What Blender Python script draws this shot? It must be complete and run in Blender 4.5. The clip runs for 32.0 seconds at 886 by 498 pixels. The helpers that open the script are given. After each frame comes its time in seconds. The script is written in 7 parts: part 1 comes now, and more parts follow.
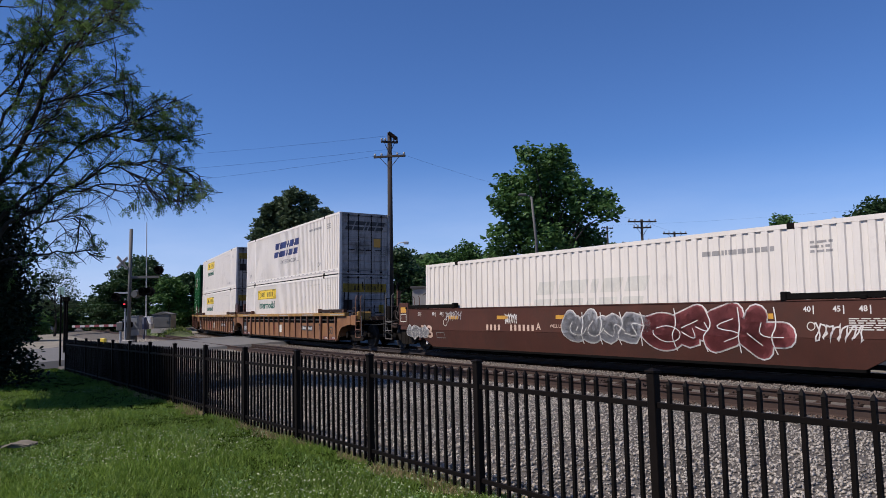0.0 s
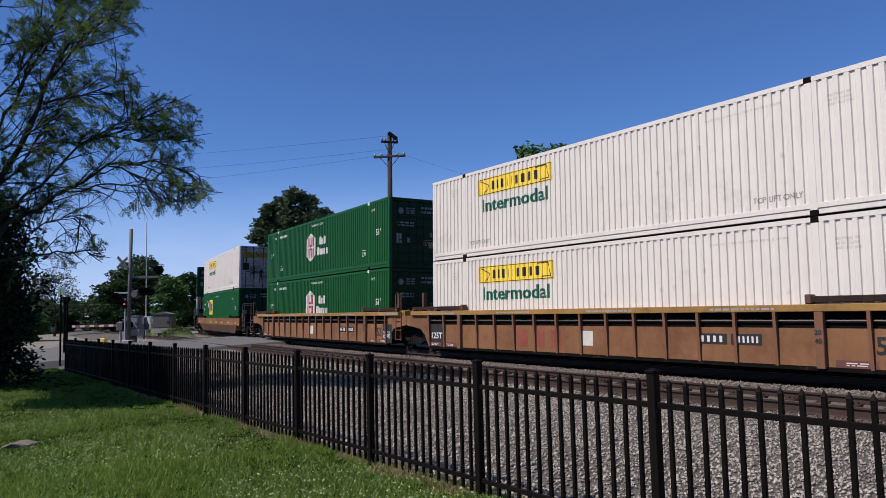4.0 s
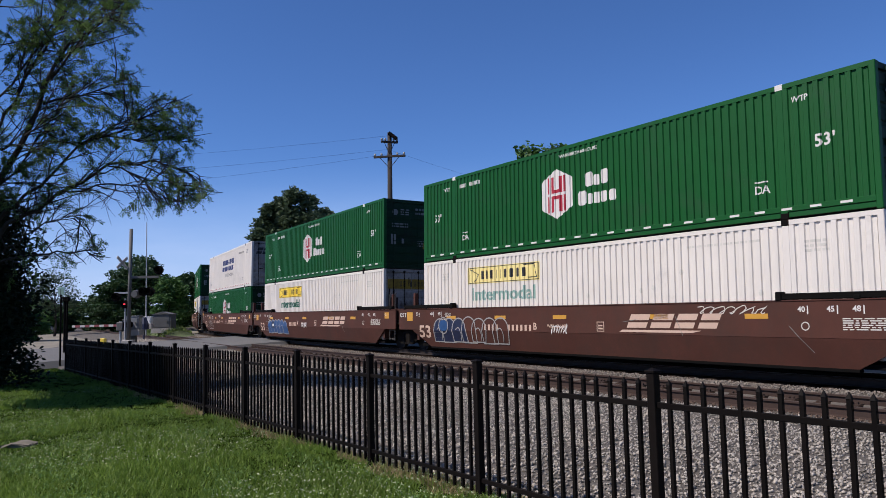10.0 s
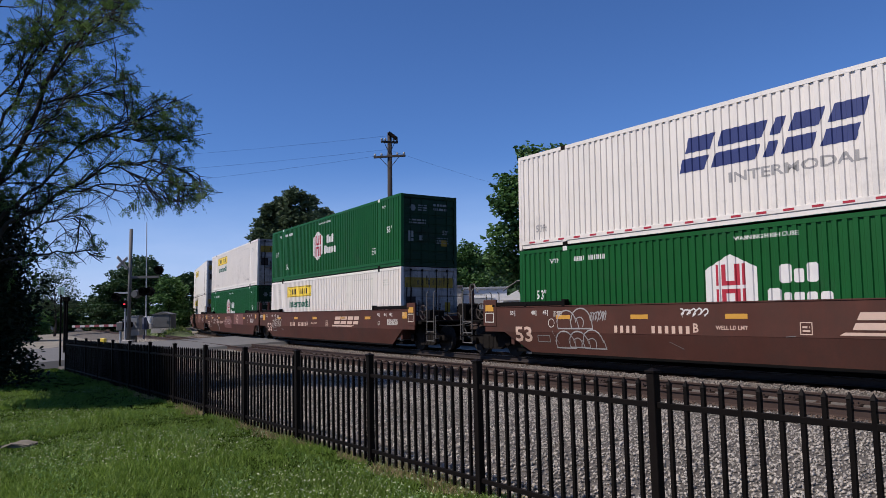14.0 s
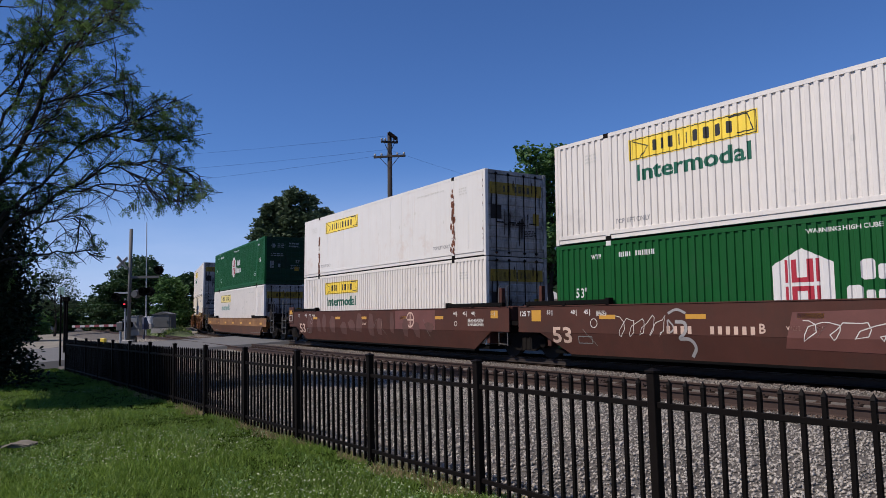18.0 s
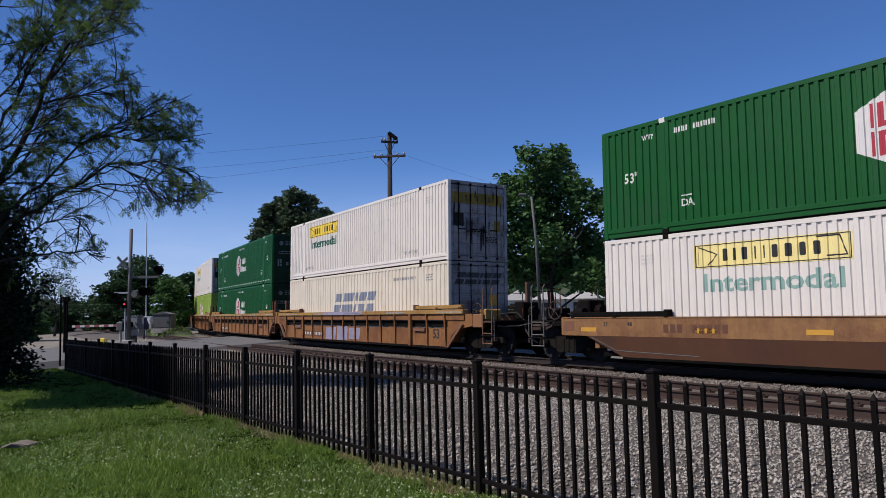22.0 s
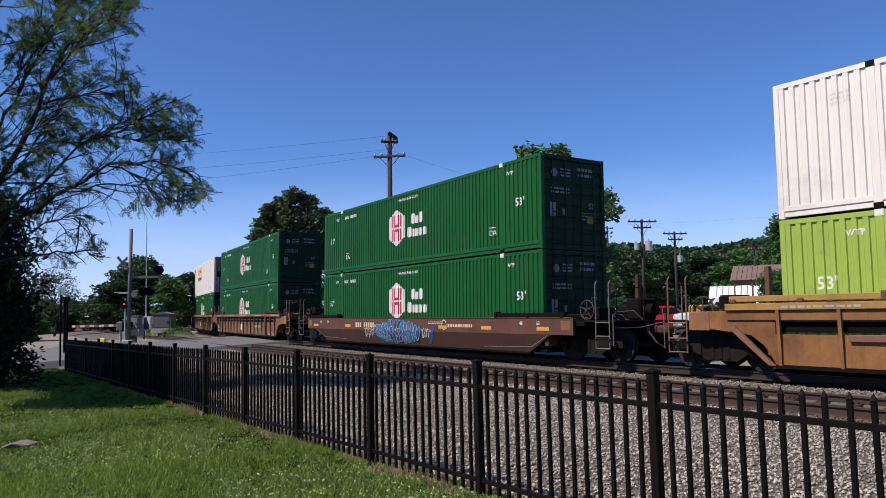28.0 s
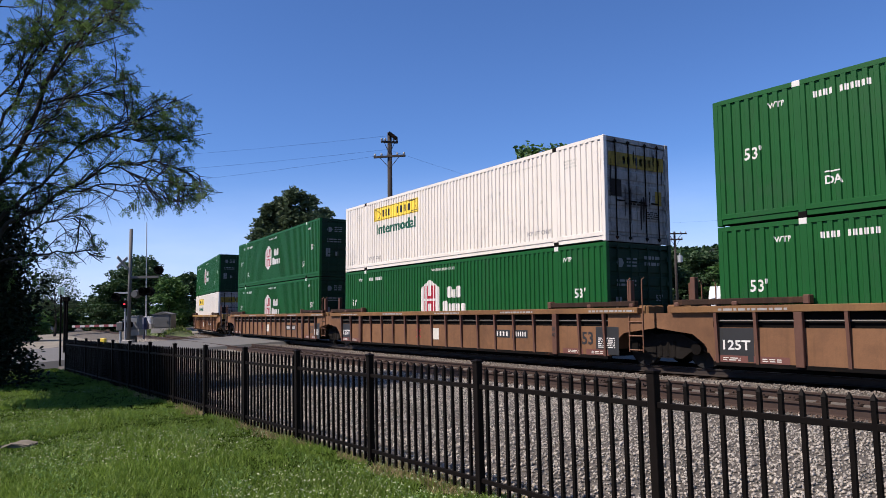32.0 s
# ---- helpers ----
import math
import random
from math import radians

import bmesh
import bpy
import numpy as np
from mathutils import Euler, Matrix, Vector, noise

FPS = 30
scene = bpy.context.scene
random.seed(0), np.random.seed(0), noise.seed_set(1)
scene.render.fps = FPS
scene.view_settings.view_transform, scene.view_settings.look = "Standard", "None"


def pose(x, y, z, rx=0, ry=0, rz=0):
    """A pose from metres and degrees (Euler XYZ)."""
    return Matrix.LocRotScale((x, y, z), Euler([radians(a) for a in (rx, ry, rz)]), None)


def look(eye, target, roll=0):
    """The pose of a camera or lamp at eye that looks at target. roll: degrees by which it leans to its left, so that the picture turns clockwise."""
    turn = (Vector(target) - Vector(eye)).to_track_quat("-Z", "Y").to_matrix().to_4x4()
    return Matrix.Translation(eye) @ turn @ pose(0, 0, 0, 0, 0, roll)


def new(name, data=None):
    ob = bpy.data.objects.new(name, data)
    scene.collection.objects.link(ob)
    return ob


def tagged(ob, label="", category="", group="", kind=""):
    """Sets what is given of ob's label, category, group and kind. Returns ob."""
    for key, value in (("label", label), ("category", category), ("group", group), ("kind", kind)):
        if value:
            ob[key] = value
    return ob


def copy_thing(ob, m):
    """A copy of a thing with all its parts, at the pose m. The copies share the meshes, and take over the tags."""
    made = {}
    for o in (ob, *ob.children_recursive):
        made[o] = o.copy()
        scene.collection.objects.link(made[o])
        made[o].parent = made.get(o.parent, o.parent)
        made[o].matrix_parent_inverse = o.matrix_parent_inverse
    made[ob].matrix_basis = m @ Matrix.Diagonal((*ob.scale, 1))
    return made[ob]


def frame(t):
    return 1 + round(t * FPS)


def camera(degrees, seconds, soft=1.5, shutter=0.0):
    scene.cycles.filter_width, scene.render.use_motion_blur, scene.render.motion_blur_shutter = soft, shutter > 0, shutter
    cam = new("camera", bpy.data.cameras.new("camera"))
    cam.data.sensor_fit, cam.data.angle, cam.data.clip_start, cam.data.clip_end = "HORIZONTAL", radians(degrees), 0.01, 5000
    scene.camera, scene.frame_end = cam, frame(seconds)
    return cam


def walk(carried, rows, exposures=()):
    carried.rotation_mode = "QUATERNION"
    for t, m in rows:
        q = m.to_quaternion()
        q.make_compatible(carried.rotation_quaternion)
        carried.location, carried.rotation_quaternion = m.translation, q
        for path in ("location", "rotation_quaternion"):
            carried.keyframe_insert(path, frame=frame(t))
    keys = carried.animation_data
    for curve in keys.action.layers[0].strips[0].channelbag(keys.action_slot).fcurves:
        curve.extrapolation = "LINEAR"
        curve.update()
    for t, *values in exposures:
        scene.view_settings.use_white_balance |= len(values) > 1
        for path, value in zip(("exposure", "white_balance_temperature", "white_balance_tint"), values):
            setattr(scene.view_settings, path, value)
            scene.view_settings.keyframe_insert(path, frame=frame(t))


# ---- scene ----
cam = camera(62.54, 32.0, soft=0.7)
EYE = (0.0, 0.0, 1.597)
CAM_POSE = Matrix.Translation(EYE) @ pose(0, 0, 0, 90 + 4.617, 0, 0) @ pose(0, 0, 0, 0, 0, -1.391)
walk(cam, [(0.0, CAM_POSE), (32.0, CAM_POSE)], exposures=[
    (0.0, 0.06, 4840, 13), (1.0, 0.02, 4800, 13), (2.0, -0.08, 4800, 13), (3.0, -0.15, 4800, 13), (6.0, 0.60, 4900, 13), (7.0, 0.40, 4860, 13), (8.0, 0.05, 4800, 13), (9.0, 0.10, 4800, 13), (10.0, 0.10, 4800, 13), (11.0, 0.12, 4800, 13), (12.0, -0.05, 4800, 13), (13.0, 0.00, 4800, 13), (14.0, 0.03, 4800, 13), (17.0, -0.05, 4800, 13), (18.0, -0.05, 4800, 13), (19.0, -0.10, 4800, 13), (20.0, 0.00, 4800, 13), (21.0, 0.12, 4800, 13), (22.0, -0.04, 4800, 13), (23.0, 0.05, 4800, 13), (24.0, 0.05, 4800, 13), (25.0, 0.45, 4800, 13), (28.0, 0.32, 4900, 13), (28.5, 0.62, 4940, 13), (29.0, 0.76, 4980, 13), (30.0, 0.74, 5020, 13), (31.0, 0.64, 4980, 13), (32.0, 0.43, 4980, 13)])

# ---- sky and sun ----
SUN_AZ, SUN_EL = 250.0, 50.0
world = bpy.data.worlds.new("sky")
scene.world = world
world.use_nodes = True
_n = world.node_tree.nodes
_sky = _n.new("ShaderNodeTexSky")
_sky.sky_type = "NISHITA"
_sky.sun_disc = False
_sky.sun_elevation, _sky.sun_rotation = radians(SUN_EL), radians(SUN_AZ)
_sky.altitude, _sky.air_density, _sky.dust_density, _sky.ozone_density = 1500, 1.0, 0.4, 3.2
# thin summer haze and cirrus low over the horizon
_wl = world.node_tree.links
_tc = _n.new("ShaderNodeTexCoord")
_sep = _n.new("ShaderNodeSeparateXYZ")
_wl.new(_tc.outputs["Generated"], _sep.inputs[0])
_low = _n.new("ShaderNodeMapRange")
_low.interpolation_type = "SMOOTHSTEP"
for _i, _v in ((1, 0.21), (2, 0.0), (3, 0.0), (4, 1.0)):
    _low.inputs[_i].default_value = _v
_wl.new(_sep.outputs["Z"], _low.inputs[0])
_mp = _n.new("ShaderNodeMapping")
_mp.inputs["Scale"].default_value = (1.0, 1.0, 4.5)
_wl.new(_tc.outputs["Generated"], _mp.inputs[0])
_cn = _n.new("ShaderNodeTexNoise")
_cn.inputs["Scale"].default_value, _cn.inputs["Detail"].default_value, _cn.inputs["Roughness"].default_value = 2.2, 6.0, 0.6
_wl.new(_mp.outputs[0], _cn.inputs["Vector"])
_am = _n.new("ShaderNodeMapRange")
for _i, _v in ((1, 0.35), (2, 0.7), (3, 0.42), (4, 0.95)):
    _am.inputs[_i].default_value = _v
_wl.new(_cn.outputs[0], _am.inputs[0])
_mu = _n.new("ShaderNodeMath")
_mu.operation = "MULTIPLY"
_wl.new(_low.outputs[0], _mu.inputs[0])
_wl.new(_am.outputs[0], _mu.inputs[1])
_hz = _n.new("ShaderNodeMix")
_hz.data_type = "RGBA"
_wl.new(_mu.outputs[0], _hz.inputs[0])
_deep = _n.new("ShaderNodeMix")
_deep.data_type, _deep.blend_type = "RGBA", "MULTIPLY"
_deep.inputs[0].default_value, _deep.inputs[7].default_value = 1.0, (1.0, 0.972, 1.02, 1.0)
_wl.new(_sky.outputs[0], _deep.inputs[6])
_wl.new(_deep.outputs[2], _hz.inputs[6])
_hz.inputs[7].default_value = (7.3, 7.3, 7.8, 1.0)
_wl.new(_hz.outputs[2], _n["Background"].inputs[0])
_n["Background"].inputs[1].default_value = 0.080
sun_data = bpy.data.lights.new("sun", "SUN")
sun_data.energy, sun_data.angle, sun_data.color = 5.8, radians(0.55), (1.0, 0.75, 0.47)
sun = new("sun", sun_data)
_a = radians(SUN_AZ)
_to_sun = Vector((math.sin(_a) * math.cos(radians(SUN_EL)), math.cos(_a) * math.cos(radians(SUN_EL)), math.sin(radians(SUN_EL))))
sun.matrix_basis = look(_to_sun * 60, (0, 0, 0))

# ---- materials ----


def mat(name, color, rough=0.6, metal=0.0, var=0.18, scale=3.0, grain=60.0, bump=0.15, dirt=None, dirt_amount=0.0,
        streak=0.0, spec=0.5, per_object=0.0, bump_dist=0.01):
    """A node material: base colour with variation at two scales, optional dirt and vertical streaks, and fine relief."""
    m = bpy.data.materials.new(name)
    m.use_nodes = True
    nt = m.node_tree
    b = nt.nodes["Principled BSDF"]
    tc = nt.nodes.new("ShaderNodeTexCoord")

    def noise_tex(s, detail, vec=None, rough_=0.6):
        t = nt.nodes.new("ShaderNodeTexNoise")
        t.inputs["Scale"].default_value, t.inputs["Detail"].default_value = s, detail
        t.inputs["Roughness"].default_value = rough_
        nt.links.new(vec or tc.outputs["Object"], t.inputs["Vector"])
        return t

    def mixc(fac, a, c2, blend="MIX"):
        x = nt.nodes.new("ShaderNodeMix")
        x.data_type, x.blend_type = "RGBA", blend
        for sock, val in ((x.inputs[0], fac), (x.inputs[6], a), (x.inputs[7], c2)):
            if hasattr(val, "is_linked"):
                nt.links.new(val, sock)
            else:
                sock.default_value = val if not isinstance(val, tuple) else (*val[:3], 1.0)
        return x.outputs[2]

    def ramp(src, lo, hi):
        r = nt.nodes.new("ShaderNodeMapRange")
        r.inputs[1].default_value, r.inputs[2].default_value = lo, hi
        nt.links.new(src, r.inputs[0])
        return r.outputs[0]

    big, small = noise_tex(scale, 4), noise_tex(grain, 3)
    light = tuple(min(1.0, c * (1 + var)) for c in color)
    dark = tuple(c * (1 - var) for c in color)
    c = mixc(ramp(big.outputs[0], 0.3, 0.7), dark, light)
    c = mixc(ramp(small.outputs[0], 0.3, 0.75), c, tuple(x * (1 - var * 0.8) for x in color))
    if dirt:
        d = noise_tex(scale * 0.6, 8, rough_=0.75)
        c = mixc(ramp(d.outputs[0], 0.62 - dirt_amount * 0.3, 0.8 - dirt_amount * 0.2), c, dirt)
    if streak and dirt:
        mp = nt.nodes.new("ShaderNodeMapping")
        mp.inputs["Scale"].default_value = (5.0, 5.0, 0.22)
        nt.links.new(tc.outputs["Object"], mp.inputs["Vector"])
        s = noise_tex(1.6, 6, mp.outputs[0], 0.7)
        f = ramp(s.outputs[0], 0.5, 0.8)
        mul = nt.nodes.new("ShaderNodeMath")
        mul.operation = "MULTIPLY"
        mul.inputs[1].default_value = streak
        nt.links.new(f, mul.inputs[0])
        c = mixc(mul.outputs[0], c, dirt)
    if per_object:
        oi = nt.nodes.new("ShaderNodeObjectInfo")
        hs = nt.nodes.new("ShaderNodeHueSaturation")
        r = nt.nodes.new("ShaderNodeMapRange")
        r.inputs[3].default_value, r.inputs[4].default_value = 1 - per_object, 1 + per_object
        nt.links.new(oi.outputs["Random"], r.inputs[0])
        nt.links.new(r.outputs[0], hs.inputs["Value"])
        nt.links.new(c, hs.inputs["Color"])
        c = hs.outputs[0]
    nt.links.new(c, b.inputs["Base Color"])
    b.inputs["Roughness"].default_value, b.inputs["Metallic"].default_value = rough, metal
    b.inputs["Specular IOR Level"].default_value = spec
    if bump:
        bp = nt.nodes.new("ShaderNodeBump")
        bp.inputs["Strength"].default_value, bp.inputs["Distance"].default_value = bump, bump_dist
        nt.links.new(small.outputs[0], bp.inputs["Height"])
        nt.links.new(bp.outputs[0], b.inputs["Normal"])
    return m


def island_mat(name, dark, light, rough=0.8, translucent=0.0, bump=0.0):
    """For loose pieces joined in one mesh: the colour varies from piece to piece."""
    m = bpy.data.materials.new(name)
    m.use_nodes = True
    nt = m.node_tree
    b = nt.nodes["Principled BSDF"]
    geo = nt.nodes.new("ShaderNodeNewGeometry")
    rp = nt.nodes.new("ShaderNodeValToRGB")
    rp.color_ramp.elements[0].color, rp.color_ramp.elements[1].color = (*dark, 1), (*light, 1)
    tc = nt.nodes.new("ShaderNodeTexCoord")
    nz = nt.nodes.new("ShaderNodeTexNoise")
    nz.inputs["Scale"].default_value = 0.45
    nt.links.new(tc.outputs["Object"], nz.inputs["Vector"])
    av = nt.nodes.new("ShaderNodeMath")
    av.operation = "MULTIPLY_ADD"
    av.inputs[1].default_value, av.inputs[2].default_value = 0.6, -0.05
    nt.links.new(geo.outputs["Random Per Island"], av.inputs[0])
    ad = nt.nodes.new("ShaderNodeMath")
    ad.operation = "MULTIPLY_ADD"
    ad.inputs[1].default_value = 0.8
    nt.links.new(nz.outputs[0], ad.inputs[0])
    nt.links.new(av.outputs[0], ad.inputs[2])
    nt.links.new(ad.outputs[0], rp.inputs[0])
    nt.links.new(rp.outputs[0], b.inputs["Base Color"])
    b.inputs["Roughness"].default_value = rough
    b.inputs["Specular IOR Level"].default_value = 0.3
    if translucent:
        tr = nt.nodes.new("ShaderNodeBsdfTranslucent")
        nt.links.new(rp.outputs[0], tr.inputs["Color"])
        mx = nt.nodes.new("ShaderNodeMixShader")
        mx.inputs[0].default_value = translucent
        nt.links.new(b.outputs[0], mx.inputs[1])
        nt.links.new(tr.outputs[0], mx.inputs[2])
        nt.links.new(mx.outputs[0], nt.nodes["Material Output"].inputs["Surface"])
    return m


GRIME = (0.10, 0.085, 0.07)
RUST = (0.16, 0.055, 0.022)
M = {
    "hub_green": mat("green paint", (0.008, 0.074, 0.010), 0.55, spec=0.25, var=0.14, scale=1.1, dirt=(0.018, 0.062, 0.02), dirt_amount=0.3, streak=0.35, bump=0.05),
    "emp_green": mat("bright green paint", (0.009, 0.09, 0.015), 0.55, spec=0.25, var=0.14, scale=1.1, dirt=(0.016, 0.06, 0.018), dirt_amount=0.25, streak=0.3, bump=0.05),
    "lime": mat("lime green paint", (0.26, 0.36, 0.03), 0.55, var=0.12, scale=1.1, dirt=(0.16, 0.2, 0.05), dirt_amount=0.3, streak=0.35, bump=0.05),
    "white": mat("white container paint", (0.668, 0.628, 0.568), 0.5, var=0.06, scale=1.0, dirt=(0.47, 0.44, 0.40), dirt_amount=0.2, streak=0.5, bump=0.05),
    # Door paints: grime, plus the shade of the sunless end put into the colour.
    "white_door_shaded": mat("grimy white door paint with end shade", (0.34, 0.32, 0.30), 0.7, spec=0.2, var=0.15, scale=1.3, dirt=(0.035, 0.03, 0.028), dirt_amount=0.48, streak=0.95, bump=0.05),
    "green_door_shaded": mat("grimy green door paint with end shade", (0.006, 0.028, 0.011), 0.65, spec=0.2, var=0.15, scale=1.3, dirt=(0.008, 0.013, 0.009), dirt_amount=0.4, streak=0.5, bump=0.05),
    "cream": mat("weathered cream paint", (0.64, 0.585, 0.475), 0.55, var=0.1, scale=1.0, dirt=(0.46, 0.36, 0.2), dirt_amount=0.2, streak=0.6, bump=0.05),
    "rusty_white": mat("white panel with rust runs", (0.645, 0.625, 0.58), 0.5, var=0.05, scale=1.0, dirt=(0.55, 0.46, 0.38), dirt_amount=0.2, streak=0.4, bump=0.04),
    "rust": mat("rust", (0.16, 0.055, 0.022), 0.85, var=0.4, scale=6, bump=0.4),
    "brown": mat("oxide brown car paint", (0.074, 0.030, 0.0205), 0.7, spec=0.18, var=0.25, scale=0.9, dirt=(0.05, 0.027, 0.02), dirt_amount=0.45, streak=0.65, bump=0.1),
    "orange": mat("weathered ochre car paint", (0.215, 0.109, 0.045), 0.65, spec=0.25, var=0.2, scale=0.9, dirt=(0.11, 0.05, 0.026), dirt_amount=0.45, streak=0.4, bump=0.1),
    "rust_ochre": mat("rusted brown-ochre car paint", (0.178, 0.094, 0.045), 0.7, spec=0.2, var=0.22, scale=0.9, dirt=(0.098, 0.052, 0.027), dirt_amount=0.5, streak=0.6, bump=0.1),
    "rust_chord": mat("rusted ochre chord", (0.184, 0.102, 0.040), 0.7, spec=0.2, var=0.25, scale=0.8, dirt=(0.09, 0.042, 0.024), dirt_amount=0.45, streak=0.4, bump=0.08),
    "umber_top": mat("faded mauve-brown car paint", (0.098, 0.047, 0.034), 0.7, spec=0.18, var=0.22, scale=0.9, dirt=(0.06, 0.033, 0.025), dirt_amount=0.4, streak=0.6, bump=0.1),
    # Darker copy of the mauve-brown: shade of the down-facing plate put into the colour.
    "umber_shaded": mat("mauve-brown car paint with underside shade", (0.056, 0.029, 0.022), 0.7, spec=0.18, var=0.22, scale=0.9, dirt=(0.04, 0.024, 0.019), dirt_amount=0.4, streak=0.6, bump=0.1),
    "orange_rust": mat("rust-stained orange car paint", (0.235, 0.112, 0.034), 0.65, spec=0.22, var=0.25, scale=0.9, dirt=(0.10, 0.042, 0.02), dirt_amount=0.5, streak=0.7, bump=0.1),
    "rib_tan": mat("weathered ochre rib paint", (0.155, 0.072, 0.033), 0.65, var=0.2, scale=1.5, dirt=(0.14, 0.065, 0.04), dirt_amount=0.4, streak=0.5, bump=0.1),
    "rib_brown": mat("rusted ochre ribs", (0.085, 0.036, 0.02), 0.7, var=0.25, scale=1.5, dirt=(0.1, 0.045, 0.03), dirt_amount=0.4, streak=0.5, bump=0.1),
    "rib_dark": mat("soot-dark board", (0.028, 0.017, 0.012), 0.8, spec=0.15, var=0.3, scale=2, dirt=(0.10, 0.05, 0.026), dirt_amount=0.3, streak=0.4, bump=0.15),
    "yellow_chord": mat("faded yellow chord", (0.31, 0.185, 0.045), 0.6, spec=0.25, var=0.22, scale=0.8, dirt=(0.13, 0.07, 0.03), dirt_amount=0.4, streak=0.3, bump=0.08),
    "tan": mat("tan car paint", (0.25, 0.138, 0.052), 0.65, spec=0.25, var=0.22, scale=1.4, dirt=(0.105, 0.046, 0.022), dirt_amount=0.62, streak=0.55, bump=0.08),
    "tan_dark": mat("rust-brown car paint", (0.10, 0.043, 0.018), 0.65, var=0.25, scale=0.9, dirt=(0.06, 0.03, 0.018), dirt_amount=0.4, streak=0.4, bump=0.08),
    # Steel and under-gear are near black: shade below the cars is put into them.
    "steel": mat("grimy steel darkened for shade", (0.006, 0.005, 0.0045), 0.9, 0.0, spec=0.1, var=0.35, scale=4, dirt=RUST, dirt_amount=0.1, bump=0.3),
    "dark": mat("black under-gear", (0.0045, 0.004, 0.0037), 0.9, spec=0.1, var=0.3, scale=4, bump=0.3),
    "rod": mat("galvanised rod", (0.12, 0.112, 0.10), 0.6, 0.2, var=0.2, bump=0.1),
    "rod_dark": mat("grimy pipe steel", (0.045, 0.036, 0.03), 0.75, spec=0.2, var=0.3, scale=5, bump=0.2),
    # Darker rail steel: the train's shade on its own rails is put into the colour.
    "rail_shaded": mat("rail steel with train shade", (0.02, 0.0125, 0.009), 0.75, var=0.25, scale=3, bump=0.2),
    # Bogie frame colour carries the shade under the car.
    "frame_shaded": mat("cast steel with under-car shade", (0.014, 0.012, 0.0105), 0.9, spec=0.1, var=0.4, scale=5, dirt=(0.012, 0.01, 0.009), dirt_amount=0.5, bump=0.3),
    "faded_patch": mat("faded smeared oxide paint", (0.098, 0.044, 0.032), 0.7, var=0.35, scale=3, dirt=(0.07, 0.03, 0.021), dirt_amount=0.6, bump=0.0),
    "repaint": mat("patched oxide paint", (0.125, 0.047, 0.034), 0.6, var=0.2, scale=2, bump=0.0),
    "spray_sky": mat("pale blue spray paint", (0.30, 0.45, 0.60), 0.5, var=0.2, scale=3, bump=0.0),
    # Wheel colour is likewise lowered to hold the shade under the car.
    "wheel": mat("wheel steel with under-car shade", (0.006, 0.005, 0.0045), 0.85, 0.0, var=0.3, bump=0.1),
    # Yellow of the door ends: soot, and the end's shade mixed into the base colour.
    "yellow_grime_shade": mat("soot-stained yellow vinyl with end shade", (0.30, 0.21, 0.022), 0.6, spec=0.2, var=0.25, scale=2, dirt=(0.07, 0.055, 0.02), dirt_amount=0.4, streak=0.8, bump=0.0),
    "soot": mat("soot stain", (0.035, 0.03, 0.028), 0.85, var=0.4, scale=5, bump=0.0, spec=0.1),
    "yellow": mat("yellow vinyl", (0.83, 0.62, 0.03), 0.45, var=0.08, scale=2, bump=0.0),
    "pale_yellow": mat("faded yellow vinyl", (0.78, 0.67, 0.25), 0.5, var=0.1, scale=2, bump=0.0),
    "amber": mat("amber reflector", (0.50, 0.27, 0.02), 0.5, var=0.1, scale=6, bump=0.0),
    "mark_white": mat("white lettering", (0.62, 0.60, 0.57), 0.5, var=0.08, bump=0.0),
    "mark_black": mat("black lettering", (0.02, 0.02, 0.02), 0.5, var=0.1, bump=0.0),
    "mark_green": mat("dark green lettering", (0.015, 0.10, 0.055), 0.5, var=0.1, bump=0.0),
    "mark_teal": mat("faded teal lettering", (0.24, 0.36, 0.31), 0.5, var=0.12, bump=0.0),
    "mark_blue": mat("navy lettering", (0.025, 0.035, 0.14), 0.5, var=0.12, bump=0.0),
    "mark_slate": mat("slate lettering", (0.20, 0.22, 0.28), 0.5, var=0.15, bump=0.0),
    "mark_faint": mat("faded lettering", (0.58, 0.56, 0.50), 0.5, var=0.15, bump=0.0),
    "mark_red": mat("crimson emblem", (0.32, 0.015, 0.03), 0.5, var=0.1, bump=0.0),
    "mark_ghost_red": mat("faded red lettering", (0.23, 0.065, 0.035), 0.6, var=0.25, scale=4, bump=0.0),
    "mark_dim": mat("grimy lettering", (0.19, 0.20, 0.19), 0.6, var=0.25, bump=0.0),
    "mark_grey": mat("grey lettering", (0.30, 0.29, 0.28), 0.5, var=0.15, bump=0.0),
    "bnsf": mat("pale apricot lettering", (0.52, 0.38, 0.29), 0.5, var=0.1, bump=0.0),
    "logo_blue": mat("royal blue lettering", (0.02, 0.05, 0.4), 0.5, var=0.1, bump=0.0),
    "spray_blue": mat("blue spray paint", (0.022, 0.065, 0.19), 0.5, var=0.3, scale=4, bump=0.0),
    "spray_mid": mat("mid blue spray paint", (0.03, 0.095, 0.22), 0.5, var=0.3, scale=4, bump=0.0),
    "spray_navy": mat("navy spray paint", (0.013, 0.018, 0.05), 0.5, var=0.3, scale=4, bump=0.0),
    "spray_grey": mat("grey spray paint", (0.36, 0.36, 0.38), 0.5, var=0.3, scale=3, bump=0.0),
    "spray_red": mat("dull red spray paint", (0.25, 0.07, 0.07), 0.5, var=0.3, scale=3, bump=0.0),
    "spray_lilac": mat("lilac spray paint", (0.26, 0.24, 0.34), 0.5, var=0.25, scale=3, bump=0.0),
    "fence": mat("black powder coat", (0.0062, 0.0046, 0.0037), 0.6, spec=0.09, var=0.25, scale=6, bump=0.08, per_object=0.25),
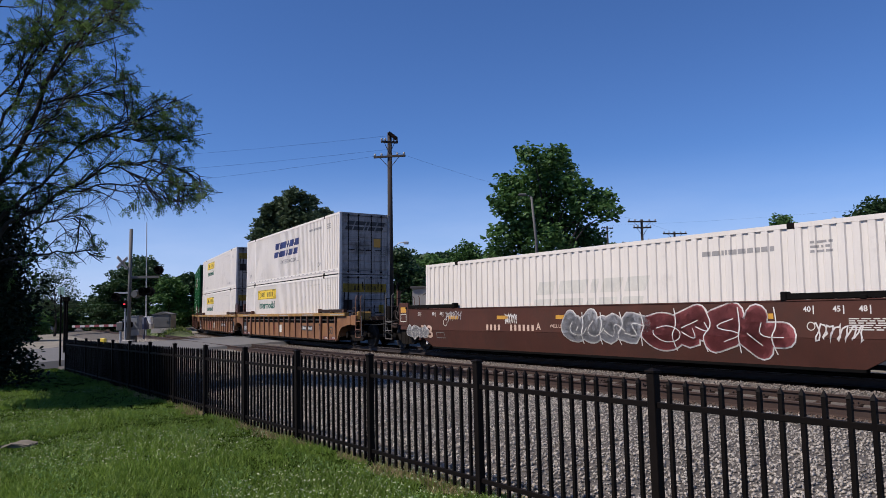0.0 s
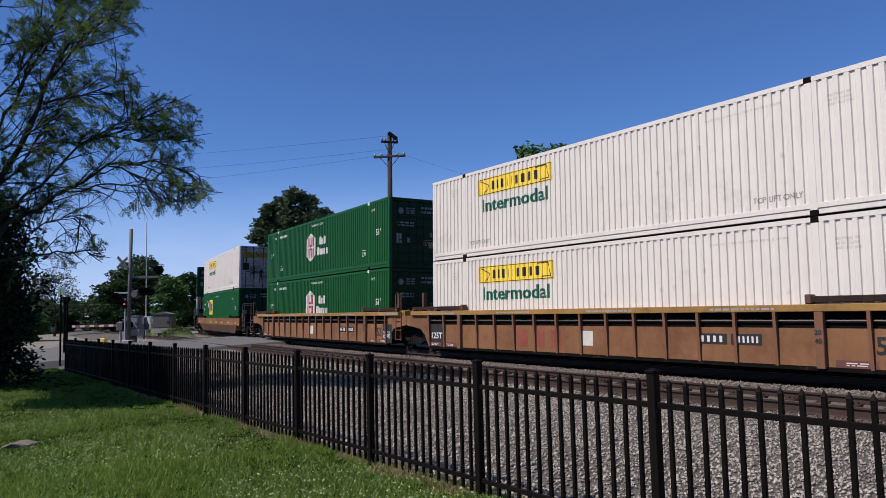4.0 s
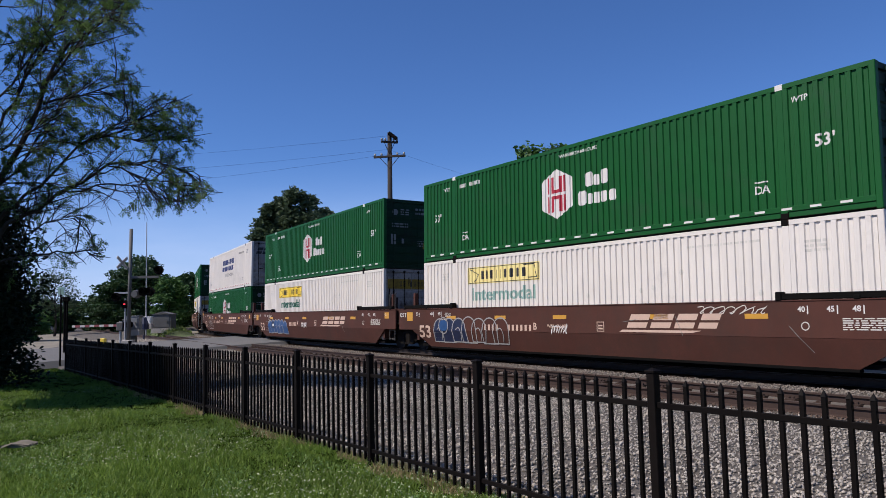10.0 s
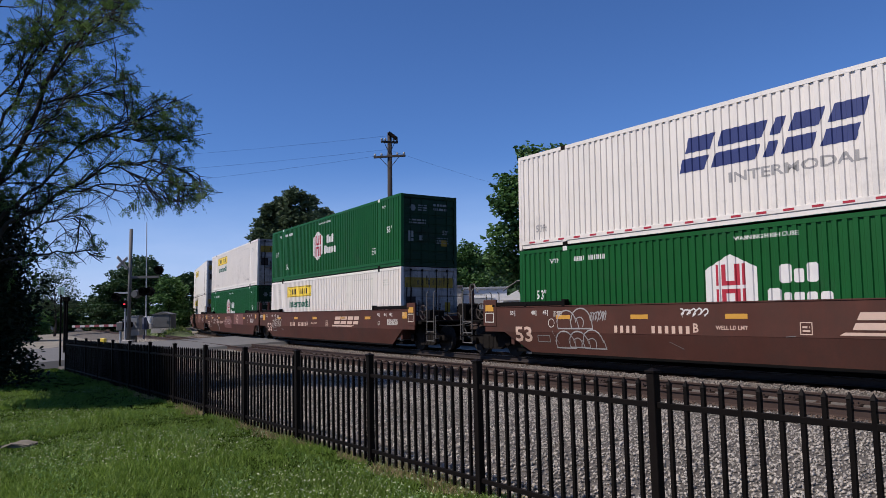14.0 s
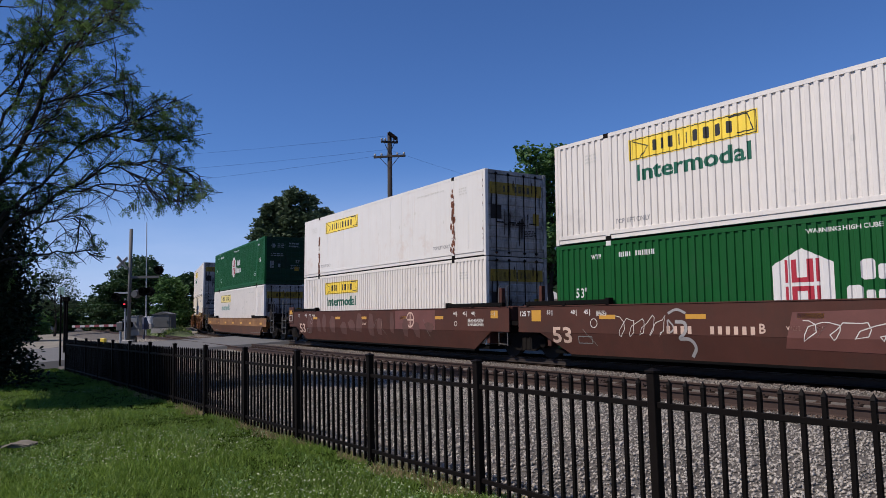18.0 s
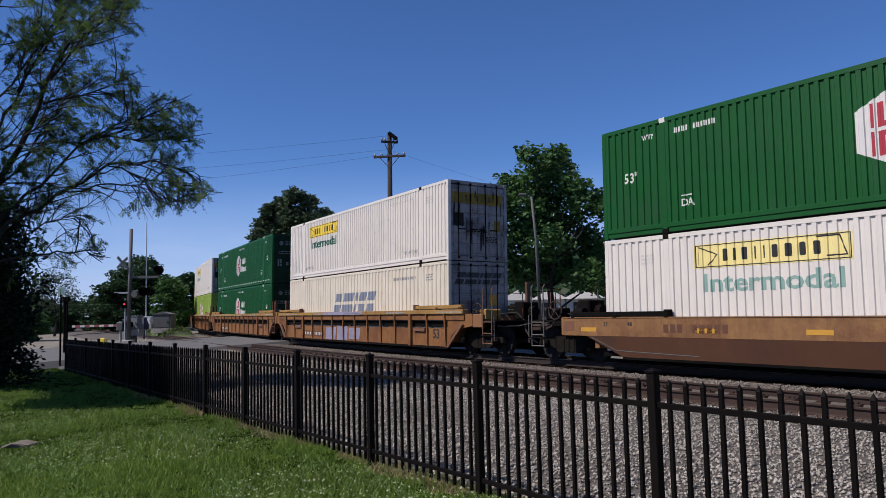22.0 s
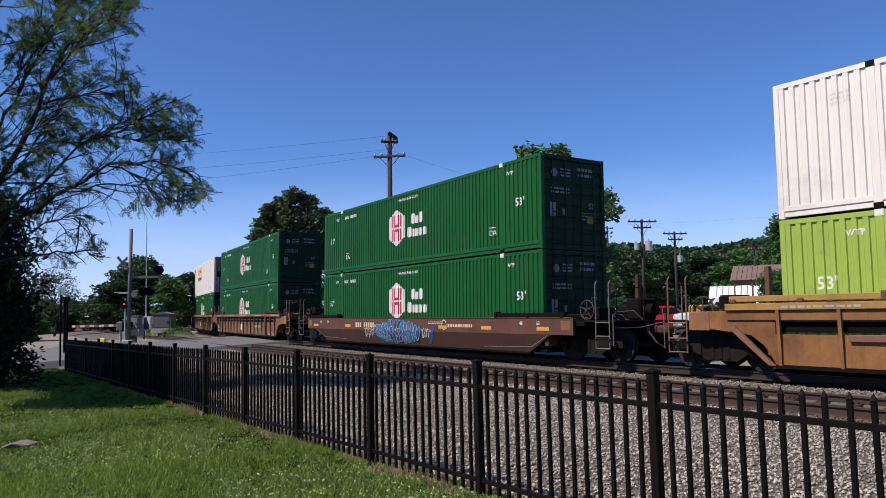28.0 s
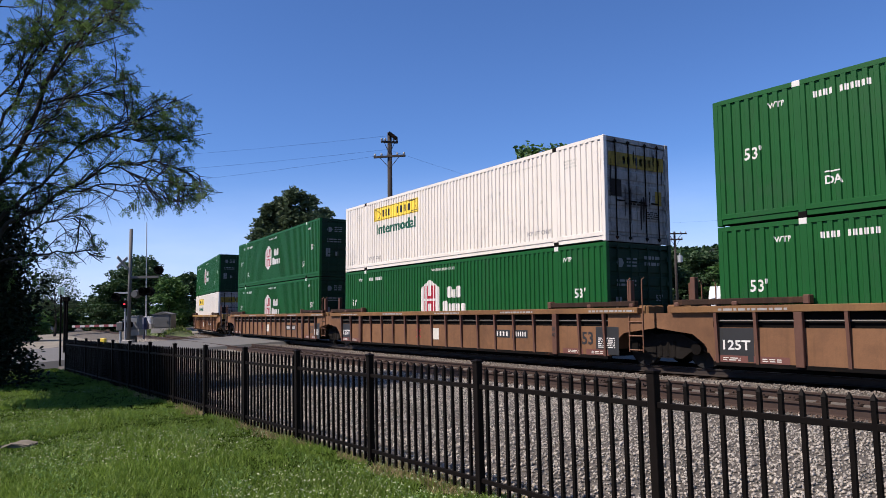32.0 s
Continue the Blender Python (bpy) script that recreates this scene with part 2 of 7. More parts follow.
    # Black of the added sheets that stand in for shade behind the fence.
    "screen": mat("black shade sheet", (0.004, 0.0036, 0.0034), 0.9, spec=0.03, var=0.3, scale=4, grain=200, bump=0.2),
    "rail": mat("rusty rail steel", (0.036, 0.019, 0.012), 0.75, var=0.25, scale=3, bump=0.2),
    "rail_rust": mat("dull rusty rail head", (0.05, 0.031, 0.022), 0.6, var=0.2, scale=3, bump=0.1),
    "rail_top": mat("polished rail head", (0.30, 0.27, 0.25), 0.35, 0.8, var=0.15, bump=0.03),
    "tie": mat("creosoted oak", (0.042, 0.028, 0.02), 0.95, spec=0.1, var=0.4, scale=5, bump=0.5, per_object=0.3),
    "asphalt": mat("grey asphalt", (0.12, 0.117, 0.113), 0.9, var=0.14, scale=0.5, grain=90, bump=0.3),
    "wood_pole": mat("weathered pole wood", (0.03, 0.024, 0.02), 0.9, var=0.3, scale=3, bump=0.4),
    "bark": mat("dark bark", (0.03, 0.025, 0.02), 0.95, var=0.4, scale=6, grain=25, bump=0.8),
    "metal_grey": mat("aluminium grey", (0.36, 0.37, 0.38), 0.5, 0.3, var=0.12, bump=0.05),
    "cabinet_grey": mat("dull cabinet grey", (0.20, 0.205, 0.21), 0.6, var=0.15, scale=2, bump=0.05),
    "shed_grey": mat("dull grey sheet metal", (0.085, 0.085, 0.082), 0.7, var=0.15, scale=2, bump=0.1),
    "concrete": mat("concrete", (0.34, 0.32, 0.29), 0.9, var=0.15, scale=2, bump=0.3),
    "stone": mat("limestone slab", (0.16, 0.14, 0.105), 0.9, var=0.3, scale=6, bump=0.6),
    "white_paint": mat("white painted boards", (0.76, 0.75, 0.72), 0.6, var=0.06, scale=1, bump=0.1),
    "brick": mat("brown brick wall", (0.21, 0.12, 0.08), 0.9, var=0.25, scale=2, bump=0.3),
    "roof_dark": mat("dark roofing", (0.075, 0.07, 0.07), 0.9, var=0.25, scale=1, bump=0.3),
    "roof_brown": mat("brown shingles", (0.16, 0.11, 0.085), 0.9, var=0.25, scale=1, bump=0.3),
    "car_white": mat("white car paint", (0.75, 0.75, 0.75), 0.25, var=0.03, bump=0.0),
    "car_black": mat("black car paint", (0.015, 0.015, 0.018), 0.2, var=0.1, bump=0.0),
    "car_red": mat("red car paint", (0.35, 0.02, 0.025), 0.25, var=0.1, bump=0.0),
    "glass": mat("tinted glass", (0.012, 0.014, 0.016), 0.06, var=0.05, bump=0.0, spec=0.8),
    "rubber": mat("tyre rubber", (0.02, 0.02, 0.02), 0.85, var=0.2, bump=0.1),
}
M["lamp_red"] = bpy.data.materials.new("lit red lens")
M["lamp_red"].use_nodes = True
_b = M["lamp_red"].node_tree.nodes["Principled BSDF"]
_b.inputs["Base Color"].default_value = (0.6, 0.02, 0.02, 1)
_b.inputs["Emission Color"].default_value = (1.0, 0.05, 0.06, 1)
_b.inputs["Emission Strength"].default_value = 0.6
M["leaf_locust"] = island_mat("locust leaves", (0.03, 0.06, 0.013), (0.12, 0.185, 0.042), 0.6, 0.42)
M["leaf_yew"] = island_mat("yew needles", (0.004, 0.008, 0.003), (0.014, 0.026, 0.008), 0.8, 0.05)
M["leaf_mid"] = island_mat("maple leaves", (0.02, 0.05, 0.012), (0.085, 0.16, 0.035), 0.6, 0.3)
M["leaf_grey"] = island_mat("dull grey-green leaves", (0.02, 0.035, 0.016), (0.085, 0.12, 0.055), 0.6, 0.25)
M["leaf_dark"] = island_mat("dark leaves", (0.011, 0.026, 0.008), (0.042, 0.08, 0.024), 0.6, 0.25)
M["grass"] = island_mat("lawn blades", (0.016, 0.042, 0.004), (0.225, 0.325, 0.036), 0.5, 0.35)
M["straw"] = island_mat("dry straw", (0.10, 0.075, 0.03), (0.42, 0.33, 0.17), 0.7, 0.2)
M["clover_leaf"] = island_mat("clover leaves", (0.05, 0.12, 0.02), (0.24, 0.36, 0.10), 0.5, 0.25)
M["clover"] = island_mat("pale clover heads", (0.26, 0.33, 0.15), (0.52, 0.56, 0.33), 0.7, 0.2)
M["stones"] = island_mat("crushed stone", (0.078, 0.070, 0.060), (0.425, 0.388, 0.336), 0.9)
M["stones_shoulder"] = island_mat("dusty shoulder stone", (0.04, 0.032, 0.026), (0.27, 0.235, 0.195), 0.9)
M["stones_rusty"] = island_mat("rust-stained stone", (0.022, 0.015, 0.011), (0.15, 0.105, 0.075), 0.9)
M["soil"] = mat("lawn soil and thatch", (0.018, 0.030, 0.005), 1.0, spec=0.0, var=0.4, scale=0.8, grain=40, bump=0.5)
M["gravel"] = mat("gravel bed", (0.105, 0.092, 0.078), 0.95, var=0.3, scale=1.2, grain=22, bump=1.0, bump_dist=0.03)
M["far_ground"] = mat("dry gravelly verge", (0.21, 0.188, 0.145), 0.95, var=0.35, scale=0.3, grain=8, bump=0.4)

# ---- mesh helpers ----


def box(bm, x0, x1, y0, y1, z0, z1, bevel=0.0):
    vs = [bm.verts.new(p) for p in ((x0, y0, z0), (x1, y0, z0), (x1, y1, z0), (x0, y1, z0), (x0, y0, z1), (x1, y0, z1), (x1, y1, z1), (x0, y1, z1))]
    fs = [bm.faces.new([vs[i] for i in f]) for f in ((3, 2, 1, 0), (4, 5, 6, 7), (0, 1, 5, 4), (1, 2, 6, 5), (2, 3, 7, 6), (3, 0, 4, 7))]
    if bevel:
        es = list({e for f in fs for e in f.edges})
        bmesh.ops.bevel(bm, geom=es, offset=bevel, segments=1, affect="EDGES")
    return bm


def prism(bm, pts, axis, a, b):
    """A polygon in the two other axes, drawn out along axis from a to b."""
    def at(p, q):
        return {"x": (q, p[0], p[1]), "y": (p[0], q, p[1]), "z": (p[0], p[1], q)}[axis]
    lo = [bm.verts.new(at(p, a)) for p in pts]
    hi = [bm.verts.new(at(p, b)) for p in pts]
    bm.faces.new(lo[::-1])
    bm.faces.new(hi)
    n = len(pts)
    for i in range(n):
        bm.faces.new((lo[i], lo[(i + 1) % n], hi[(i + 1) % n], hi[i]))
    bmesh.ops.recalc_face_normals(bm, faces=bm.faces[:])
    return bm


def tube(bm, pts, radii, n=8, cap=True):
    """A round bar through points."""
    if not hasattr(radii, "__len__"):
        radii = [radii] * len(pts)
    rings = []
    for i, p in enumerate(pts):
        a, c = Vector(pts[max(i - 1, 0)]), Vector(pts[min(i + 1, len(pts) - 1)])
        t = (c - a).normalized()
        u = t.cross(Vector((0, 0, 1)) if abs(t.z) < 0.95 else Vector((1, 0, 0))).normalized()
        w = t.cross(u)
        rings.append([bm.verts.new(Vector(p) + float(radii[i]) * (u * math.cos(k * 2 * math.pi / n) + w * math.sin(k * 2 * math.pi / n))) for k in range(n)])
    for r0, r1 in zip(rings, rings[1:]):
        for k in range(n):
            bm.faces.new((r0[k], r0[(k + 1) % n], r1[(k + 1) % n], r1[k]))
    if cap:
        bm.faces.new(rings[0][::-1])
        bm.faces.new(rings[-1])
    return bm


def mesh_of(bm, name, material, smooth=False):
    me = bpy.data.meshes.new(name)
    bm.to_mesh(me)
    bm.free()
    me.materials.append(material)
    if smooth:
        me.polygons.foreach_set("use_smooth", [True] * len(me.polygons))
    return me


def raw_mesh(name, verts, faces, material):
    """A mesh from numpy arrays; faces all have the same number of corners."""
    me = bpy.data.meshes.new(name)
    verts, faces = np.asarray(verts, np.float32), np.asarray(faces, np.int32)
    k = faces.shape[1]
    me.vertices.add(len(verts))
    me.vertices.foreach_set("co", verts.ravel())
    me.loops.add(faces.size)
    me.loops.foreach_set("vertex_index", faces.ravel())
    me.polygons.add(len(faces))
    me.polygons.foreach_set("loop_start", np.arange(0, faces.size, k, dtype=np.int32))
    me.update(calc_edges=True)
    me.validate()
    me.materials.append(material)
    return me


def thing(name, label, category, group="", at=None):
    ob = new(name)
    tagged(ob, label, category, group)
    if at is not None:
        ob.matrix_basis = at
    return ob


def part(name, data, material, parent, label="", m=None, smooth=False):
    """Links a bmesh or a ready mesh as one mesh object under a thing or a part."""
    if isinstance(data, bmesh.types.BMesh):
        data = mesh_of(data, name, material, smooth)
    ob = new(name, data)
    ob.parent = parent
    if name in ("small_print", "serial_print", "stencil_text", "rust_streak"):
        tagged(ob, kind="stuff")
    if label:
        ob["label"] = label
    if m is not None:
        ob.matrix_basis = m
    return ob


def bbox(x0, x1, y0, y1, z0, z1, bevel=0.0):
    return box(bmesh.new(), x0, x1, y0, y1, z0, z1, bevel)


def structure(name, me, label, m=None):
    ob = new(name, me)
    tagged(ob, label, kind="structure")
    if m is not None:
        ob.matrix_basis = m
    return ob

# ---- the line of the track ----


KNOTS = np.array([-43.0, -28, -14, 0, 14, 28, 42, 56, 70, 71])
CURVES = np.array([0.0, 0.0038, 0.0031, 0.0027, 0.0033, 0.0036, 0.0033, 0.0069, 0.0106, 0.0])
_s = np.arange(-420.0, 520.0, 1.0)
_k = np.interp(_s, KNOTS, CURVES)
_h = np.concatenate([[0], np.cumsum((_k[1:] + _k[:-1]) / 2)])
_h = _h - _h[420] - 0.581
_mid = (_h[1:] + _h[:-1]) / 2
_x = np.concatenate([[0], np.cumsum(np.sin(_mid))])
_y = np.concatenate([[0], np.cumsum(np.cos(_mid))])
_x, _y = _x - _x[420] + 2.03, _y - _y[420] + 25.0
CANT = 0.0223
NEAR = 4.05          # the empty track's centre, on the lawn's side


def on_line(s, off=0.0, z=0.0):
    """A point s metres up the line, off metres to the side of the lawn."""
    h = np.interp(s, _s, _h)
    return Vector((np.interp(s, _s, _x) - math.cos(h) * off, np.interp(s, _s, _y) + math.sin(h) * off, z))


def on_near(s, off=0.0, z=0.0):
    """The same for the empty track, which runs straight on where the train's line bends away."""
    if s <= 12:
        return on_line(s, NEAR + off, z)
    h = float(np.interp(12.0, _s, _h))
    p = on_line(12, NEAR + off, z)
    return Vector((p.x + math.sin(h) * (s - 12), p.y + math.cos(h) * (s - 12), z))


def gone(t):
    """How far the train has run by t seconds."""
    u = t / 32.0
    return 10.9133 * t + 0.1718 * t * u + 0.035 * t * u * u + float(np.interp(t, [7, 8, 9, 10, 11, 12], [0, 0.1, -0.2, -0.04, -0.06, 0.0]))


def ride(s, half):
    """The pose of a body on the line, carried at s - half and s + half; x points the way it goes, y away from the lawn."""
    a, b = on_line(s - half), on_line(s + half)
    d = (a - b).normalized()
    left = Vector((-d.y, d.x, 0.0))
    up = Vector((0, 0, 1)) * math.cos(CANT) + left * math.sin(CANT)
    side = left * math.cos(CANT) - Vector((0, 0, 1)) * math.sin(CANT)
    c = (a + b) / 2
    return Matrix(((d.x, side.x, up.x, c.x), (d.y, side.y, up.y, c.y), (d.z, side.z, up.z, c.z), (0, 0, 0, 1)))


MOVING = []      # (thing, place on the line at 0 s, half base, pose on the car)
ROLLING = []     # (wheelset, pose on its bogie, place on the line at 0 s)

# ---- ground, road and tracks ----


def sheet(pts, z):
    """A flat polygon."""
    bm = bmesh.new()
    bm.faces.new([bm.verts.new((x, y, z)) for x, y in pts])
    bmesh.ops.recalc_face_normals(bm, faces=bm.faces[:])
    if bm.faces[:][0].normal.z < 0:
        bmesh.ops.reverse_faces(bm, faces=bm.faces[:])
    return bm


def ground_mesh():
    bm = bmesh.new()
    xs = [-3000, -800, -200, -60, -30, -15, 0, 15, 30, 60, 200, 800, 3000]
    ys = [-3000, -800, -200, -60, -20, 0, 10, 20, 30, 45, 60, 120, 300, 900, 3000]
    g = [[bm.verts.new((x, y, -0.34)) for x in xs] for y in ys]
    for j in range(len(ys) - 1):
        for i in range(len(xs) - 1):
            bm.faces.new((g[j][i], g[j][i + 1], g[j + 1][i + 1], g[j + 1][i]))
    return bm


structure("ground", mesh_of(ground_mesh(), "ground", M["far_ground"]), "dry verge and grass reaching the horizon")

F0, FH = Vector((-0.826, 8.008, 0.0)), -0.618       # fence: third post and heading
FDIR = Vector((math.sin(FH), math.cos(FH), 0))
FN = Vector((math.cos(FH), -math.sin(FH), 0))        # towards the tracks


def fence_at(k, off=0.0, z=0.0):
    p = F0 + FDIR * (1.9 * k) + FN * off
    return Vector((p.x, p.y, z))


def fence_top(k):
    return 1.123 - 0.019 * k


def lawn_z(x, y):
    k = ((x - F0.x) * FDIR.x + (y - F0.y) * FDIR.y) / 1.9
    return fence_top(max(-12, min(k, 13))) - 1.19


def lawn_mesh():
    """The lawn, from the fence line out to the side away from the tracks."""
    bm = bmesh.new()
    rows = []
    for i in range(-16, 15):
        row = []
        for j in range(0, 14):
            p = fence_at(i, 0.12 - j * 2.0)
            z = lawn_z(p.x, p.y) + (0.03 * math.sin(p.x * 1.3) * math.sin(p.y * 0.9) if j else 0)
            row.append(bm.verts.new((p.x, p.y, z)))
        rows.append(row)
    for a, b in zip(rows, rows[1:]):
        for j in range(len(a) - 1):
            bm.faces.new((a[j], b[j], b[j + 1], a[j + 1]))
    bmesh.ops.recalc_face_normals(bm, faces=bm.faces[:])
    return bm


structure("lawn", mesh_of(lawn_mesh(), "lawn", M["soil"]), "sunlit mown lawn with clover beside the fence")


def bed_mesh():
    """The gravel bed: from the fence over both tracks to the yard behind."""
    bm = bmesh.new()
    prof = [(12.6, -0.28), (11.5, -0.16), (8.0, -0.2), (6.0, -0.19), (5.6, -0.15), (4.76, -0.15), (4.66, -0.205), (3.44, -0.205), (3.34, -0.15), (3.1, -0.15), (2.75, -0.118), (1.8, -0.122), (1.48, -0.33), (1.2, -0.35), (-2.0, -0.36), (-3.2, -0.36), (-4.5, -0.36)]
    rows = []
    for s in range(-60, 120, 3):
        rows.append([bm.verts.new(on_line(s, o if s < 32 else min(o, 2.75 + 0.05 * j), z)) for j, (o, z) in enumerate(prof[::-1])][::-1])
    for a, b in zip(rows, rows[1:]):
        for j in range(len(prof) - 1):
            bm.faces.new((a[j], b[j], b[j + 1], a[j + 1]))
    bmesh.ops.recalc_face_normals(bm, faces=bm.faces[:])
    return bm


structure("gravel_bed", mesh_of(bed_mesh(), "gravel_bed", M["gravel"]), "grey crushed-stone ballast between fence and tracks")

bm = bmesh.new()
_rows = [[bm.verts.new(on_near(s, o, z)) for o, z in ((4.2, -0.34), (3.2, -0.19), (0.72, -0.17), (0.62, -0.205), (-0.62, -0.205), (-0.72, -0.17), (-2.6, -0.18), (-3.6, -0.34))] for s in range(30, 150, 6)]
for a, b in zip(_rows, _rows[1:]):
    for j in range(7):
        bm.faces.new((a[j], b[j], b[j + 1], a[j + 1]))
bmesh.ops.recalc_face_normals(bm, faces=bm.faces[:])
structure("branch_gravel_bed", mesh_of(bm, "branch_gravel_bed", M["gravel"]), "grey stone bed of the straight track past the crossing")

RD = Vector((0.43, 0.90, 0)).normalized()
RN = Vector((RD.y, -RD.x, 0))
RC = Vector((-15.0, 38.0, 0))


def road_mesh():
    bm = bmesh.new()
    rows = []
    for d in range(-30, 70, 4):
        c = RC + RD * d
        z = -0.02 if d > -6 else -0.02 - 0.012 * (-6 - d)
        rows.append([bm.verts.new((c.x + RN.x * w, c.y + RN.y * w, zz)) for w, zz in ((-6.2, z - 0.35), (-5.8, z), (0, z + 0.03), (4.4, z), (4.8, z - 0.35))])
    for a, b in zip(rows, rows[1:]):
        for j in range(4):
            bm.faces.new((a[j], a[j + 1], b[j + 1], b[j]))
    bmesh.ops.recalc_face_normals(bm, faces=bm.faces[:])
    return bm


structure("road", mesh_of(road_mesh(), "road", M["asphalt"]), "grey asphalt road over the level crossing")
structure("parking_lot", mesh_of(sheet([on_line(s, -5.5).to_2d() for s in range(-60, 24, 6)] + [(14, 75), (90, 75), (90, -20)], -0.04), "parking_lot", M["asphalt"]),
          "grey asphalt yard behind the tracks")


def rail_mesh(name, line, off, s0, s1, z=0.0):
    """A rail of true section swept along the line."""
    sec = [(-0.037, 0.0), (0.037, 0.0), (0.037, -0.03), (0.009, -0.045), (0.009, -0.14), (0.075, -0.158), (0.075, -0.17), (-0.075, -0.17), (-0.075, -0.158), (-0.009, -0.14), (-0.009, -0.045), (-0.037, -0.03)]
    bm = bmesh.new()
    rows = [[bm.verts.new(line(s, off + a, z + c)) for a, c in sec] for s in range(s0, s1, 3)]
    for a, b in zip(rows, rows[1:]):
        for j in range(len(sec)):
            f = bm.faces.new((a[j], a[(j + 1) % 12], b[(j + 1) % 12], b[j]))
            f.material_index = 1 if j == 0 else 0
    bmesh.ops.recalc_face_normals(bm, faces=bm.faces[:])
    # rails under the train use the copy with shade in its colour
    me = mesh_of(bm, name, M["rail"] if line is on_near else M["rail_shaded"])
    me.materials.append(M["rail_rust"] if line is on_near else M["rail_top"])
    return me


TRACKS = []
for line, label in ((on_line, "railway track under the train, rusty rails on wooden ties"), (on_near, "empty railway track with rusty rails on wooden ties")):
    tk = thing("railway_track", label, "railway track", "parallel tracks")
    tagged(tk, kind="structure")
    TRACKS.append((tk, line))
    for e in (0.755, -0.755):
        part("rail", rail_mesh("rail", line, e, -54, 100, e * math.sin(CANT)), None, tk)

# ---- fence ----


def picket_mesh(h):
    bm = bmesh.new()
    r = 0.0125
    prism(bm, [(-r, -r), (r, -r), (r, r), (-r, r)], "z", 0.0, h - 0.04)
    lo = [bm.verts.new((x * 1.25, y * 1.25, h - 0.04)) for x, y in ((-r, -r), (r, -r), (r, r), (-r, r))]
    tip = bm.verts.new((0, 0, h))
    bm.faces.new(lo[::-1])
    for i in range(4):
        bm.faces.new((lo[i], lo[(i + 1) % 4], tip))
    return mesh_of(bm, "picket", M["fence"])


def build_fence():
    fence = thing("picket_fence", "black powder-coated steel picket fence along the lawn", "fence")
    post = bmesh.new()
    box(post, -0.032, 0.032, -0.032, 0.032, -0.3, 1.165, 0.004)
    post_me = mesh_of(post, "post", M["fence"])
    cap = bmesh.new()
    box(cap, -0.039, 0.039, -0.039, 0.039, 0.0, 0.018, 0.003)
    lo = [cap.verts.new((x, y, 0.018)) for x, y in ((-0.03, -0.03), (0.03, -0.03), (0.03, 0.03), (-0.03, 0.03))]
    tip = cap.verts.new((0, 0, 0.034))
    for i in range(4):
        cap.faces.new((lo[i], lo[(i + 1) % 4], tip))
    cap_me = mesh_of(cap, "post_cap", M["fence"])
    rail_me = mesh_of(bbox(0, 1.9, -0.014, 0.014, -0.019, 0.019, 0.003), "fence_rail", M["fence"])
    picket_me = picket_mesh(1.085)
    screen_me = mesh_of(bbox(0.035, 1.865, -0.003, 0.003, 0.06, 1.06), "mesh_screen", M["screen"])
    turn = pose(0, 0, 0, 0, 0, math.degrees(math.atan2(FDIR.y, FDIR.x)))
    slope = pose(0, 0, 0, 0, 0.573, 0)
    for k in range(-9, 12):
        base = fence_top(k) - 1.193
        at = fence_at(k, 0, base)
        p = part("post", post_me, None, fence, m=Matrix.Translation(at) @ turn)
        part("post_cap", cap_me, None, p, m=Matrix.Translation((0, 0, 1.165)))
        if k == 11:
            break
        for h in (0.155, 0.955):
            part("fence_rail", rail_me, None, fence, m=Matrix.Translation(fence_at(k, 0, base + h)) @ turn @ slope)
        # added black sheets take the place of the deep shade behind the far panels
        if k >= 4:
            part("mesh_screen", screen_me, None, fence, "black sheet added behind the pickets in place of deep shade", m=Matrix.Translation(fence_at(k, 0.03, base)) @ turn @ slope)
        for i in range(1, 15):
            u = i / 15
            q = fence_at(k + u, 0, fence_top(k + u) - 1.193 + 0.045)
            part("picket", picket_me, None, fence, m=Matrix.Translation(q) @ turn @ pose(0, 0, 0, random.uniform(-0.25, 0.25), random.uniform(-0.25, 0.25), 0))


build_fence()

# ---- marks on containers and cars ----

PITCH, DEEP = 0.208, 0.031


def rib_breaks(x0, x1, pitch):
    """Along a corrugated panel: places and depths of its folds."""
    n = max(1, round((x1 - x0) / pitch))
    p = (x1 - x0) / n
    out = []
    for i in range(n):
        a = x0 + i * p
        out += [(a, 0.0), (a + 0.46 * p, 0.0), (a + 0.54 * p, 1.0), (a + 0.9 * p, 1.0)]
    out.append((x1, 0.0))
    return out


def clip_x(poly, x, keep_more):
    out = []
    for i, a in enumerate(poly):
        b = poly[(i + 1) % len(poly)]
        ia, ib = (a[0] >= x) == keep_more or a[0] == x, (b[0] >= x) == keep_more or b[0] == x
        if ia:
            out.append(a)
        if ia != ib:
            u = (x - a[0]) / (b[0] - a[0])
            out.append((x, a[1] + u * (b[1] - a[1])))
    return out


def fold_decal(polys, folds, y, material, name="mark"):
    """Convex shapes laid on a panel's folds."""
    bm = bmesh.new()
    xs = [f[0] for f in folds] if folds else []
    for poly in polys:
        lo, hi = min(p[0] for p in poly), max(p[0] for p in poly)
        if not folds:
            cells = [(lo - 1, hi + 1, 0.0, 0.0)]
        else:
            cells = [(folds[i][0], folds[i + 1][0], folds[i][1], folds[i + 1][1]) for i in range(len(folds) - 1) if xs[i] < hi and xs[i + 1] > lo]
        for a, b, da, db in cells:
            q = clip_x(clip_x(poly, a, True), b, False)
            if len(q) < 3:
                continue
            vs = []
            for px, pz in q:
                d = da + (db - da) * (px - a) / (b - a)
                vs.append(bm.verts.new((px, y + d * DEEP - 0.004, pz)))
            if len(vs) > 2:
                try:
                    f = bm.faces.new(vs)
                    f.normal_update()
                    if f.normal.y > 0:
                        f.normal_flip()
                except ValueError:
                    pass
    bmesh.ops.remove_doubles(bm, verts=bm.verts[:], dist=1e-5)
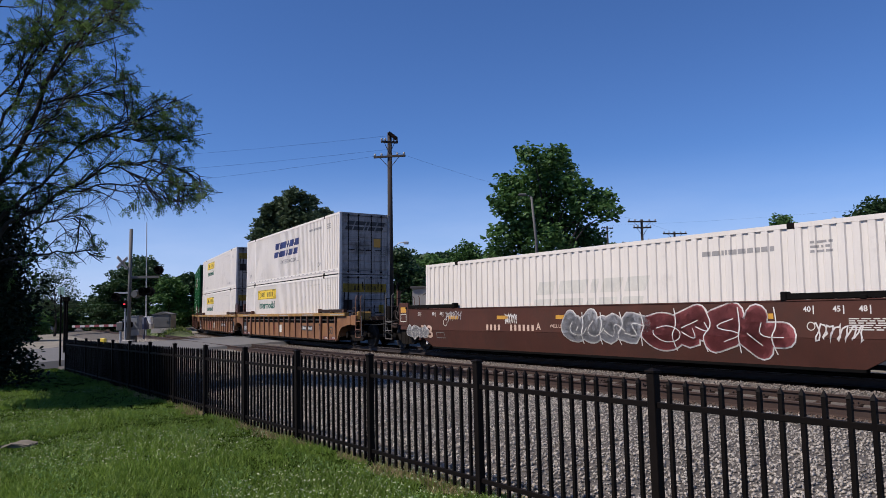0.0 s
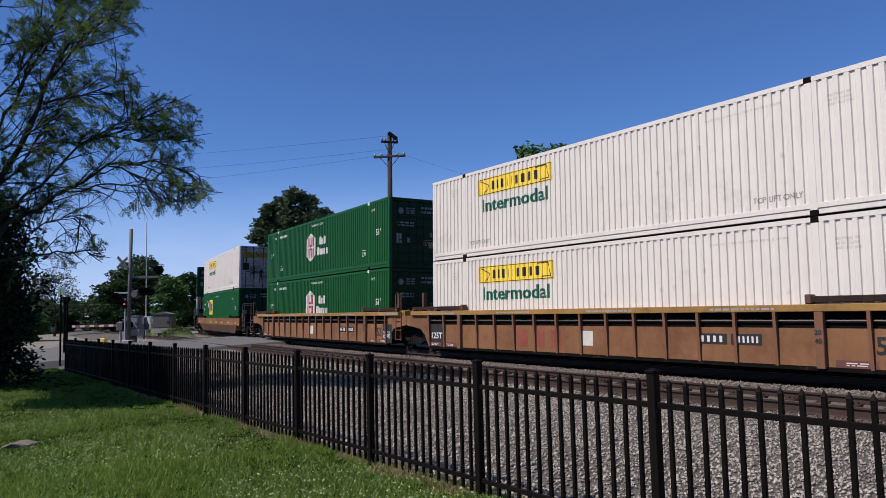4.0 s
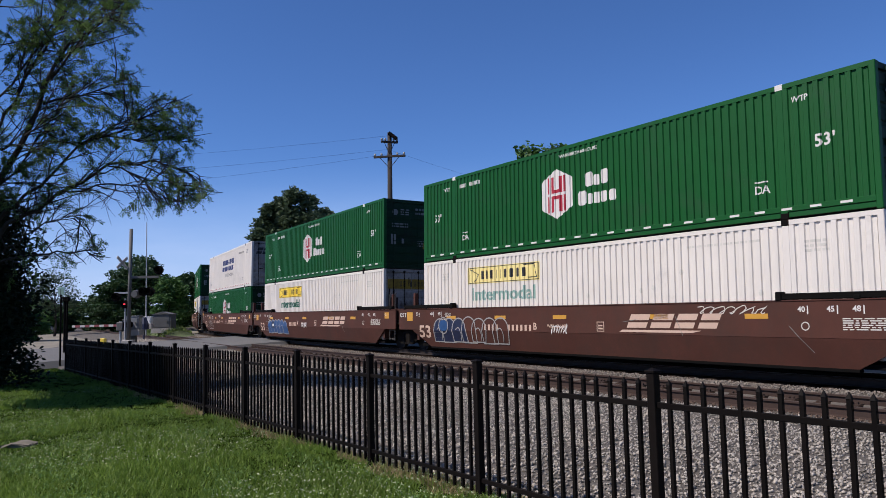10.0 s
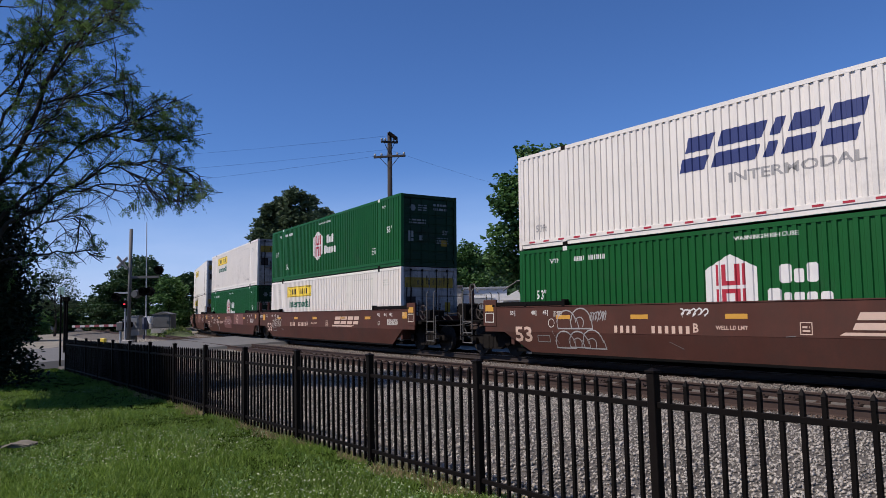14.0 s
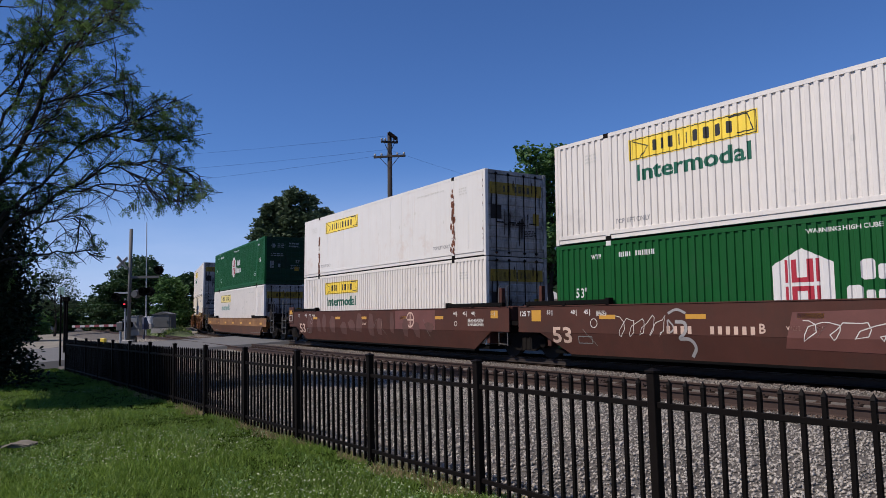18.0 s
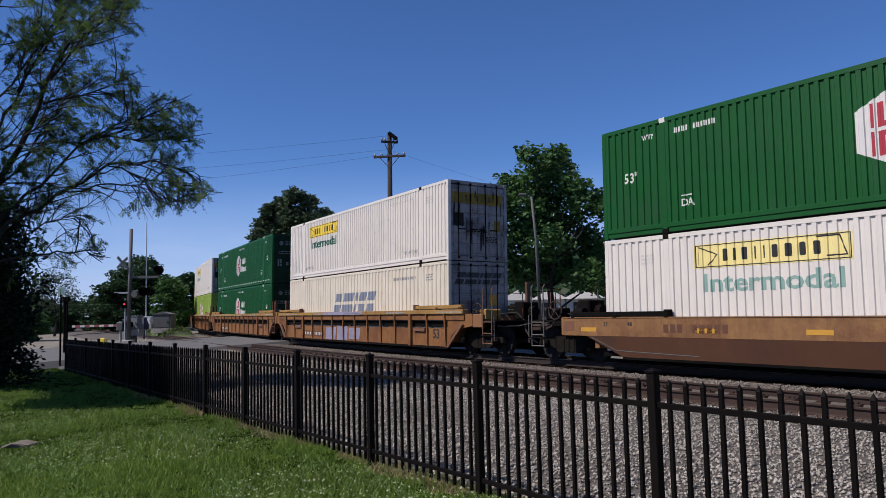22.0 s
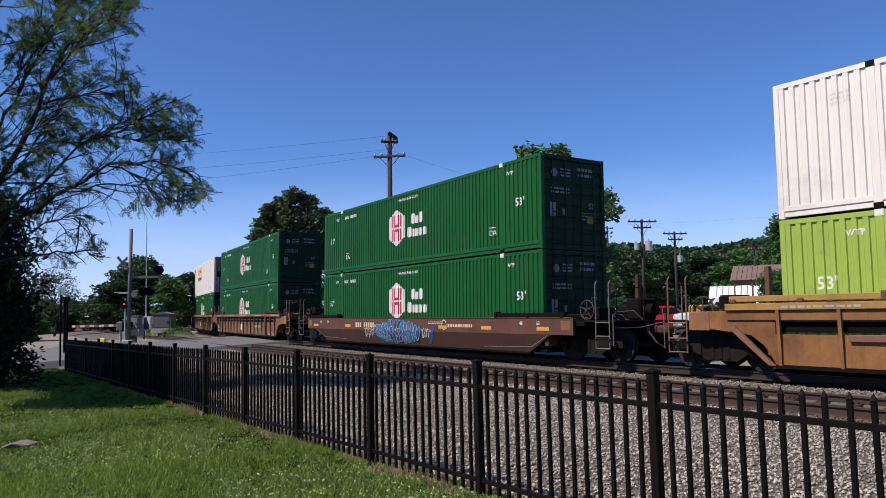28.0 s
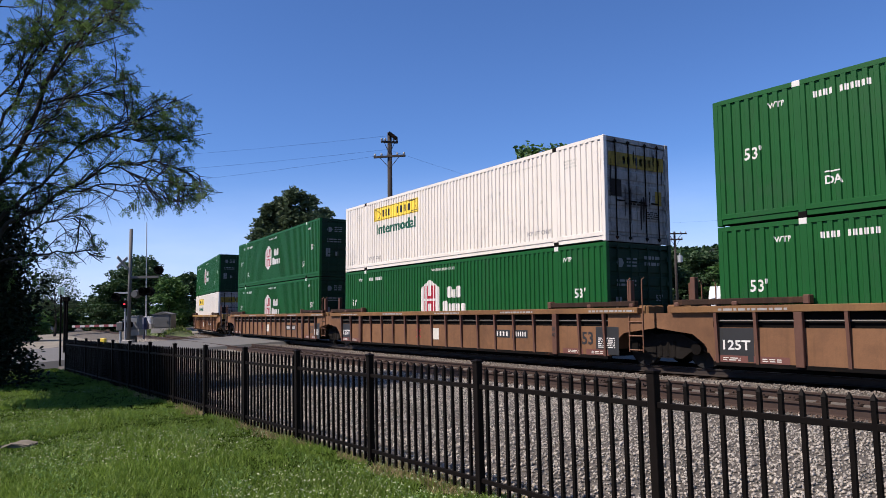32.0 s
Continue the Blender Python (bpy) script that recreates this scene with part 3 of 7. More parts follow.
    return mesh_of(bm, name, material)


_TEXT = {}


def text_polys(s, x, z, height, width=None):
    """Lettering as triangles: its left foot at x, z, its capitals height tall."""
    if s not in _TEXT:
        cu = bpy.data.curves.new("lettering", "FONT")
        cu.body, cu.resolution_u, cu.offset = s, 2, 0.022
        ob = bpy.data.objects.new("lettering", cu)
        me = bpy.data.meshes.new_from_object(ob)
        me.calc_loop_triangles()
        tris = [[tuple(me.vertices[i].co[:2]) for i in t.vertices] for t in me.loop_triangles]
        bpy.data.objects.remove(ob)
        bpy.data.meshes.remove(me)
        bpy.data.curves.remove(cu)
        _TEXT[s] = tris
    tris = _TEXT[s]
    x0 = min(p[0] for t in tris for p in t)
    x1 = max(p[0] for t in tris for p in t)
    sz = height / 0.69
    sx = width / (x1 - x0) if width else sz
    return [[(x + (p[0] - x0) * sx, z + p[1] * sz) for p in t] for t in tris]


def rect(x0, x1, z0, z1, slant=0.0):
    return [(x0, z0), (x1, z0), (x1 + slant, z1), (x0 + slant, z1)]


def word_bars(x, z, h, widths, gap, slant=0.0, rises=None):
    """A word as plain upright blocks."""
    out = []
    for i, w in enumerate(widths):
        if w > 0:
            top = h * (rises[i] if rises else 1.0)
            c = min(w, top) * (0.16 if not slant else 0.04)
            if slant:
                for z0, z1 in ((0.0, 0.4), (0.56, 1.0)):
                    out.append([(x + slant * z0, z + h * z0), (x + w + slant * z0, z + h * z0), (x + w + slant * z1, z + h * z1), (x + slant * z1, z + h * z1)])
                x += abs(w) + gap
                continue
            out.append([(x + c, z), (x + w - c, z), (x + w + slant * 0.2, z + c), (x + w + slant * 0.8, z + top - c), (x + w - c + slant, z + top), (x + c + slant, z + top), (x + slant * 0.8, z + top - c), (x + slant * 0.2, z + c)])
        x += abs(w) + gap
    return out


def small_bars(x, z, w, h, n, seed=0):
    """Unreadable small writing: rows of short bars."""
    r = random.Random(seed)
    out = []
    for i in range(n):
        a, zz = x, z + (n - 1 - i) * h * 1.9
        while a < x + w:
            b = min(a + r.uniform(0.05, 0.22), x + w)
            out.append(rect(a, b, zz, zz + h))
            a = b + 0.04
    return out


def disc(x, z, rx, rz, n=18):
    return [(x + rx * math.cos(i * 2 * math.pi / n), z + rz * math.sin(i * 2 * math.pi / n)) for i in range(n)]


def ring(x, z, r0, r1, n=20, a0=0.0, a1=2 * math.pi):
    out = []
    for i in range(n):
        a, b = a0 + (a1 - a0) * i / n, a0 + (a1 - a0) * (i + 1) / n
        out.append([(x + r0 * math.cos(a), z + r0 * math.sin(a)), (x + r1 * math.cos(a), z + r1 * math.sin(a)), (x + r1 * math.cos(b), z + r1 * math.sin(b)), (x + r0 * math.cos(b), z + r0 * math.sin(b))])
    return out


def stroke(pts, w):
    """A drawn line of some width, as quads that share their joints."""
    n = len(pts)
    closed = n > 3 and math.hypot(pts[0][0] - pts[-1][0], pts[0][1] - pts[-1][1]) < 1e-6
    rims = []
    for i in range(n):
        ax, az = pts[(i - 1) % (n - 1)] if closed else pts[max(i - 1, 0)]
        bx, bz = pts[(i + 1) % (n - 1)] if closed else pts[min(i + 1, n - 1)]
        if closed and i in (0, n - 1):
            (ax, az), (bx, bz) = pts[-2], pts[1]
        px, pz = pts[i]
        la, lb = math.hypot(px - ax, pz - az) or 1e9, math.hypot(bx - px, bz - pz) or 1e9
        dx, dz = (px - ax) / la + (bx - px) / lb, (pz - az) / la + (bz - pz) / lb
        l = math.hypot(dx, dz) or 1
        half = w / 2 * min(1.6, 2 / l) if 0 < i < n - 1 or closed else w / 2
        nx, nz = -dz / l * half, dx / l * half
        rims.append(((px - nx, pz - nz), (px + nx, pz + nz)))
    return [[a[0], b[0], b[1], a[1]] for a, b in zip(rims, rims[1:])]


# ---- containers ----

CL, CW, CH = 16.154, 2.591, 2.896
CX = CL / 2
CY = CW / 2


def door_end(c, body, kind):
    """The leading end: header, sill, two doors with rods."""
    x = CX - 0.03
    # the door end takes a darker copy of the body paint, its shade painted in
    body = "green_door_shaded" if kind in ("hub", "emp") and body != "lime" else ("white_door_shaded" if kind in ("jb", "swift") else body)
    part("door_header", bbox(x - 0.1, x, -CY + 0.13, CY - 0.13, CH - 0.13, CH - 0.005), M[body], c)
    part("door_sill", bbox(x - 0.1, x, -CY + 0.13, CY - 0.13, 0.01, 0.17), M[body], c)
    for sy in (-1, 1):
        y0, y1 = (-CY + 0.135, -0.008) if sy < 0 else (0.008, CY - 0.135)
        z, n = 0.19, 7
        step = (CH - 0.15 - z) / n
        prof = [(x - 0.06, z)]
        for i in range(n):
            q = z + i * step
            prof += [(x - 0.035, q + 0.001), (x - 0.035, q + 0.07), (x - 0.012, q + 0.10), (x - 0.012, q + step - 0.05), (x - 0.035, q + step - 0.02)]
        prof += [(x - 0.035, CH - 0.15), (x - 0.06, CH - 0.15)]
        bm = bmesh.new()
        lo = [bm.verts.new((px, y0, pz)) for px, pz in prof]
        hi = [bm.verts.new((px, y1, pz)) for px, pz in prof]
        for i in range(len(prof)):
            bm.faces.new((lo[i], lo[(i + 1) % len(prof)], hi[(i + 1) % len(prof)], hi[i]))
        bm.faces.new(lo[::-1]), bm.faces.new(hi)
        bmesh.ops.recalc_face_normals(bm, faces=bm.faces[:])
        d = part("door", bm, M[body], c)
        for f in (0.28, 0.72):
            yy = y0 + (y1 - y0) * f
            rod = part("locking_rod", tube(bmesh.new(), [(x + 0.012, yy, 0.06), (x + 0.012, yy, CH - 0.06)], 0.018, 6), M["steel"] if kind != "hub" else M[body], d)
            for zz in (0.12, CH - 0.12):
                part("rod_bracket", bbox(x - 0.01, x + 0.034, yy - 0.045, yy + 0.045, zz - 0.03, zz + 0.03), M["steel"] if kind != "hub" else M[body], rod)
            part("handle", bbox(x + 0.012, x + 0.03, min(yy, yy - sy * 0.3), max(yy, yy - sy * 0.3), 1.12, 1.16), M["steel"] if kind != "hub" else M[body], d)
        ye = y0 if sy < 0 else y1
        for zz in (0.35, 1.05, 1.8, 2.5):
            part("hinge", bbox(x - 0.02, x + 0.02, ye - 0.06, ye + 0.06, zz - 0.06, zz + 0.06), M[body], d)

    def on_end(polys, m, name="small_print", label=""):
        bm = bmesh.new()
        for q in polys:
            f = bm.faces.new([bm.verts.new((x + 0.006, px, pz)) for px, pz in q])
            f.normal_update()
            if f.normal.x < 0:
                f.normal_flip()
        part(name, bm, M[m], c, label)
    if kind == "jb":
        for a, b in ((-1.1, -0.02), (0.02, 1.1)):
            on_end([rect(a, b, 2.08, 2.48)], "yellow_grime_shade", "yellow_band", "yellow door band darkened with soot and painted-in shade")
        on_end(word_bars(-0.55, 2.17, 0.22, [0.1, 0.11, -0.06, 0.11, 0.11, 0.11, 0.1], 0.07), "mark_black")
        on_end([rect(-1.02, -0.62, 1.25, 1.72)], "soot", "label_plate")
        on_end([rect(0.72, 0.98, 1.1, 1.5)], "yellow_grime_shade", "label_plate")
        on_end([rect(0.42, 0.6, 1.12, 1.38)], "mark_grey", "label_plate")
        on_end(small_bars(-0.5, 1.05, 0.9, 0.05, 1, 3) + small_bars(0.35, 0.7, 0.5, 0.03, 4, 3), "soot")
        r = random.Random(17)
        for a in (-1.05, -0.86, -0.5, -0.3, -0.14, 0.1, 0.2, 0.46, 0.66, 0.84, 1.0):
            w_, z1 = r.uniform(0.03, 0.1), r.uniform(1.0, 2.6)
            z0 = z1 - r.uniform(0.4, 1.1)
            on_end([[(a + r.uniform(-0.02, 0.02), z0), (a + w_ * 0.5, z0 + 0.05), (a + w_, z1 - 0.15), (a + w_ * 0.7, z1), (a + 0.01, z1 - 0.05), (a - 0.01, (z0 + z1) / 2)]], "soot", "soot_stain", "dark soot streak")
    elif kind == "swift":
        on_end(word_bars(-1.02, 2.08, 0.42, [0.34, 0.5, 0.12, 0.32, 0.34], 0.07, 0.16), "mark_black")
        on_end(small_bars(-0.35, 1.9, 1.3, 0.09, 1, 12), "mark_grey")
        on_end(small_bars(-0.95, 1.5, 0.7, 0.05, 5, 5) + small_bars(0.25, 0.9, 0.8, 0.05, 4, 6), "mark_grey")
        on_end([rect(0.45, 0.8, 1.3, 1.7)], "amber", "label_plate")
    elif kind in ("hub", "emp"):
        on_end([disc(-0.75, 2.35, 0.14, 0.14, 6)], "mark_dim", "emblem")
        on_end(small_bars(-0.5, 2.25, 0.4, 0.05, 3, 2), "mark_dim")
        on_end(small_bars(0.2, 2.3, 0.65, 0.09, 2, 9) + small_bars(-0.9, 1.72, 0.75, 0.06, 2, 1) + small_bars(0.3, 0.95, 0.6, 0.05, 3, 4), "mark_dim")
        for q in (rect(-0.95, -0.72, 1.0, 1.42), rect(-0.45, -0.3, 1.05, 1.25)):
            on_end([q], "mark_dim", "label_plate")
        on_end([rect(0.55, 0.85, 0.85, 1.1)], "yellow_grime_shade", "label_plate")
        on_end(text_polys("53'", 0.62, 1.32, 0.17), "mark_dim", "stencil_text")
        if kind == "emp":
            on_end([disc(0.75, 0.75, 0.22, 0.27, 4)], "mark_white", "diamond_placard")


def container(kind, body, label, pitch=PITCH, rail_mat=None, slots=None, flat=False, end=None):
    """A 53-foot box: corrugated sides, roof, rails, posts, castings, doors."""
    c = thing("shipping_container", label, "shipping container", "containers on the train")
    rm = M[rail_mat or body]
    fold = {}
    for sy in (-1, 1):
        bm = bmesh.new()
        folds = []
        for a, b in ((-CX + 0.13, -6.18), (-6.02, 6.02), (6.18, CX - 0.13)):
            seg = [(a, 0.0), (b, 0.0)] if flat else rib_breaks(a, b, pitch)
            if flat:
                n = max(1, round((b - a) / 0.92))
                seg = []
                for i in range(n):
                    u, w = a + (b - a) * i / n, a + (b - a) * (i + 1) / n
                    seg += [(u, 0.0), (w - 0.008, 0.0), (w - 0.004, 0.3)]
                seg.append((b, 0.0))
            folds += seg
            lo = [bm.verts.new((x, sy * (CY - 0.004 - d * DEEP), 0.26)) for x, d in seg]
            hi = [bm.verts.new((x, sy * (CY - 0.004 - d * DEEP), CH - 0.09)) for x, d in seg]
            for i in range(len(seg) - 1):
                bm.faces.new((lo[i], lo[i + 1], hi[i + 1], hi[i]))
        bmesh.ops.recalc_face_normals(bm, faces=bm.faces[:])
        if (bm.faces[:][0].normal.y > 0) != (sy > 0):
            bmesh.ops.reverse_faces(bm, faces=bm.faces[:])
        part("side_panel", bm, M[body], c)
        if sy < 0:
            fold = folds
        part("top_rail", bbox(-CX + 0.12, CX - 0.12, sy * CY - 0.03 * (sy > 0) * 2, sy * CY + 0.06 * (sy < 0), CH - 0.10, CH), rm, c)
        part("bottom_rail", bbox(-CX + 0.12, CX - 0.12, sy * CY - 0.05 * (sy > 0), sy * CY + 0.05 * (sy < 0), 0.15, 0.27, 0.01), rm, c)
        part("bottom_flange", bbox(-CX + 0.12, CX - 0.12, sy * (CY - 0.022) - 0.05 * (sy > 0), sy * (CY - 0.022) + 0.05 * (sy < 0), 0.035, 0.152, 0.008), rm, c)
        if slots:
            sl = [rect(x, x + 0.24, 0.185, 0.235) for x in np.arange(-7.6, 7.5, 0.62)]
            if sy < 0:
                for q in sl:
                    part("rail_slot", fold_decal([q], None, -CY, M[slots]), None, c)
        for x in (-6.1, 6.1):
            part("intermediate_post", bbox(x - 0.08, x + 0.08, sy * CY - 0.07 * (sy > 0) + 0.003 * sy, sy * CY + 0.07 * (sy < 0) + 0.003 * sy, 0.0, CH + 0.004, 0.008), M[body], c)
            for z in (0.0, CH - 0.12):
                part("corner_casting", bbox(x - 0.09, x + 0.09, sy * CY - 0.12 * (sy > 0) + 0.006 * sy, sy * CY + 0.12 * (sy < 0) + 0.006 * sy, z - 0.006, z + 0.13, 0.01), M["mark_white"] if kind == "hub" and z > 1 else M["steel"], c)
        for x in (-1, 1):
            # far post at the doors gets the shade-darkened door paint, the others body paint
            part("corner_post", bbox(x * CX - 0.13 * (x > 0), x * CX + 0.13 * (x < 0), sy * CY - 0.13 * (sy > 0), sy * CY + 0.13 * (sy < 0), 0.0, CH, 0.012), M["green_door_shaded" if body in ("hub_green", "emp_green") else "white_door_shaded"] if x > 0 and sy > 0 and body != "lime" else M[body], c)
    part("roof", bbox(-CX + 0.1, CX - 0.1, -CY + 0.05, CY - 0.05, CH - 0.06, CH - 0.02), M[body], c)
    part("floor_pan", bbox(-CX + 0.1, CX - 0.1, -CY + 0.05, CY - 0.05, 0.03, 0.14), M["dark"], c)
    part("front_wall", bbox(-CX + 0.03, -CX + 0.08, -CY + 0.13, CY - 0.13, 0.05, CH - 0.05), M[body], c)
    door_end(c, body, end or kind)

    def mark(polys, m, name="mark", lab="", lift=0.0):
        for q in [[p] for p in polys] if name == "letter_block" else [polys]:
            part(name, fold_decal(q, fold, -CY + 0.004 - lift, M[m]), None, c, lab)

    if kind == "hub":
        mark([[(-0.87 + 0.66 * sx, 1.55 + 0.74 * sz) for sx, sz in ((-1, -0.55), (0, -1), (1, -0.55), (1, 0.55), (0, 1), (-1, 0.55))]], "mark_white", "emblem", "white hexagon emblem")
        bars = [rect(-0.87 + a, -0.87 + b, z0, z1) for a, b in ((-0.36, -0.3), (0.3, 0.36), (-0.24, -0.11), (0.11, 0.24)) for z0, z1 in ((1.02, 1.5), (1.58, 2.06))] + [rect(-0.98, -0.76, 1.4, 1.5), rect(-0.98, -0.76, 1.58, 1.68)]
        for q in bars:
            mark([q], "mark_red", "emblem_bar", "crimson bar of the emblem", 0.003)
        mark(word_bars(0.3, 1.58, 0.40, [0.26, 0.22, 0.24], 0.06, rises=[1, 0.72, 1]), "mark_white", "letter_block")
        mark(word_bars(0.02, 1.08, 0.40, [0.30, 0.17, 0.24, 0.22, 0.25], 0.05, rises=[1, 0.75, 0.75, 0.75, 0.75]), "mark_white", "letter_block")
        mark(text_polys("WARNING HIGH CUBE", -0.75, 2.58, 0.09, 1.5), "mark_white", "stencil_text")
        for x in (-7.35, 6.82):
            mark(text_polys("53'", x, 1.42, 0.25), "mark_white", "stencil_text")
        for x in (-6.75, 6.35):
            mark(text_polys("WTP", x, 2.45, 0.12), "mark_white", "stencil_text")
        mark([rect(-5.75 + i * 0.105, -5.68 + i * 0.105, 2.45, 2.58) for i in (0, 1, 2, 3, 5, 6, 7, 8, 9, 10)], "mark_white", "serial_print")
        for x in (-5.6, 5.45):
            mark(text_polys("DA", x, 0.62, 0.17) + [rect(x, x + 0.3, 0.86, 0.89)], "mark_white", "stencil_text")
    elif kind in ("jb", "jb_smooth"):
        band, word = ("pale_yellow", "mark_teal") if body == "white" and label.endswith("faded lettering") else ("yellow", "mark_green")
        mark([rect(-5.32, -1.7, 2.0, 2.56)], band, "yellow_band", "yellow sign band")
        mark(word_bars(-4.55, 2.14, 0.28, [0.1, 0.05, 0.13, 0.05, 0.03, 0.15, 0.14, 0.15, 0.13], 0.16), "mark_black", "letter_block", "", 0.003)
        mark(stroke([(-5.2, 2.06), (-5.2, 2.5), (-4.7, 2.3), (-4.95, 2.06)], 0.03) + stroke([(-2.4, 2.5), (-1.95, 2.5), (-1.8, 2.1), (-2.2, 2.1)], 0.03) + stroke([(-5.28, 2.03), (-1.74, 2.03), (-1.74, 2.53), (-5.28, 2.53), (-5.28, 2.03)], 0.02), "mark_black", "band_outline", "", 0.003)
        if kind == "jb":
            mark(text_polys("Intermodal", -5.08, 1.46, 0.40, 3.2), word, "lettering", "bold green word on the side")
        for x in (-5.84, 4.75):
            mark(text_polys("TOP LIFT ONLY", x, 0.42, 0.12, 1.15), "mark_grey", "stencil_text")
        mark(small_bars(3.6, 2.5, 1.9, 0.05, 1, 7) + small_bars(6.5, 2.2, 0.5, 0.05, 3, 8) + small_bars(-6.9, 2.2, 0.4, 0.05, 3, 9), "mark_faint", "small_print")
        r = random.Random(11)
        mark([disc(r.uniform(-1, 6), r.uniform(0.6, 2.3), 0.05, 0.07, 8) for _ in range(5)], "mark_faint", "patches")
        if kind == "jb_smooth":
            rr = random.Random(4)
            for x, top in ((-6.1, 1.9), (6.1, 2.5), (7.98, 2.6)):
                spots = []
                for q in range(46):
                    cz, k = top - (top - 0.15) * rr.random() ** 0.8, rr.uniform(0.02, 0.075) * (1 if x < 7 else 0.6)
                    cx = x + rr.gauss(0, 0.055) * (1 if x < 7 else 0.5)
                    spots.append([(cx + k * rr.uniform(0.6, 1.2) * math.cos(t), cz + 1.7 * k * rr.uniform(0.6, 1.3) * math.sin(t)) for t in np.linspace(0, 2 * math.pi, 8)[:-1]])
                for q in spots:
                    q[:] = [(min(px, 8.06), pz) for px, pz in q]
                mark(spots, "rust", "rust_streak", "rust runs at the lifting post", 0.01)
    elif kind == "swift":
        main = {"white": "mark_blue", "cream": "mark_slate"}[body] if not label.endswith("ghost lettering") else "mark_faint"
        x, z, h = (-2.15, 1.42, 0.82)
        if body == "cream" or main == "mark_faint":
            x, z, h = (-2.15, 1.15, 0.85)
        ws, gp, sl = [0.72, 1.12, 0.24, 0.66, 0.7], 0.18, 0.32
        mark(word_bars(x, z, h, ws, gp, sl), main, "letter_block")
        if main == "mark_blue":
            mark(text_polys("INTERMODAL", -0.8, 1.0, 0.22, 3.0), "mark_grey", "lettering")
        mark(small_bars(3.9, 2.35, 1.8, 0.11, 1, 2) + small_bars(6.5, 2.25, 0.45, 0.05, 3, 8), "mark_grey", "small_print")
        for xx in (-7.3, 5.2):
            mark(text_polys("53ft" if xx < 0 else "DA", xx, 0.5, 0.2), "mark_grey", "stencil_text")
    elif kind == "emp":
        mark([rect(-4.62, -3.0, 1.15, 2.35)], "yellow", "emblem", "yellow square emblem")
        mark(word_bars(-4.42, 1.32, 0.86, [0.34], 0.1), "mark_black", "emblem_bars", "", 0.003)
        mark(word_bars(-3.98, 1.42, 0.62, [0.46, 0.3], 0.06), "logo_blue", "emblem_bars", "", 0.003)
        mark([disc(-5.15, 2.0, 0.26, 0.3, 4)], "mark_white", "diamond_placard", "white diamond placard")
        mark(text_polys("WARNING HIGH CUBE", -1.6, 2.5, 0.1, 1.7), "mark_white", "stencil_text")
        mark([rect(-7.7 + i * 0.105, -7.63 + i * 0.105, 1.95, 2.08) for i in (0, 1, 2, 3, 5, 6, 7, 8, 9, 10)], "mark_white", "serial_print")
        for x in (-7.45, 6.82):
            mark(text_polys("53'", x, 1.45, 0.25), "mark_white", "stencil_text")
        for x in (-5.95, 5.6):
            mark(text_polys("WTP", x, 2.15, 0.13), "mark_white", "stencil_text")
    return c

# ---- well cars ----


def bogie(style):
    b = thing("bogie", "grimy cast-steel railway bogie with four wheels under the train", "bogie", "bogies of the train")
    r = 0.47
    for sy in (-1, 1):
        bm = bmesh.new()
        prism(bm, [(-1.25, 0.42), (-1.2, 0.60), (-0.75, 0.66), (-0.45, 0.80), (0.45, 0.80), (0.75, 0.66), (1.2, 0.60), (1.25, 0.42), (0.7, 0.40), (0.42, 0.22), (-0.42, 0.22), (-0.7, 0.40)], "y", sy * 1.0 - 0.06, sy * 1.0 + 0.06)
        sf = part("side_frame", bm, M["frame_shaded"], b)
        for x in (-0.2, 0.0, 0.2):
            part("spring", tube(bmesh.new(), [(x, sy * 1.03, 0.26), (x, sy * 1.03, 0.62)], 0.06, 8), M["frame_shaded"], sf)
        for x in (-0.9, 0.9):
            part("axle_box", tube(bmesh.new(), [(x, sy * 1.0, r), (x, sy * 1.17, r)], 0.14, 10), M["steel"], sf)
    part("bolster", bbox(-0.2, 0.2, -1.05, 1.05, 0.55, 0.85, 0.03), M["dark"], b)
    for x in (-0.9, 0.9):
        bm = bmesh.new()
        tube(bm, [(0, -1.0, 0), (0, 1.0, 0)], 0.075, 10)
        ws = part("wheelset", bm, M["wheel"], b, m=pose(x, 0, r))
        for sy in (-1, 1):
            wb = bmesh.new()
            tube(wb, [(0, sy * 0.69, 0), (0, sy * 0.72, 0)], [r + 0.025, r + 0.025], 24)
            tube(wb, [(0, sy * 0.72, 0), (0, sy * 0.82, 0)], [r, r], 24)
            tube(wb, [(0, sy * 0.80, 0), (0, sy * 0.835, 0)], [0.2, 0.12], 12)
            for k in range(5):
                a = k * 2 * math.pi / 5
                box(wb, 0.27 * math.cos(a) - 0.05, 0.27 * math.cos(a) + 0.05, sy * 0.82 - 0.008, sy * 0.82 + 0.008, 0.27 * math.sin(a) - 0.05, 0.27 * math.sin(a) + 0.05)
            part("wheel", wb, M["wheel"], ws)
    return b


CARS = {
    "ribbed": dict(top=1.46, body="orange", chord="yellow_chord", rib="rib_tan", pitch=0.915),
    "rusty_ribbed": dict(top=1.46, body="rust_ochre", chord="rust_chord", rib="rib_brown", pitch=0.915),
    "wide_ribbed": dict(top=1.50, body="orange_rust", chord="yellow_chord", rib="orange_rust", pitch=1.22),
    "brown": dict(top=1.53, body="brown", chord="brown"),
    "tan": dict(top=1.20, body="tan", chord="tan"),
    "umber": dict(top=1.20, body="umber_top", chord="umber_top"),
}


BEVELLED = {}


def clip_z(poly, z, keep_more):
    return [(b, a) for a, b in clip_x([(q, p) for p, q in poly], z, keep_more)]


def side_marks(car, polys, m, y, name="mark", label=""):
    """Marks on a car's side; below the fold of a smooth side they follow the plate inward."""
    fold = BEVELLED.get(car.name)
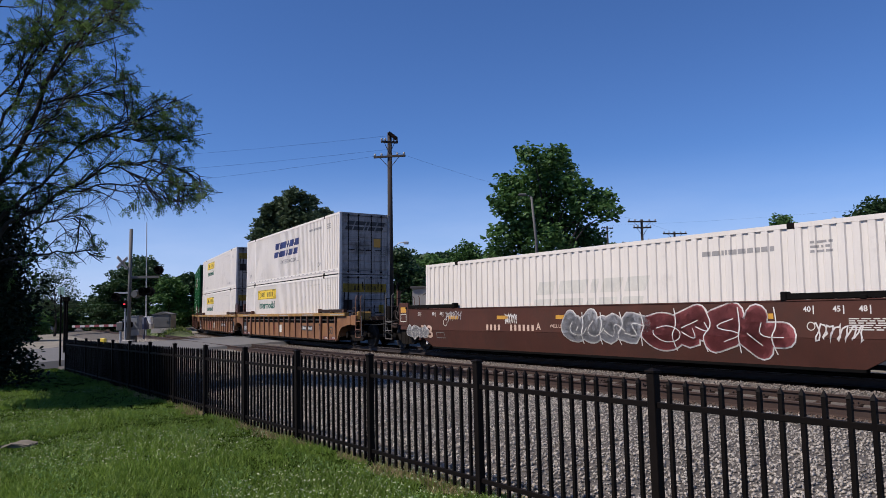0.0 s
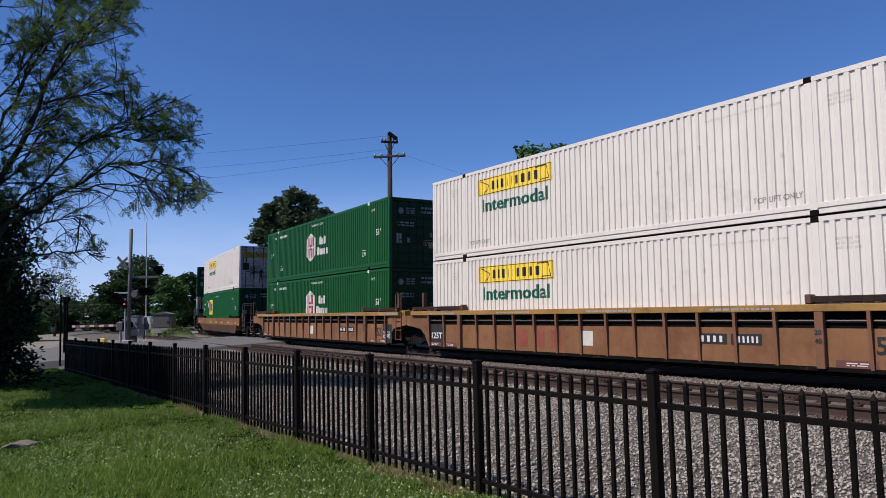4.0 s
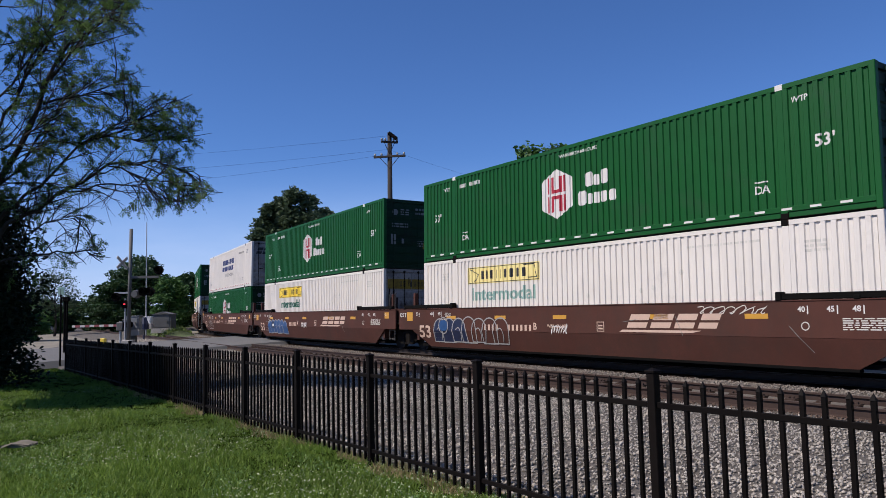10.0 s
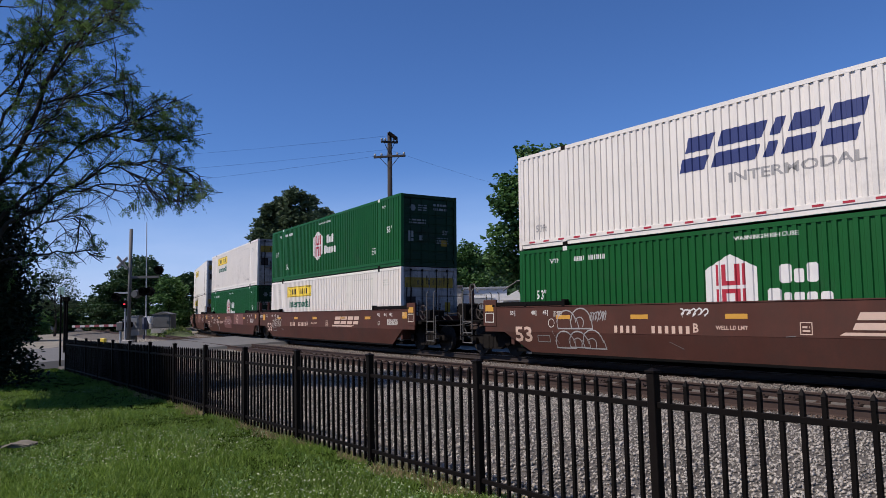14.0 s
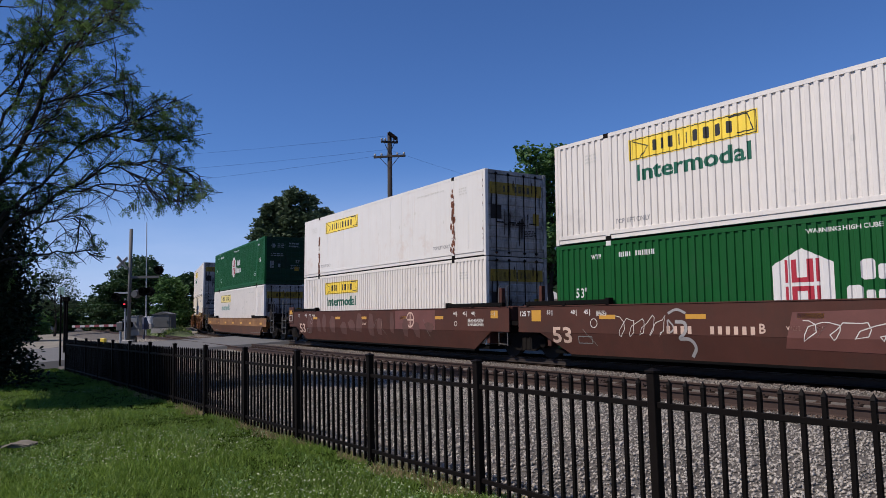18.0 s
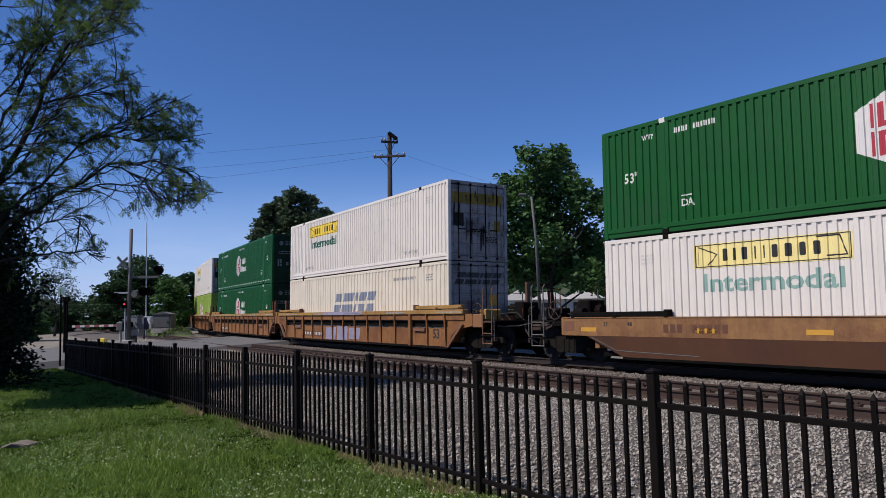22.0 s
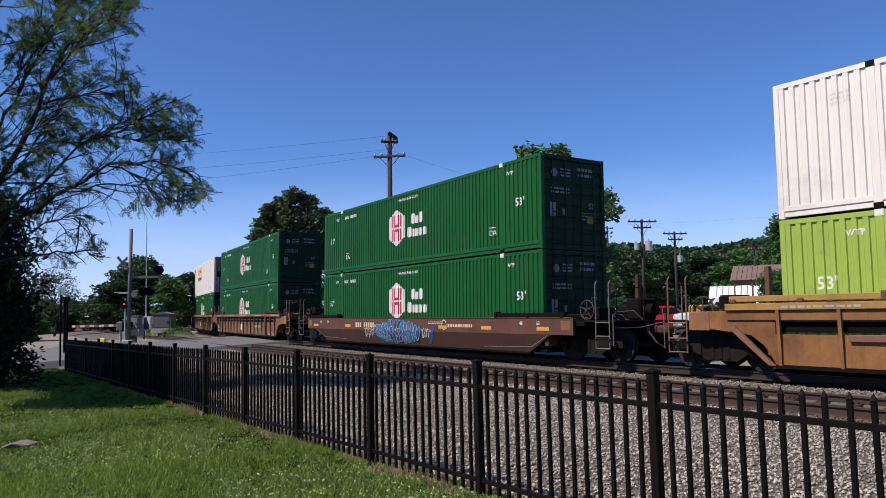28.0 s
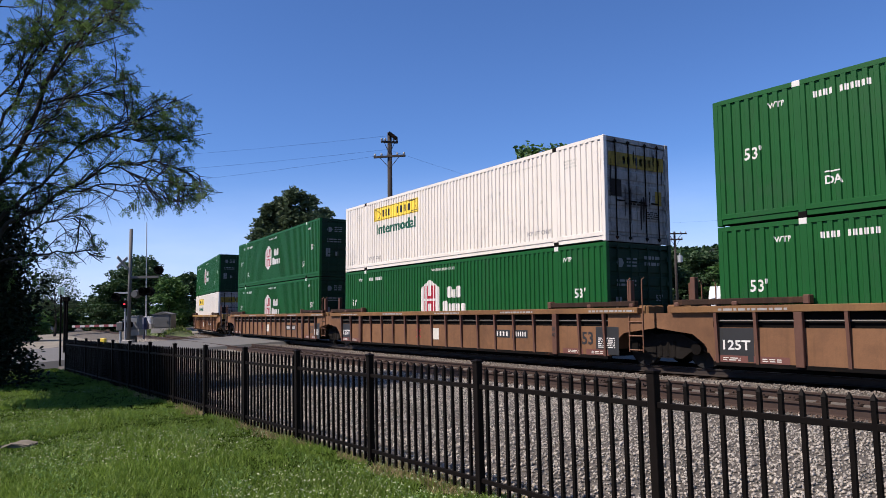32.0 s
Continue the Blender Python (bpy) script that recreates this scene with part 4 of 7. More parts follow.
    if fold and y <= -1.49:
        polys = [q for p in polys for q in (clip_z(p, fold, True), clip_z(p, fold, False)) if len(q) > 2]
    me = fold_decal(polys, None, y, M[m])
    if fold and y <= -1.49:
        for v in me.vertices:
            if v.co.z < fold:
                v.co.y += (fold - v.co.z) * 0.138 / (fold - 0.2)
    part(name, me, None, car, label)


def well_car(style, front, rear, label, seed=0):
    c = thing("well_car", label, "railway car", "cars of the train")
    k = CARS[style]
    top, rnd = k["top"], random.Random(seed)
    ribbed = style in ("ribbed", "rusty_ribbed")
    smooth = style in ("brown", "tan", "umber")
    if smooth:
        BEVELLED[c.name] = 0.78 if style == "brown" else 0.72
    for sy in (-1, 1):
        yo = sy * 1.5
        yi = sy * 1.42

        def ybox(x0, x1, a, b, z0, z1, bev=0.0):
            return bbox(x0, x1, min(sy * a, sy * b), max(sy * a, sy * b), z0, z1, bev)
        if smooth:
            zc = 0.78 if style == "brown" else 0.72
            part("side_plate", ybox(-9.55, 9.55, 1.44, 1.5, zc, top, 0.008), M[k["body"]], c)
            bm = bmesh.new()
            # on the umber car the lower plate's shade is painted into its colour
            low = "brown" if style == "brown" else ("tan_dark" if style == "tan" else "umber_shaded")
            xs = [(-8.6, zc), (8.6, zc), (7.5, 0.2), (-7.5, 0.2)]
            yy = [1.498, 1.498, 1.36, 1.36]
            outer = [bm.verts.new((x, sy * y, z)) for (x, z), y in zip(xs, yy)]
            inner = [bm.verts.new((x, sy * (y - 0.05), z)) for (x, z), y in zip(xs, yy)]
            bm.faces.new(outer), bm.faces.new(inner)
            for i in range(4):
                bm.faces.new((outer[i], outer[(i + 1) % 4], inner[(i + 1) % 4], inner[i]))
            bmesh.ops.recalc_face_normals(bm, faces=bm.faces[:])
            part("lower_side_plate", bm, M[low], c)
            part("bottom_chord", ybox(-7.5, 7.5, 1.2, 1.36, 0.14, 0.21), M["dark"], c)
            part("top_lip", ybox(-9.5, 9.5, 1.40, 1.515, top, top + 0.025), M[k["body"]], c)
        else:
            part("top_chord", ybox(-9.3, 9.3, 1.28, 1.52, top - 0.15, top, 0.01), M[k["chord"]], c)
            part("side_plate", ybox(-8.2, 8.2, 1.38, 1.42, 0.2, 0.98 if ribbed else 0.85), M[k["body"]], c)
            # added black sheet stands in for the shade in the gap below the chord
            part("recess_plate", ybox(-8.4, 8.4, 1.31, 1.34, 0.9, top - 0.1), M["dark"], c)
            part("bottom_chord", ybox(-8.2, 8.2, 1.3, 1.46, 0.14, 0.22), M["steel"], c)
            part("air_pipe", tube(bmesh.new(), [(-8.2, sy * 1.40, 1.13), (8.2, sy * 1.40, 1.13)], 0.018, 6), M["rod"], c)
            bm = bmesh.new()
            prism(bm, [(-0.035, 1.43), (0.035, 1.43), (0.035, 1.515), (-0.035, 1.515)], "z", 0.2, top - 0.15)
            for v in bm.verts:
                v.co.y *= sy
                if v.co.z < 0.5 and abs(v.co.y) > 1.5:
                    v.co.y = sy * 1.46
            bmesh.ops.recalc_face_normals(bm, faces=bm.faces[:])
            rib_me = mesh_of(bm, "rib", M[k["rib"]])
            wide = mesh_of(ybox(-0.09, 0.09, 1.41, 1.52, 0.18, top - 0.15, 0.01), "rib", M[k["rib"] if ribbed else "orange_rust"])
            n = int(16.2 / k["pitch"])
            for i in range(n + 1):
                x = -8.1 + 16.2 * i / n
                major = abs(x) < 0.4 or abs(abs(x) - 6.1) < k["pitch"] / 2
                part("rib", wide if major else rib_me, None, c, m=Matrix.Translation((x, 0, 0)))
            if style == "wide_ribbed":
                part("chord_flange", ybox(-9.3, 9.3, 1.36, 1.46, top - 0.36, top - 0.15, 0.006), M[k["body"]], c)
                for e in (-1, 1):
                    bm = bmesh.new()
                    prism(bm, [(e * 8.2, 0.2), (e * 8.34, 0.2), (e * 9.25, 0.98), (e * 9.1, 1.02)], "y", sy * 1.43, sy * 1.5)
                    part("brace", bm, M["rib_tan"], c)
                    part("lever_box", ybox(e * 6.3 - 0.4, e * 6.3 + 0.4, 1.42, 1.49, 0.72, 0.86, 0.01), M["rib_tan"], c)
            for e in (-1, 1):
                bm = bmesh.new()
                prism(bm, [(e * 8.2, 0.2), (e * 8.2, top - 0.15), (e * 9.75, top - 0.15), (e * 9.75, 0.95), (e * 8.75, 0.82), (e * 8.45, 0.6)], "y", sy * 1.34, sy * 1.42)
                part("end_plate", bm, M[k["body"]], c)
        # boards that guide a container down, near the ends
        for e in (-1, 1):
            a, b = sorted((e * 6.05, e * 9.2))
            bm = bmesh.new()
            box(bm, a, b, min(sy * 1.36, sy * 1.5), max(sy * 1.36, sy * 1.5), top + 0.03, top + 0.16, 0.012)
            part("guide_board", bm, M["yellow_chord"] if style == "wide_ribbed" else (M["rib_dark"] if not smooth else M["dark"]), c)
            for hx in (6.0, 7.6, 9.1):
                part("guide_hinge", ybox(e * hx - 0.07, e * hx + 0.07, 1.33, 1.53, top + 0.002, top + (0.2 if hx < 7 else 0.1), 0.02), M["rib_brown"] if not smooth else M["dark"], c)
    part("well_floor", bbox(-8.2, 8.2, -1.28, 1.28, 0.2, 0.30), M["dark"], c)
    for e, how in ((1, front), (-1, rear)):
        def eb(x0, x1, y0, y1, z0, z1, bev=0.01):
            return bbox(min(e * x0, e * x1), max(e * x0, e * x1), y0, y1, z0, z1, bev)
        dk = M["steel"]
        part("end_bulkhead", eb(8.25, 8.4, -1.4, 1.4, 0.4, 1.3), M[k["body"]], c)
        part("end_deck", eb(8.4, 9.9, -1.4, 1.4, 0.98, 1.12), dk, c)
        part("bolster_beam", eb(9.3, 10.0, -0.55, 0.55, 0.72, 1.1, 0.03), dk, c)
        if how == "joint":
            for y in (-1.2, 1.2):
                part("corner_stanchion", eb(8.75, 8.88, y - 0.07, y + 0.07, 1.1, 2.15), M["rib_brown"] if not smooth else M["brown"], c)
            part("end_box", eb(9.05, 9.5, -1.35, -0.75, 1.12, top + 0.05, 0.03), M[k["chord"]], c)
            for y in (-1.44, 1.44):
                bm = bmesh.new()
                for dx in (8.95, 9.4):
                    tube(bm, [(e * dx, y, 0.35), (e * dx, y, 2.15), (e * dx, y * 0.94, 2.2)], 0.017, 6)
                for z in (0.4, 0.75, 1.1, 1.45):
                    tube(bm, [(e * 8.95, y, z), (e * 9.4, y, z)], 0.017, 6)
                if e > 0:
                    part("ladder", bm, M["rod"] if smooth else M["rib_tan"], c)
                else:
                    bm.free()
        else:
            part("draft_sill", eb(9.9, 11.2, -0.3, 0.3, 0.72, 1.05, 0.02), dk, c)
            part("coupler", eb(11.15, 11.66, -0.14, 0.14, 0.78, 1.0, 0.04), M["rail"], c)
            part("uncoupling_lever", tube(bmesh.new(), [(e * 11.0, -1.3, 0.95), (e * 11.15, -0.6, 0.95), (e * 11.3, -0.1, 1.05)], 0.016, 6), M["rod"], c)
            part("air_hose", tube(bmesh.new(), [(e * 11.2, -0.35, 0.85), (e * 11.5, -0.38, 0.55), (e * 11.62, -0.2, 0.42)], 0.025, 6), M["rubber"], c)
            part("end_platform", eb(9.9, 11.05, -1.4, 1.4, 1.08, 1.14), dk, c)
            part("platform_step", eb(10.3, 10.95, -1.48, -1.3, 0.62, 0.66), dk, c)
            part("end_box", eb(9.95, 10.4, -1.3, -0.7, 1.14, 1.5, 0.04), M[k["chord"]] if not smooth else dk, c)
            part("valve_box", eb(10.0, 10.5, 0.1, 0.8, 1.14, 1.75, 0.05), dk, c)
            tank = tube(bmesh.new(), [(e * 9.75, 0.45, 1.42), (e * 10.75, 0.45, 1.42)], 0.17, 14)
            part("air_tank", tank, dk, c)
            for y in (-1.42, 1.42):
                bm = bmesh.new()
                for dx in (10.35, 10.85):
                    tube(bm, [(e * dx, y, 0.38), (e * dx, y, 2.1), (e * dx, y * 0.95, 2.18)], 0.019, 6)
                for z in (0.4, 0.72, 1.08):
                    tube(bm, [(e * 10.35, y, z), (e * 10.85, y, z)], 0.018, 6)
                part("ladder", bm, M["rod"] if smooth else M["rib_tan"], c)
            bm = bmesh.new()
            rim = [(e * 9.95 + 0.26 * math.cos(q * math.pi / 10), -1.34, 1.42 + 0.26 * math.sin(q * math.pi / 10)) for q in range(21)]
            tube(bm, rim, 0.022, 6, False)
            for q in range(5):
                a = q * 2 * math.pi / 5 + 0.3
                tube(bm, [(e * 9.95, -1.36, 1.42), (e * 9.95 + 0.25 * math.cos(a), -1.34, 1.42 + 0.25 * math.sin(a))], 0.016, 5)
            tube(bm, [(e * 9.95, -1.39, 1.42), (e * 9.95, -1.1, 1.42)], 0.05, 8)
            tube(bm, [(e * 9.95, -1.15, 1.42), (e * 9.95, -1.15, 1.1)], 0.03, 6)
            part("brake_wheel", bm, M["rod_dark"], c, "grimy spoked brake wheel")
            tube_set = bmesh.new()
            for q, (ya, za) in enumerate(((-1.1, 1.2), (-0.85, 1.3), (-0.55, 1.24), (-0.2, 1.34))):
                tube(tube_set, [(e * 9.6, ya, za), (e * (10.2 + 0.12 * q), ya, za + 0.05), (e * (10.5 + 0.1 * q), ya + 0.1, za - 0.2), (e * 10.95, ya + 0.15, za - 0.28)], 0.02, 5)
            part("brake_rigging", tube_set, M["rod_dark"], c, "grimy pipes and rods")
            part("hand_hold", tube(bmesh.new(), [(e * 10.98, -1.34, 0.5), (e * 10.98, -1.42, 0.48), (e * 10.98, -1.42, 1.3), (e * 10.98, -1.34, 1.3)], 0.016, 6), M["rod"], c)
            part("brake_cylinder", tube(bmesh.new(), [(e * 9.5, -0.6, 1.34), (e * 9.85, -0.6, 1.34), (e * 9.9, -0.6, 1.34)], [0.15, 0.15, 0.06], 12), dk, c)
            if not smooth:
                part("side_bracket", eb(9.75, 10.3, -1.42, -1.3, 0.9, 1.34, 0.02), M["orange"], c)
            post = part("corner_stanchion", eb(9.6, 9.72, 0.9, 1.05, 1.1, 2.45), M["brown"] if smooth else M["rib_brown"], c)
            if style == "brown":
                part("end_plate", eb(8.98, 9.62, -1.52, -1.44, 0.95, 1.78, 0.01), M["brown"], c)
                side_marks(c, [rect(min(e * 9.1, e * 9.5), max(e * 9.1, e * 9.5), 1.42, 1.62)], "amber", -1.52, "reflector")
                side_marks(c, stroke([(e * 9.1, 1.08), (e * 9.5, 1.08), (e * 9.5, 1.36), (e * 9.1, 1.36), (e * 9.1, 1.08)], 0.025), "mark_faint", -1.52, "plate")
                part("vent_pipe", tube(bmesh.new(), [(e * 9.7, 0.9, 1.1), (e * 9.7, 0.9, 2.5), (e * 10.4, 0.6, 2.48), (e * 10.95, 0.4, 2.15)], 0.025, 6), M["rod"], c)
            bm = bmesh.new()
            tube(bm, [(e * 11.0, -1.3, 1.14), (e * 11.0, -1.3, 2.0), (e * 11.0, -0.3, 2.0), (e * 11.0, -0.3, 1.14)], 0.018, 6)
            part("handrail", bm, M["steel"], c)
    # plates, reflectors and stencils on the lawn's side
    if smooth:
        y = -1.5
        for x in (-6.3, -3.6, -0.9, 2.6, 5.2) if style == "brown" else (-8.8, -5.2, -2.6, 0.0, 2.6, 5.2, 8.0):
            side_marks(c, [rect(x, x + 0.55, top - 0.36, top - 0.25)], "amber", y, "reflector")
        if style == "brown":
            side_marks(c, [p for p in text_polys("53", -8.1, 0.52, 0.42, 0.76)], "bnsf", y, "lettering")
            for x, s in ((-8.3, "53"), (-7.35, "48"), (-6.85, "45"), (6.4, "40"), (7.0, "45"), (7.5, "48"), (8.6, "53")):
                side_marks(c, text_polys(s, x, top - 0.22, 0.11) + [rect(x + 0.2, x + 0.225, top - 0.27, top - 0.1)], "mark_white", y, "stencil_text")
            side_marks(c, small_bars(7.3, 0.95, 0.9, 0.022, 6, seed) + small_bars(-6.4, 1.25, 0.35, 0.016, 5, seed + 1), "mark_faint", y, "small_print")
            side_marks(c, [rect(8.6, 8.98, 1.2, 1.44)], "amber", y, "reflector")
            side_marks(c, ring(-6.5, 1.06, 0.11, 0.13, 14), "mark_faint", y, "round_stencil")
            side_marks(c, ring(6.55, 1.02, 0.07, 0.09, 12), "mark_faint", y, "round_stencil")
            side_marks(c, text_polys("WELL LD LMT", -1.15, 0.93, 0.085, 0.8), "bnsf", y, "stencil_text")
            side_marks(c, text_polys("AB"[seed % 2], -1.75, 0.86, 0.2), "bnsf", y, "lettering")
            side_marks(c, stroke([(0.82, 0.85), (1.06, 0.85), (1.06, 1.09), (0.82, 1.09), (0.82, 0.85)], 0.02), "bnsf", y, "stencil_frame")
            side_marks(c, small_bars(0.86, 0.9, 0.16, 0.04, 2, seed), "bnsf", y, "small_print")
            for q in range(3):
                xs = rnd.uniform(-7, 7)
                side_marks(c, stroke([(xs, rnd.uniform(0.5, 1.3)), (xs + rnd.uniform(0.2, 0.5), rnd.uniform(0.4, 1.2))], 0.012), "mark_dim", y, "scratch", "pale scrape in the paint")
            side_marks(c, stroke([(-7.1, 0.7), (-6.6, 0.7), (-6.6, 0.52), (-7.1, 0.52), (-7.1, 0.7)], 0.02), "mark_dim", y, "stencil_frame")
            if rear == "joint":
                side_marks(c, text_polys("125 T", -9.45, top - 0.27, 0.14), "mark_white", y - 0.003, "stencil_text")
                side_marks(c, [rect(-8.95, -8.55, top - 0.42, top - 0.1)], "amber", y, "reflector")
        else:
            for x, s in ((-8.0, "53"), (-7.2, "48"), (7.2, "48"), (8.0, "53")):
                side_marks(c, text_polys(s, x, top - 0.2, 0.1), "mark_black" if style == "tan" else "mark_white", y, "stencil_text")
            for x in (9.05, -9.45):
                side_marks(c, [rect(x, x + 0.4, top - 0.34, top - 0.08)], "rib_tan", y, "plate")
            for e in (-1, 1):
                side_marks(c, stroke([(e * 8.45, 0.7), (e * 7.65, 0.36), (e * 5.2, 0.3)], 0.018), "mark_dim", -1.5, "stripe", "pale sloping chalk line")
    else:
        y = -1.42
        side_marks(c, text_polys("53", 7.22, 0.5, 0.32), "mark_black", y, "lettering")
        if ribbed:
            for e, how in ((1, front), (-1, rear)):
                x = 7.75 if e > 0 else -8.05
                if how == "joint":
                    side_marks(c, [rect(x, x + 0.82, 0.24, 0.97)], "mark_black", y + 0.001, "data_panel", "black data panel")
                    if e < 0:
                        side_marks(c, text_polys("125T", x + 0.08, 0.5, 0.2, 0.66), "mark_white", y - 0.003, "lettering")
                    else:
                        side_marks(c, small_bars(x + 0.08, 0.42, 0.6, 0.025, 6, seed), "mark_white", y - 0.003, "small_print")
            for x, s in ((6.2, "20"), (6.2, "40")):
                side_marks(c, text_polys(s, x - 0.1, 0.85 if s == "20" else 0.68, 0.1), "mark_black", -1.522, "stencil_text")
            side_marks(c, stroke([(-1.6, 0.5), (-1.3, 0.8)], 0.05) + stroke([(-1.6, 0.8), (-1.3, 0.5)], 0.05), "mark_red", y, "paint_mark")
            for e in (-1, 1):
                for j in range(2):
                    a = 6.45 + j * 0.93
                    side_marks(c, [rect(min(e * a, e * (a + 0.8)), max(e * a, e * (a + 0.8)), 0.215, 0.37)], "repaint", y - 0.001, "data_panel", "oxide-red stencil panel")
                    side_marks(c, small_bars(min(e * a, e * (a + 0.8)) + 0.2, 0.26, 0.42, 0.022, 2, seed + j), "mark_faint", y - 0.004, "small_print")
            side_marks(c, [rect(-0.5, -0.05, 0.45, 0.85)], "mark_faint", y, "paint_patch")
        else:
            for x, s in ((6.3, "40/20"), (7.2, "45"), (7.75, "48"), (8.3, "53")):
                side_marks(c, text_polys(s, x, top - 0.32, 0.12), "mark_black", -1.43, "stencil_text")
        for x in np.arange(-8, 8, 3.9):
            side_marks(c, small_bars(x, top - 0.11, 1.6, 0.05, 1, int(x * 3) + seed), "mark_grey", -1.52, "small_print")
        for a, b in ((3.3, 4.05), (4.15, 4.9)) if ribbed else ((-5.49, -4.48), (-4.18, -2.95)):
            z0 = 0.6 if ribbed else 0.36
            side_marks(c, [rect(a, b, z0, z0 + 0.24)], "mark_black" if ribbed else "tan_dark", y, "stencil_panel")
            n = 4 if b < 4.1 and a > 0 or a < -5 else 6
            side_marks(c, [rect(a + 0.07 + (b - a - 0.1) * q / n, a + 0.07 + (b - a - 0.1) * (q + 0.45) / n, z0 + 0.05, z0 + 0.19) for q in range(n)], "mark_white" if ribbed else "mark_faint", y - 0.003, "serial_print")
    return c


def wordmark(car, x, y=-1.5):
    """A four-block wordmark with a swoosh under it."""
    side_marks(car, word_bars(x + 0.25, 0.95, 0.34, [0.62, 0.6, 0.55, 0.5], 0.12, 0.16), "bnsf", y, "lettering")
    side_marks(car, [[(x, 0.84), (x + 2.2, 0.84), (x + 2.5, 0.9), (x + 0.1, 0.9)]], "bnsf", y, "swoosh")


GLYPHS = [  # bent letter-like strokes in a unit cell
    [[(0.85, 0.85), (0.35, 0.95), (0.12, 0.72), (0.5, 0.5), (0.85, 0.3), (0.55, 0.05), (0.1, 0.14)]],
    [[(0.2, 0.0), (0.15, 0.95)], [(0.2, 0.92), (0.8, 0.8), (0.25, 0.52)], [(0.25, 0.5), (0.9, 0.3), (0.2, 0.05)]],
    [[(0.15, 0.95), (0.2, 0.2), (0.55, 0.03), (0.85, 0.25), (0.82, 0.95)]],
    [[(0.15, 0.0), (0.2, 0.95)], [(0.85, 0.95), (0.3, 0.5), (0.9, 0.0)]],
    [[(0.9, 0.9), (0.3, 0.88), (0.12, 0.5), (0.3, 0.08), (0.9, 0.1)], [(0.3, 0.5), (0.75, 0.52)]],
    [[(0.1, 0.0), (0.5, 0.98), (0.92, 0.0)], [(0.3, 0.35), (0.72, 0.35)]],
    [[(0.12, 0.0), (0.18, 0.92), (0.8, 0.1), (0.86, 0.98)]],
    [[(0.5, 0.95), (0.12, 0.6), (0.2, 0.12), (0.6, 0.03), (0.9, 0.4), (0.75, 0.85), (0.5, 0.95)]]]


def rounded(pts, times=2):
    """Cuts the corners of an open line till it bends softly."""
    for _ in range(times):
        out = [pts[0]]
        for (ax, az), (bx, bz) in zip(pts, pts[1:]):
            out += [(ax * 0.75 + bx * 0.25, az * 0.75 + bz * 0.25), (ax * 0.25 + bx * 0.75, az * 0.25 + bz * 0.75)]
        pts = out + [pts[-1]]
    return pts


def bubbles(car, x, w, h, z, fill, line, n, seed, y=-1.5):
    """A sprayed row of fat swelling shapes: pale rim, filling, inner slits and highlights."""
    r = random.Random(seed)
    rims, fills, slits = [], [], []
    cell = w / n
    fat = min(0.62 * cell, 0.5 * h)
    for i in range(n):
        a, mir = r.choice((40, 65, 115, 205, 245, 300, 325)), r.choice((-1, 1))
        ca, sa = math.cos(radians(a)), math.sin(radians(a))
        ox, oz = x + cell * (i + 0.5), z + h * (0.5 + r.uniform(-0.05, 0.05))
        for path in GLYPHS[r.randrange(len(GLYPHS))]:
            pts = []
            for px, pz in path:
                u, v = (px - 0.5) * mir, pz - 0.5
                pts.append((ox + (u * ca - v * sa) * cell * 1.1, oz + (u * sa + v * ca) * (h - fat) * 1.1))
            pts = rounded(pts)
            for out, g in ((rims, fat + 0.07), (fills, fat)):
                out += stroke(pts, g) + [disc(px, pz, g / 2, g / 2, 12) for px, pz in pts]
            slits += stroke([(px + fat * 0.28, pz - fat * 0.1) for px, pz in pts[2:-2]], 0.02)
        slits += stroke(rounded([(ox + cell * 0.46, z), (ox + cell * r.uniform(0.3, 0.5), z + h * 0.35), (ox + cell * r.uniform(0.5, 0.7), z + h * 0.6), (ox + cell * 0.46, z + h)]), 0.028)
    side_marks(car, rims, line, y, "graffiti", "sprayed pale rim of fat swelling shapes")
    side_marks(car, fills, fill or "brown", y - 0.003, "graffiti", "sprayed filling of fat swelling shapes")
    side_marks(car, slits, line, y - 0.006, "graffiti", "thin sprayed inner lines")


def arches(car, x, w, h, z, fill, line, n, seed, y=-1.5, wide=0.035, filled=99):
    """A sprayed row of round-headed swelling shapes, each leaning on the next."""
    r = random.Random(seed)
    cell = w / n
    for i in range(n):
        a, b = x + cell * i - 0.06, x + cell * (i + 1) + 0.12
        top, lean, foot = z + h * r.uniform(0.92, 1.05), r.uniform(-0.1, 0.14), z + h * r.uniform(0.0, 0.07)
        m, q = (a + b) / 2, (b - a) / 2
        pts = [(a + lean * 0.3, foot), (a - 0.03, z + h * 0.45)] + [(m + q * math.cos(t), top - q * 0.9 + q * 0.9 * math.sin(t)) for t in np.linspace(math.pi, 0, 9)] + [(b + 0.03, z + h * 0.5), (b + lean, foot)]
        if fill and i < filled:
            c = (m, z + h * 0.5)
            side_marks(car, [[c, pts[j], pts[(j + 1) % len(pts)]] for j in range(len(pts))], fill, y - 0.0015 * i, "graffiti", "sprayed round-headed shape")
        marks = stroke(pts + [pts[0]], wide)
        if r.random() < 0.7:
            marks += stroke(rounded([(m - q * 0.5, z + h * 0.5), (m, z + h * 0.62), (m + q * 0.35, z + h * 0.4), (m + q * 0.2, z + h * 0.1)]), wide * 0.8)
        side_marks(car, marks, line, y - 0.0015 * i - 0.001, "graffiti", "thin sprayed outline")


def tangle(car, x, w, h, z, seed, y=-1.5):
    """A dense sprayed knot: interlocking petals in blues with red hearts and pale outlines."""
    r = random.Random(seed)
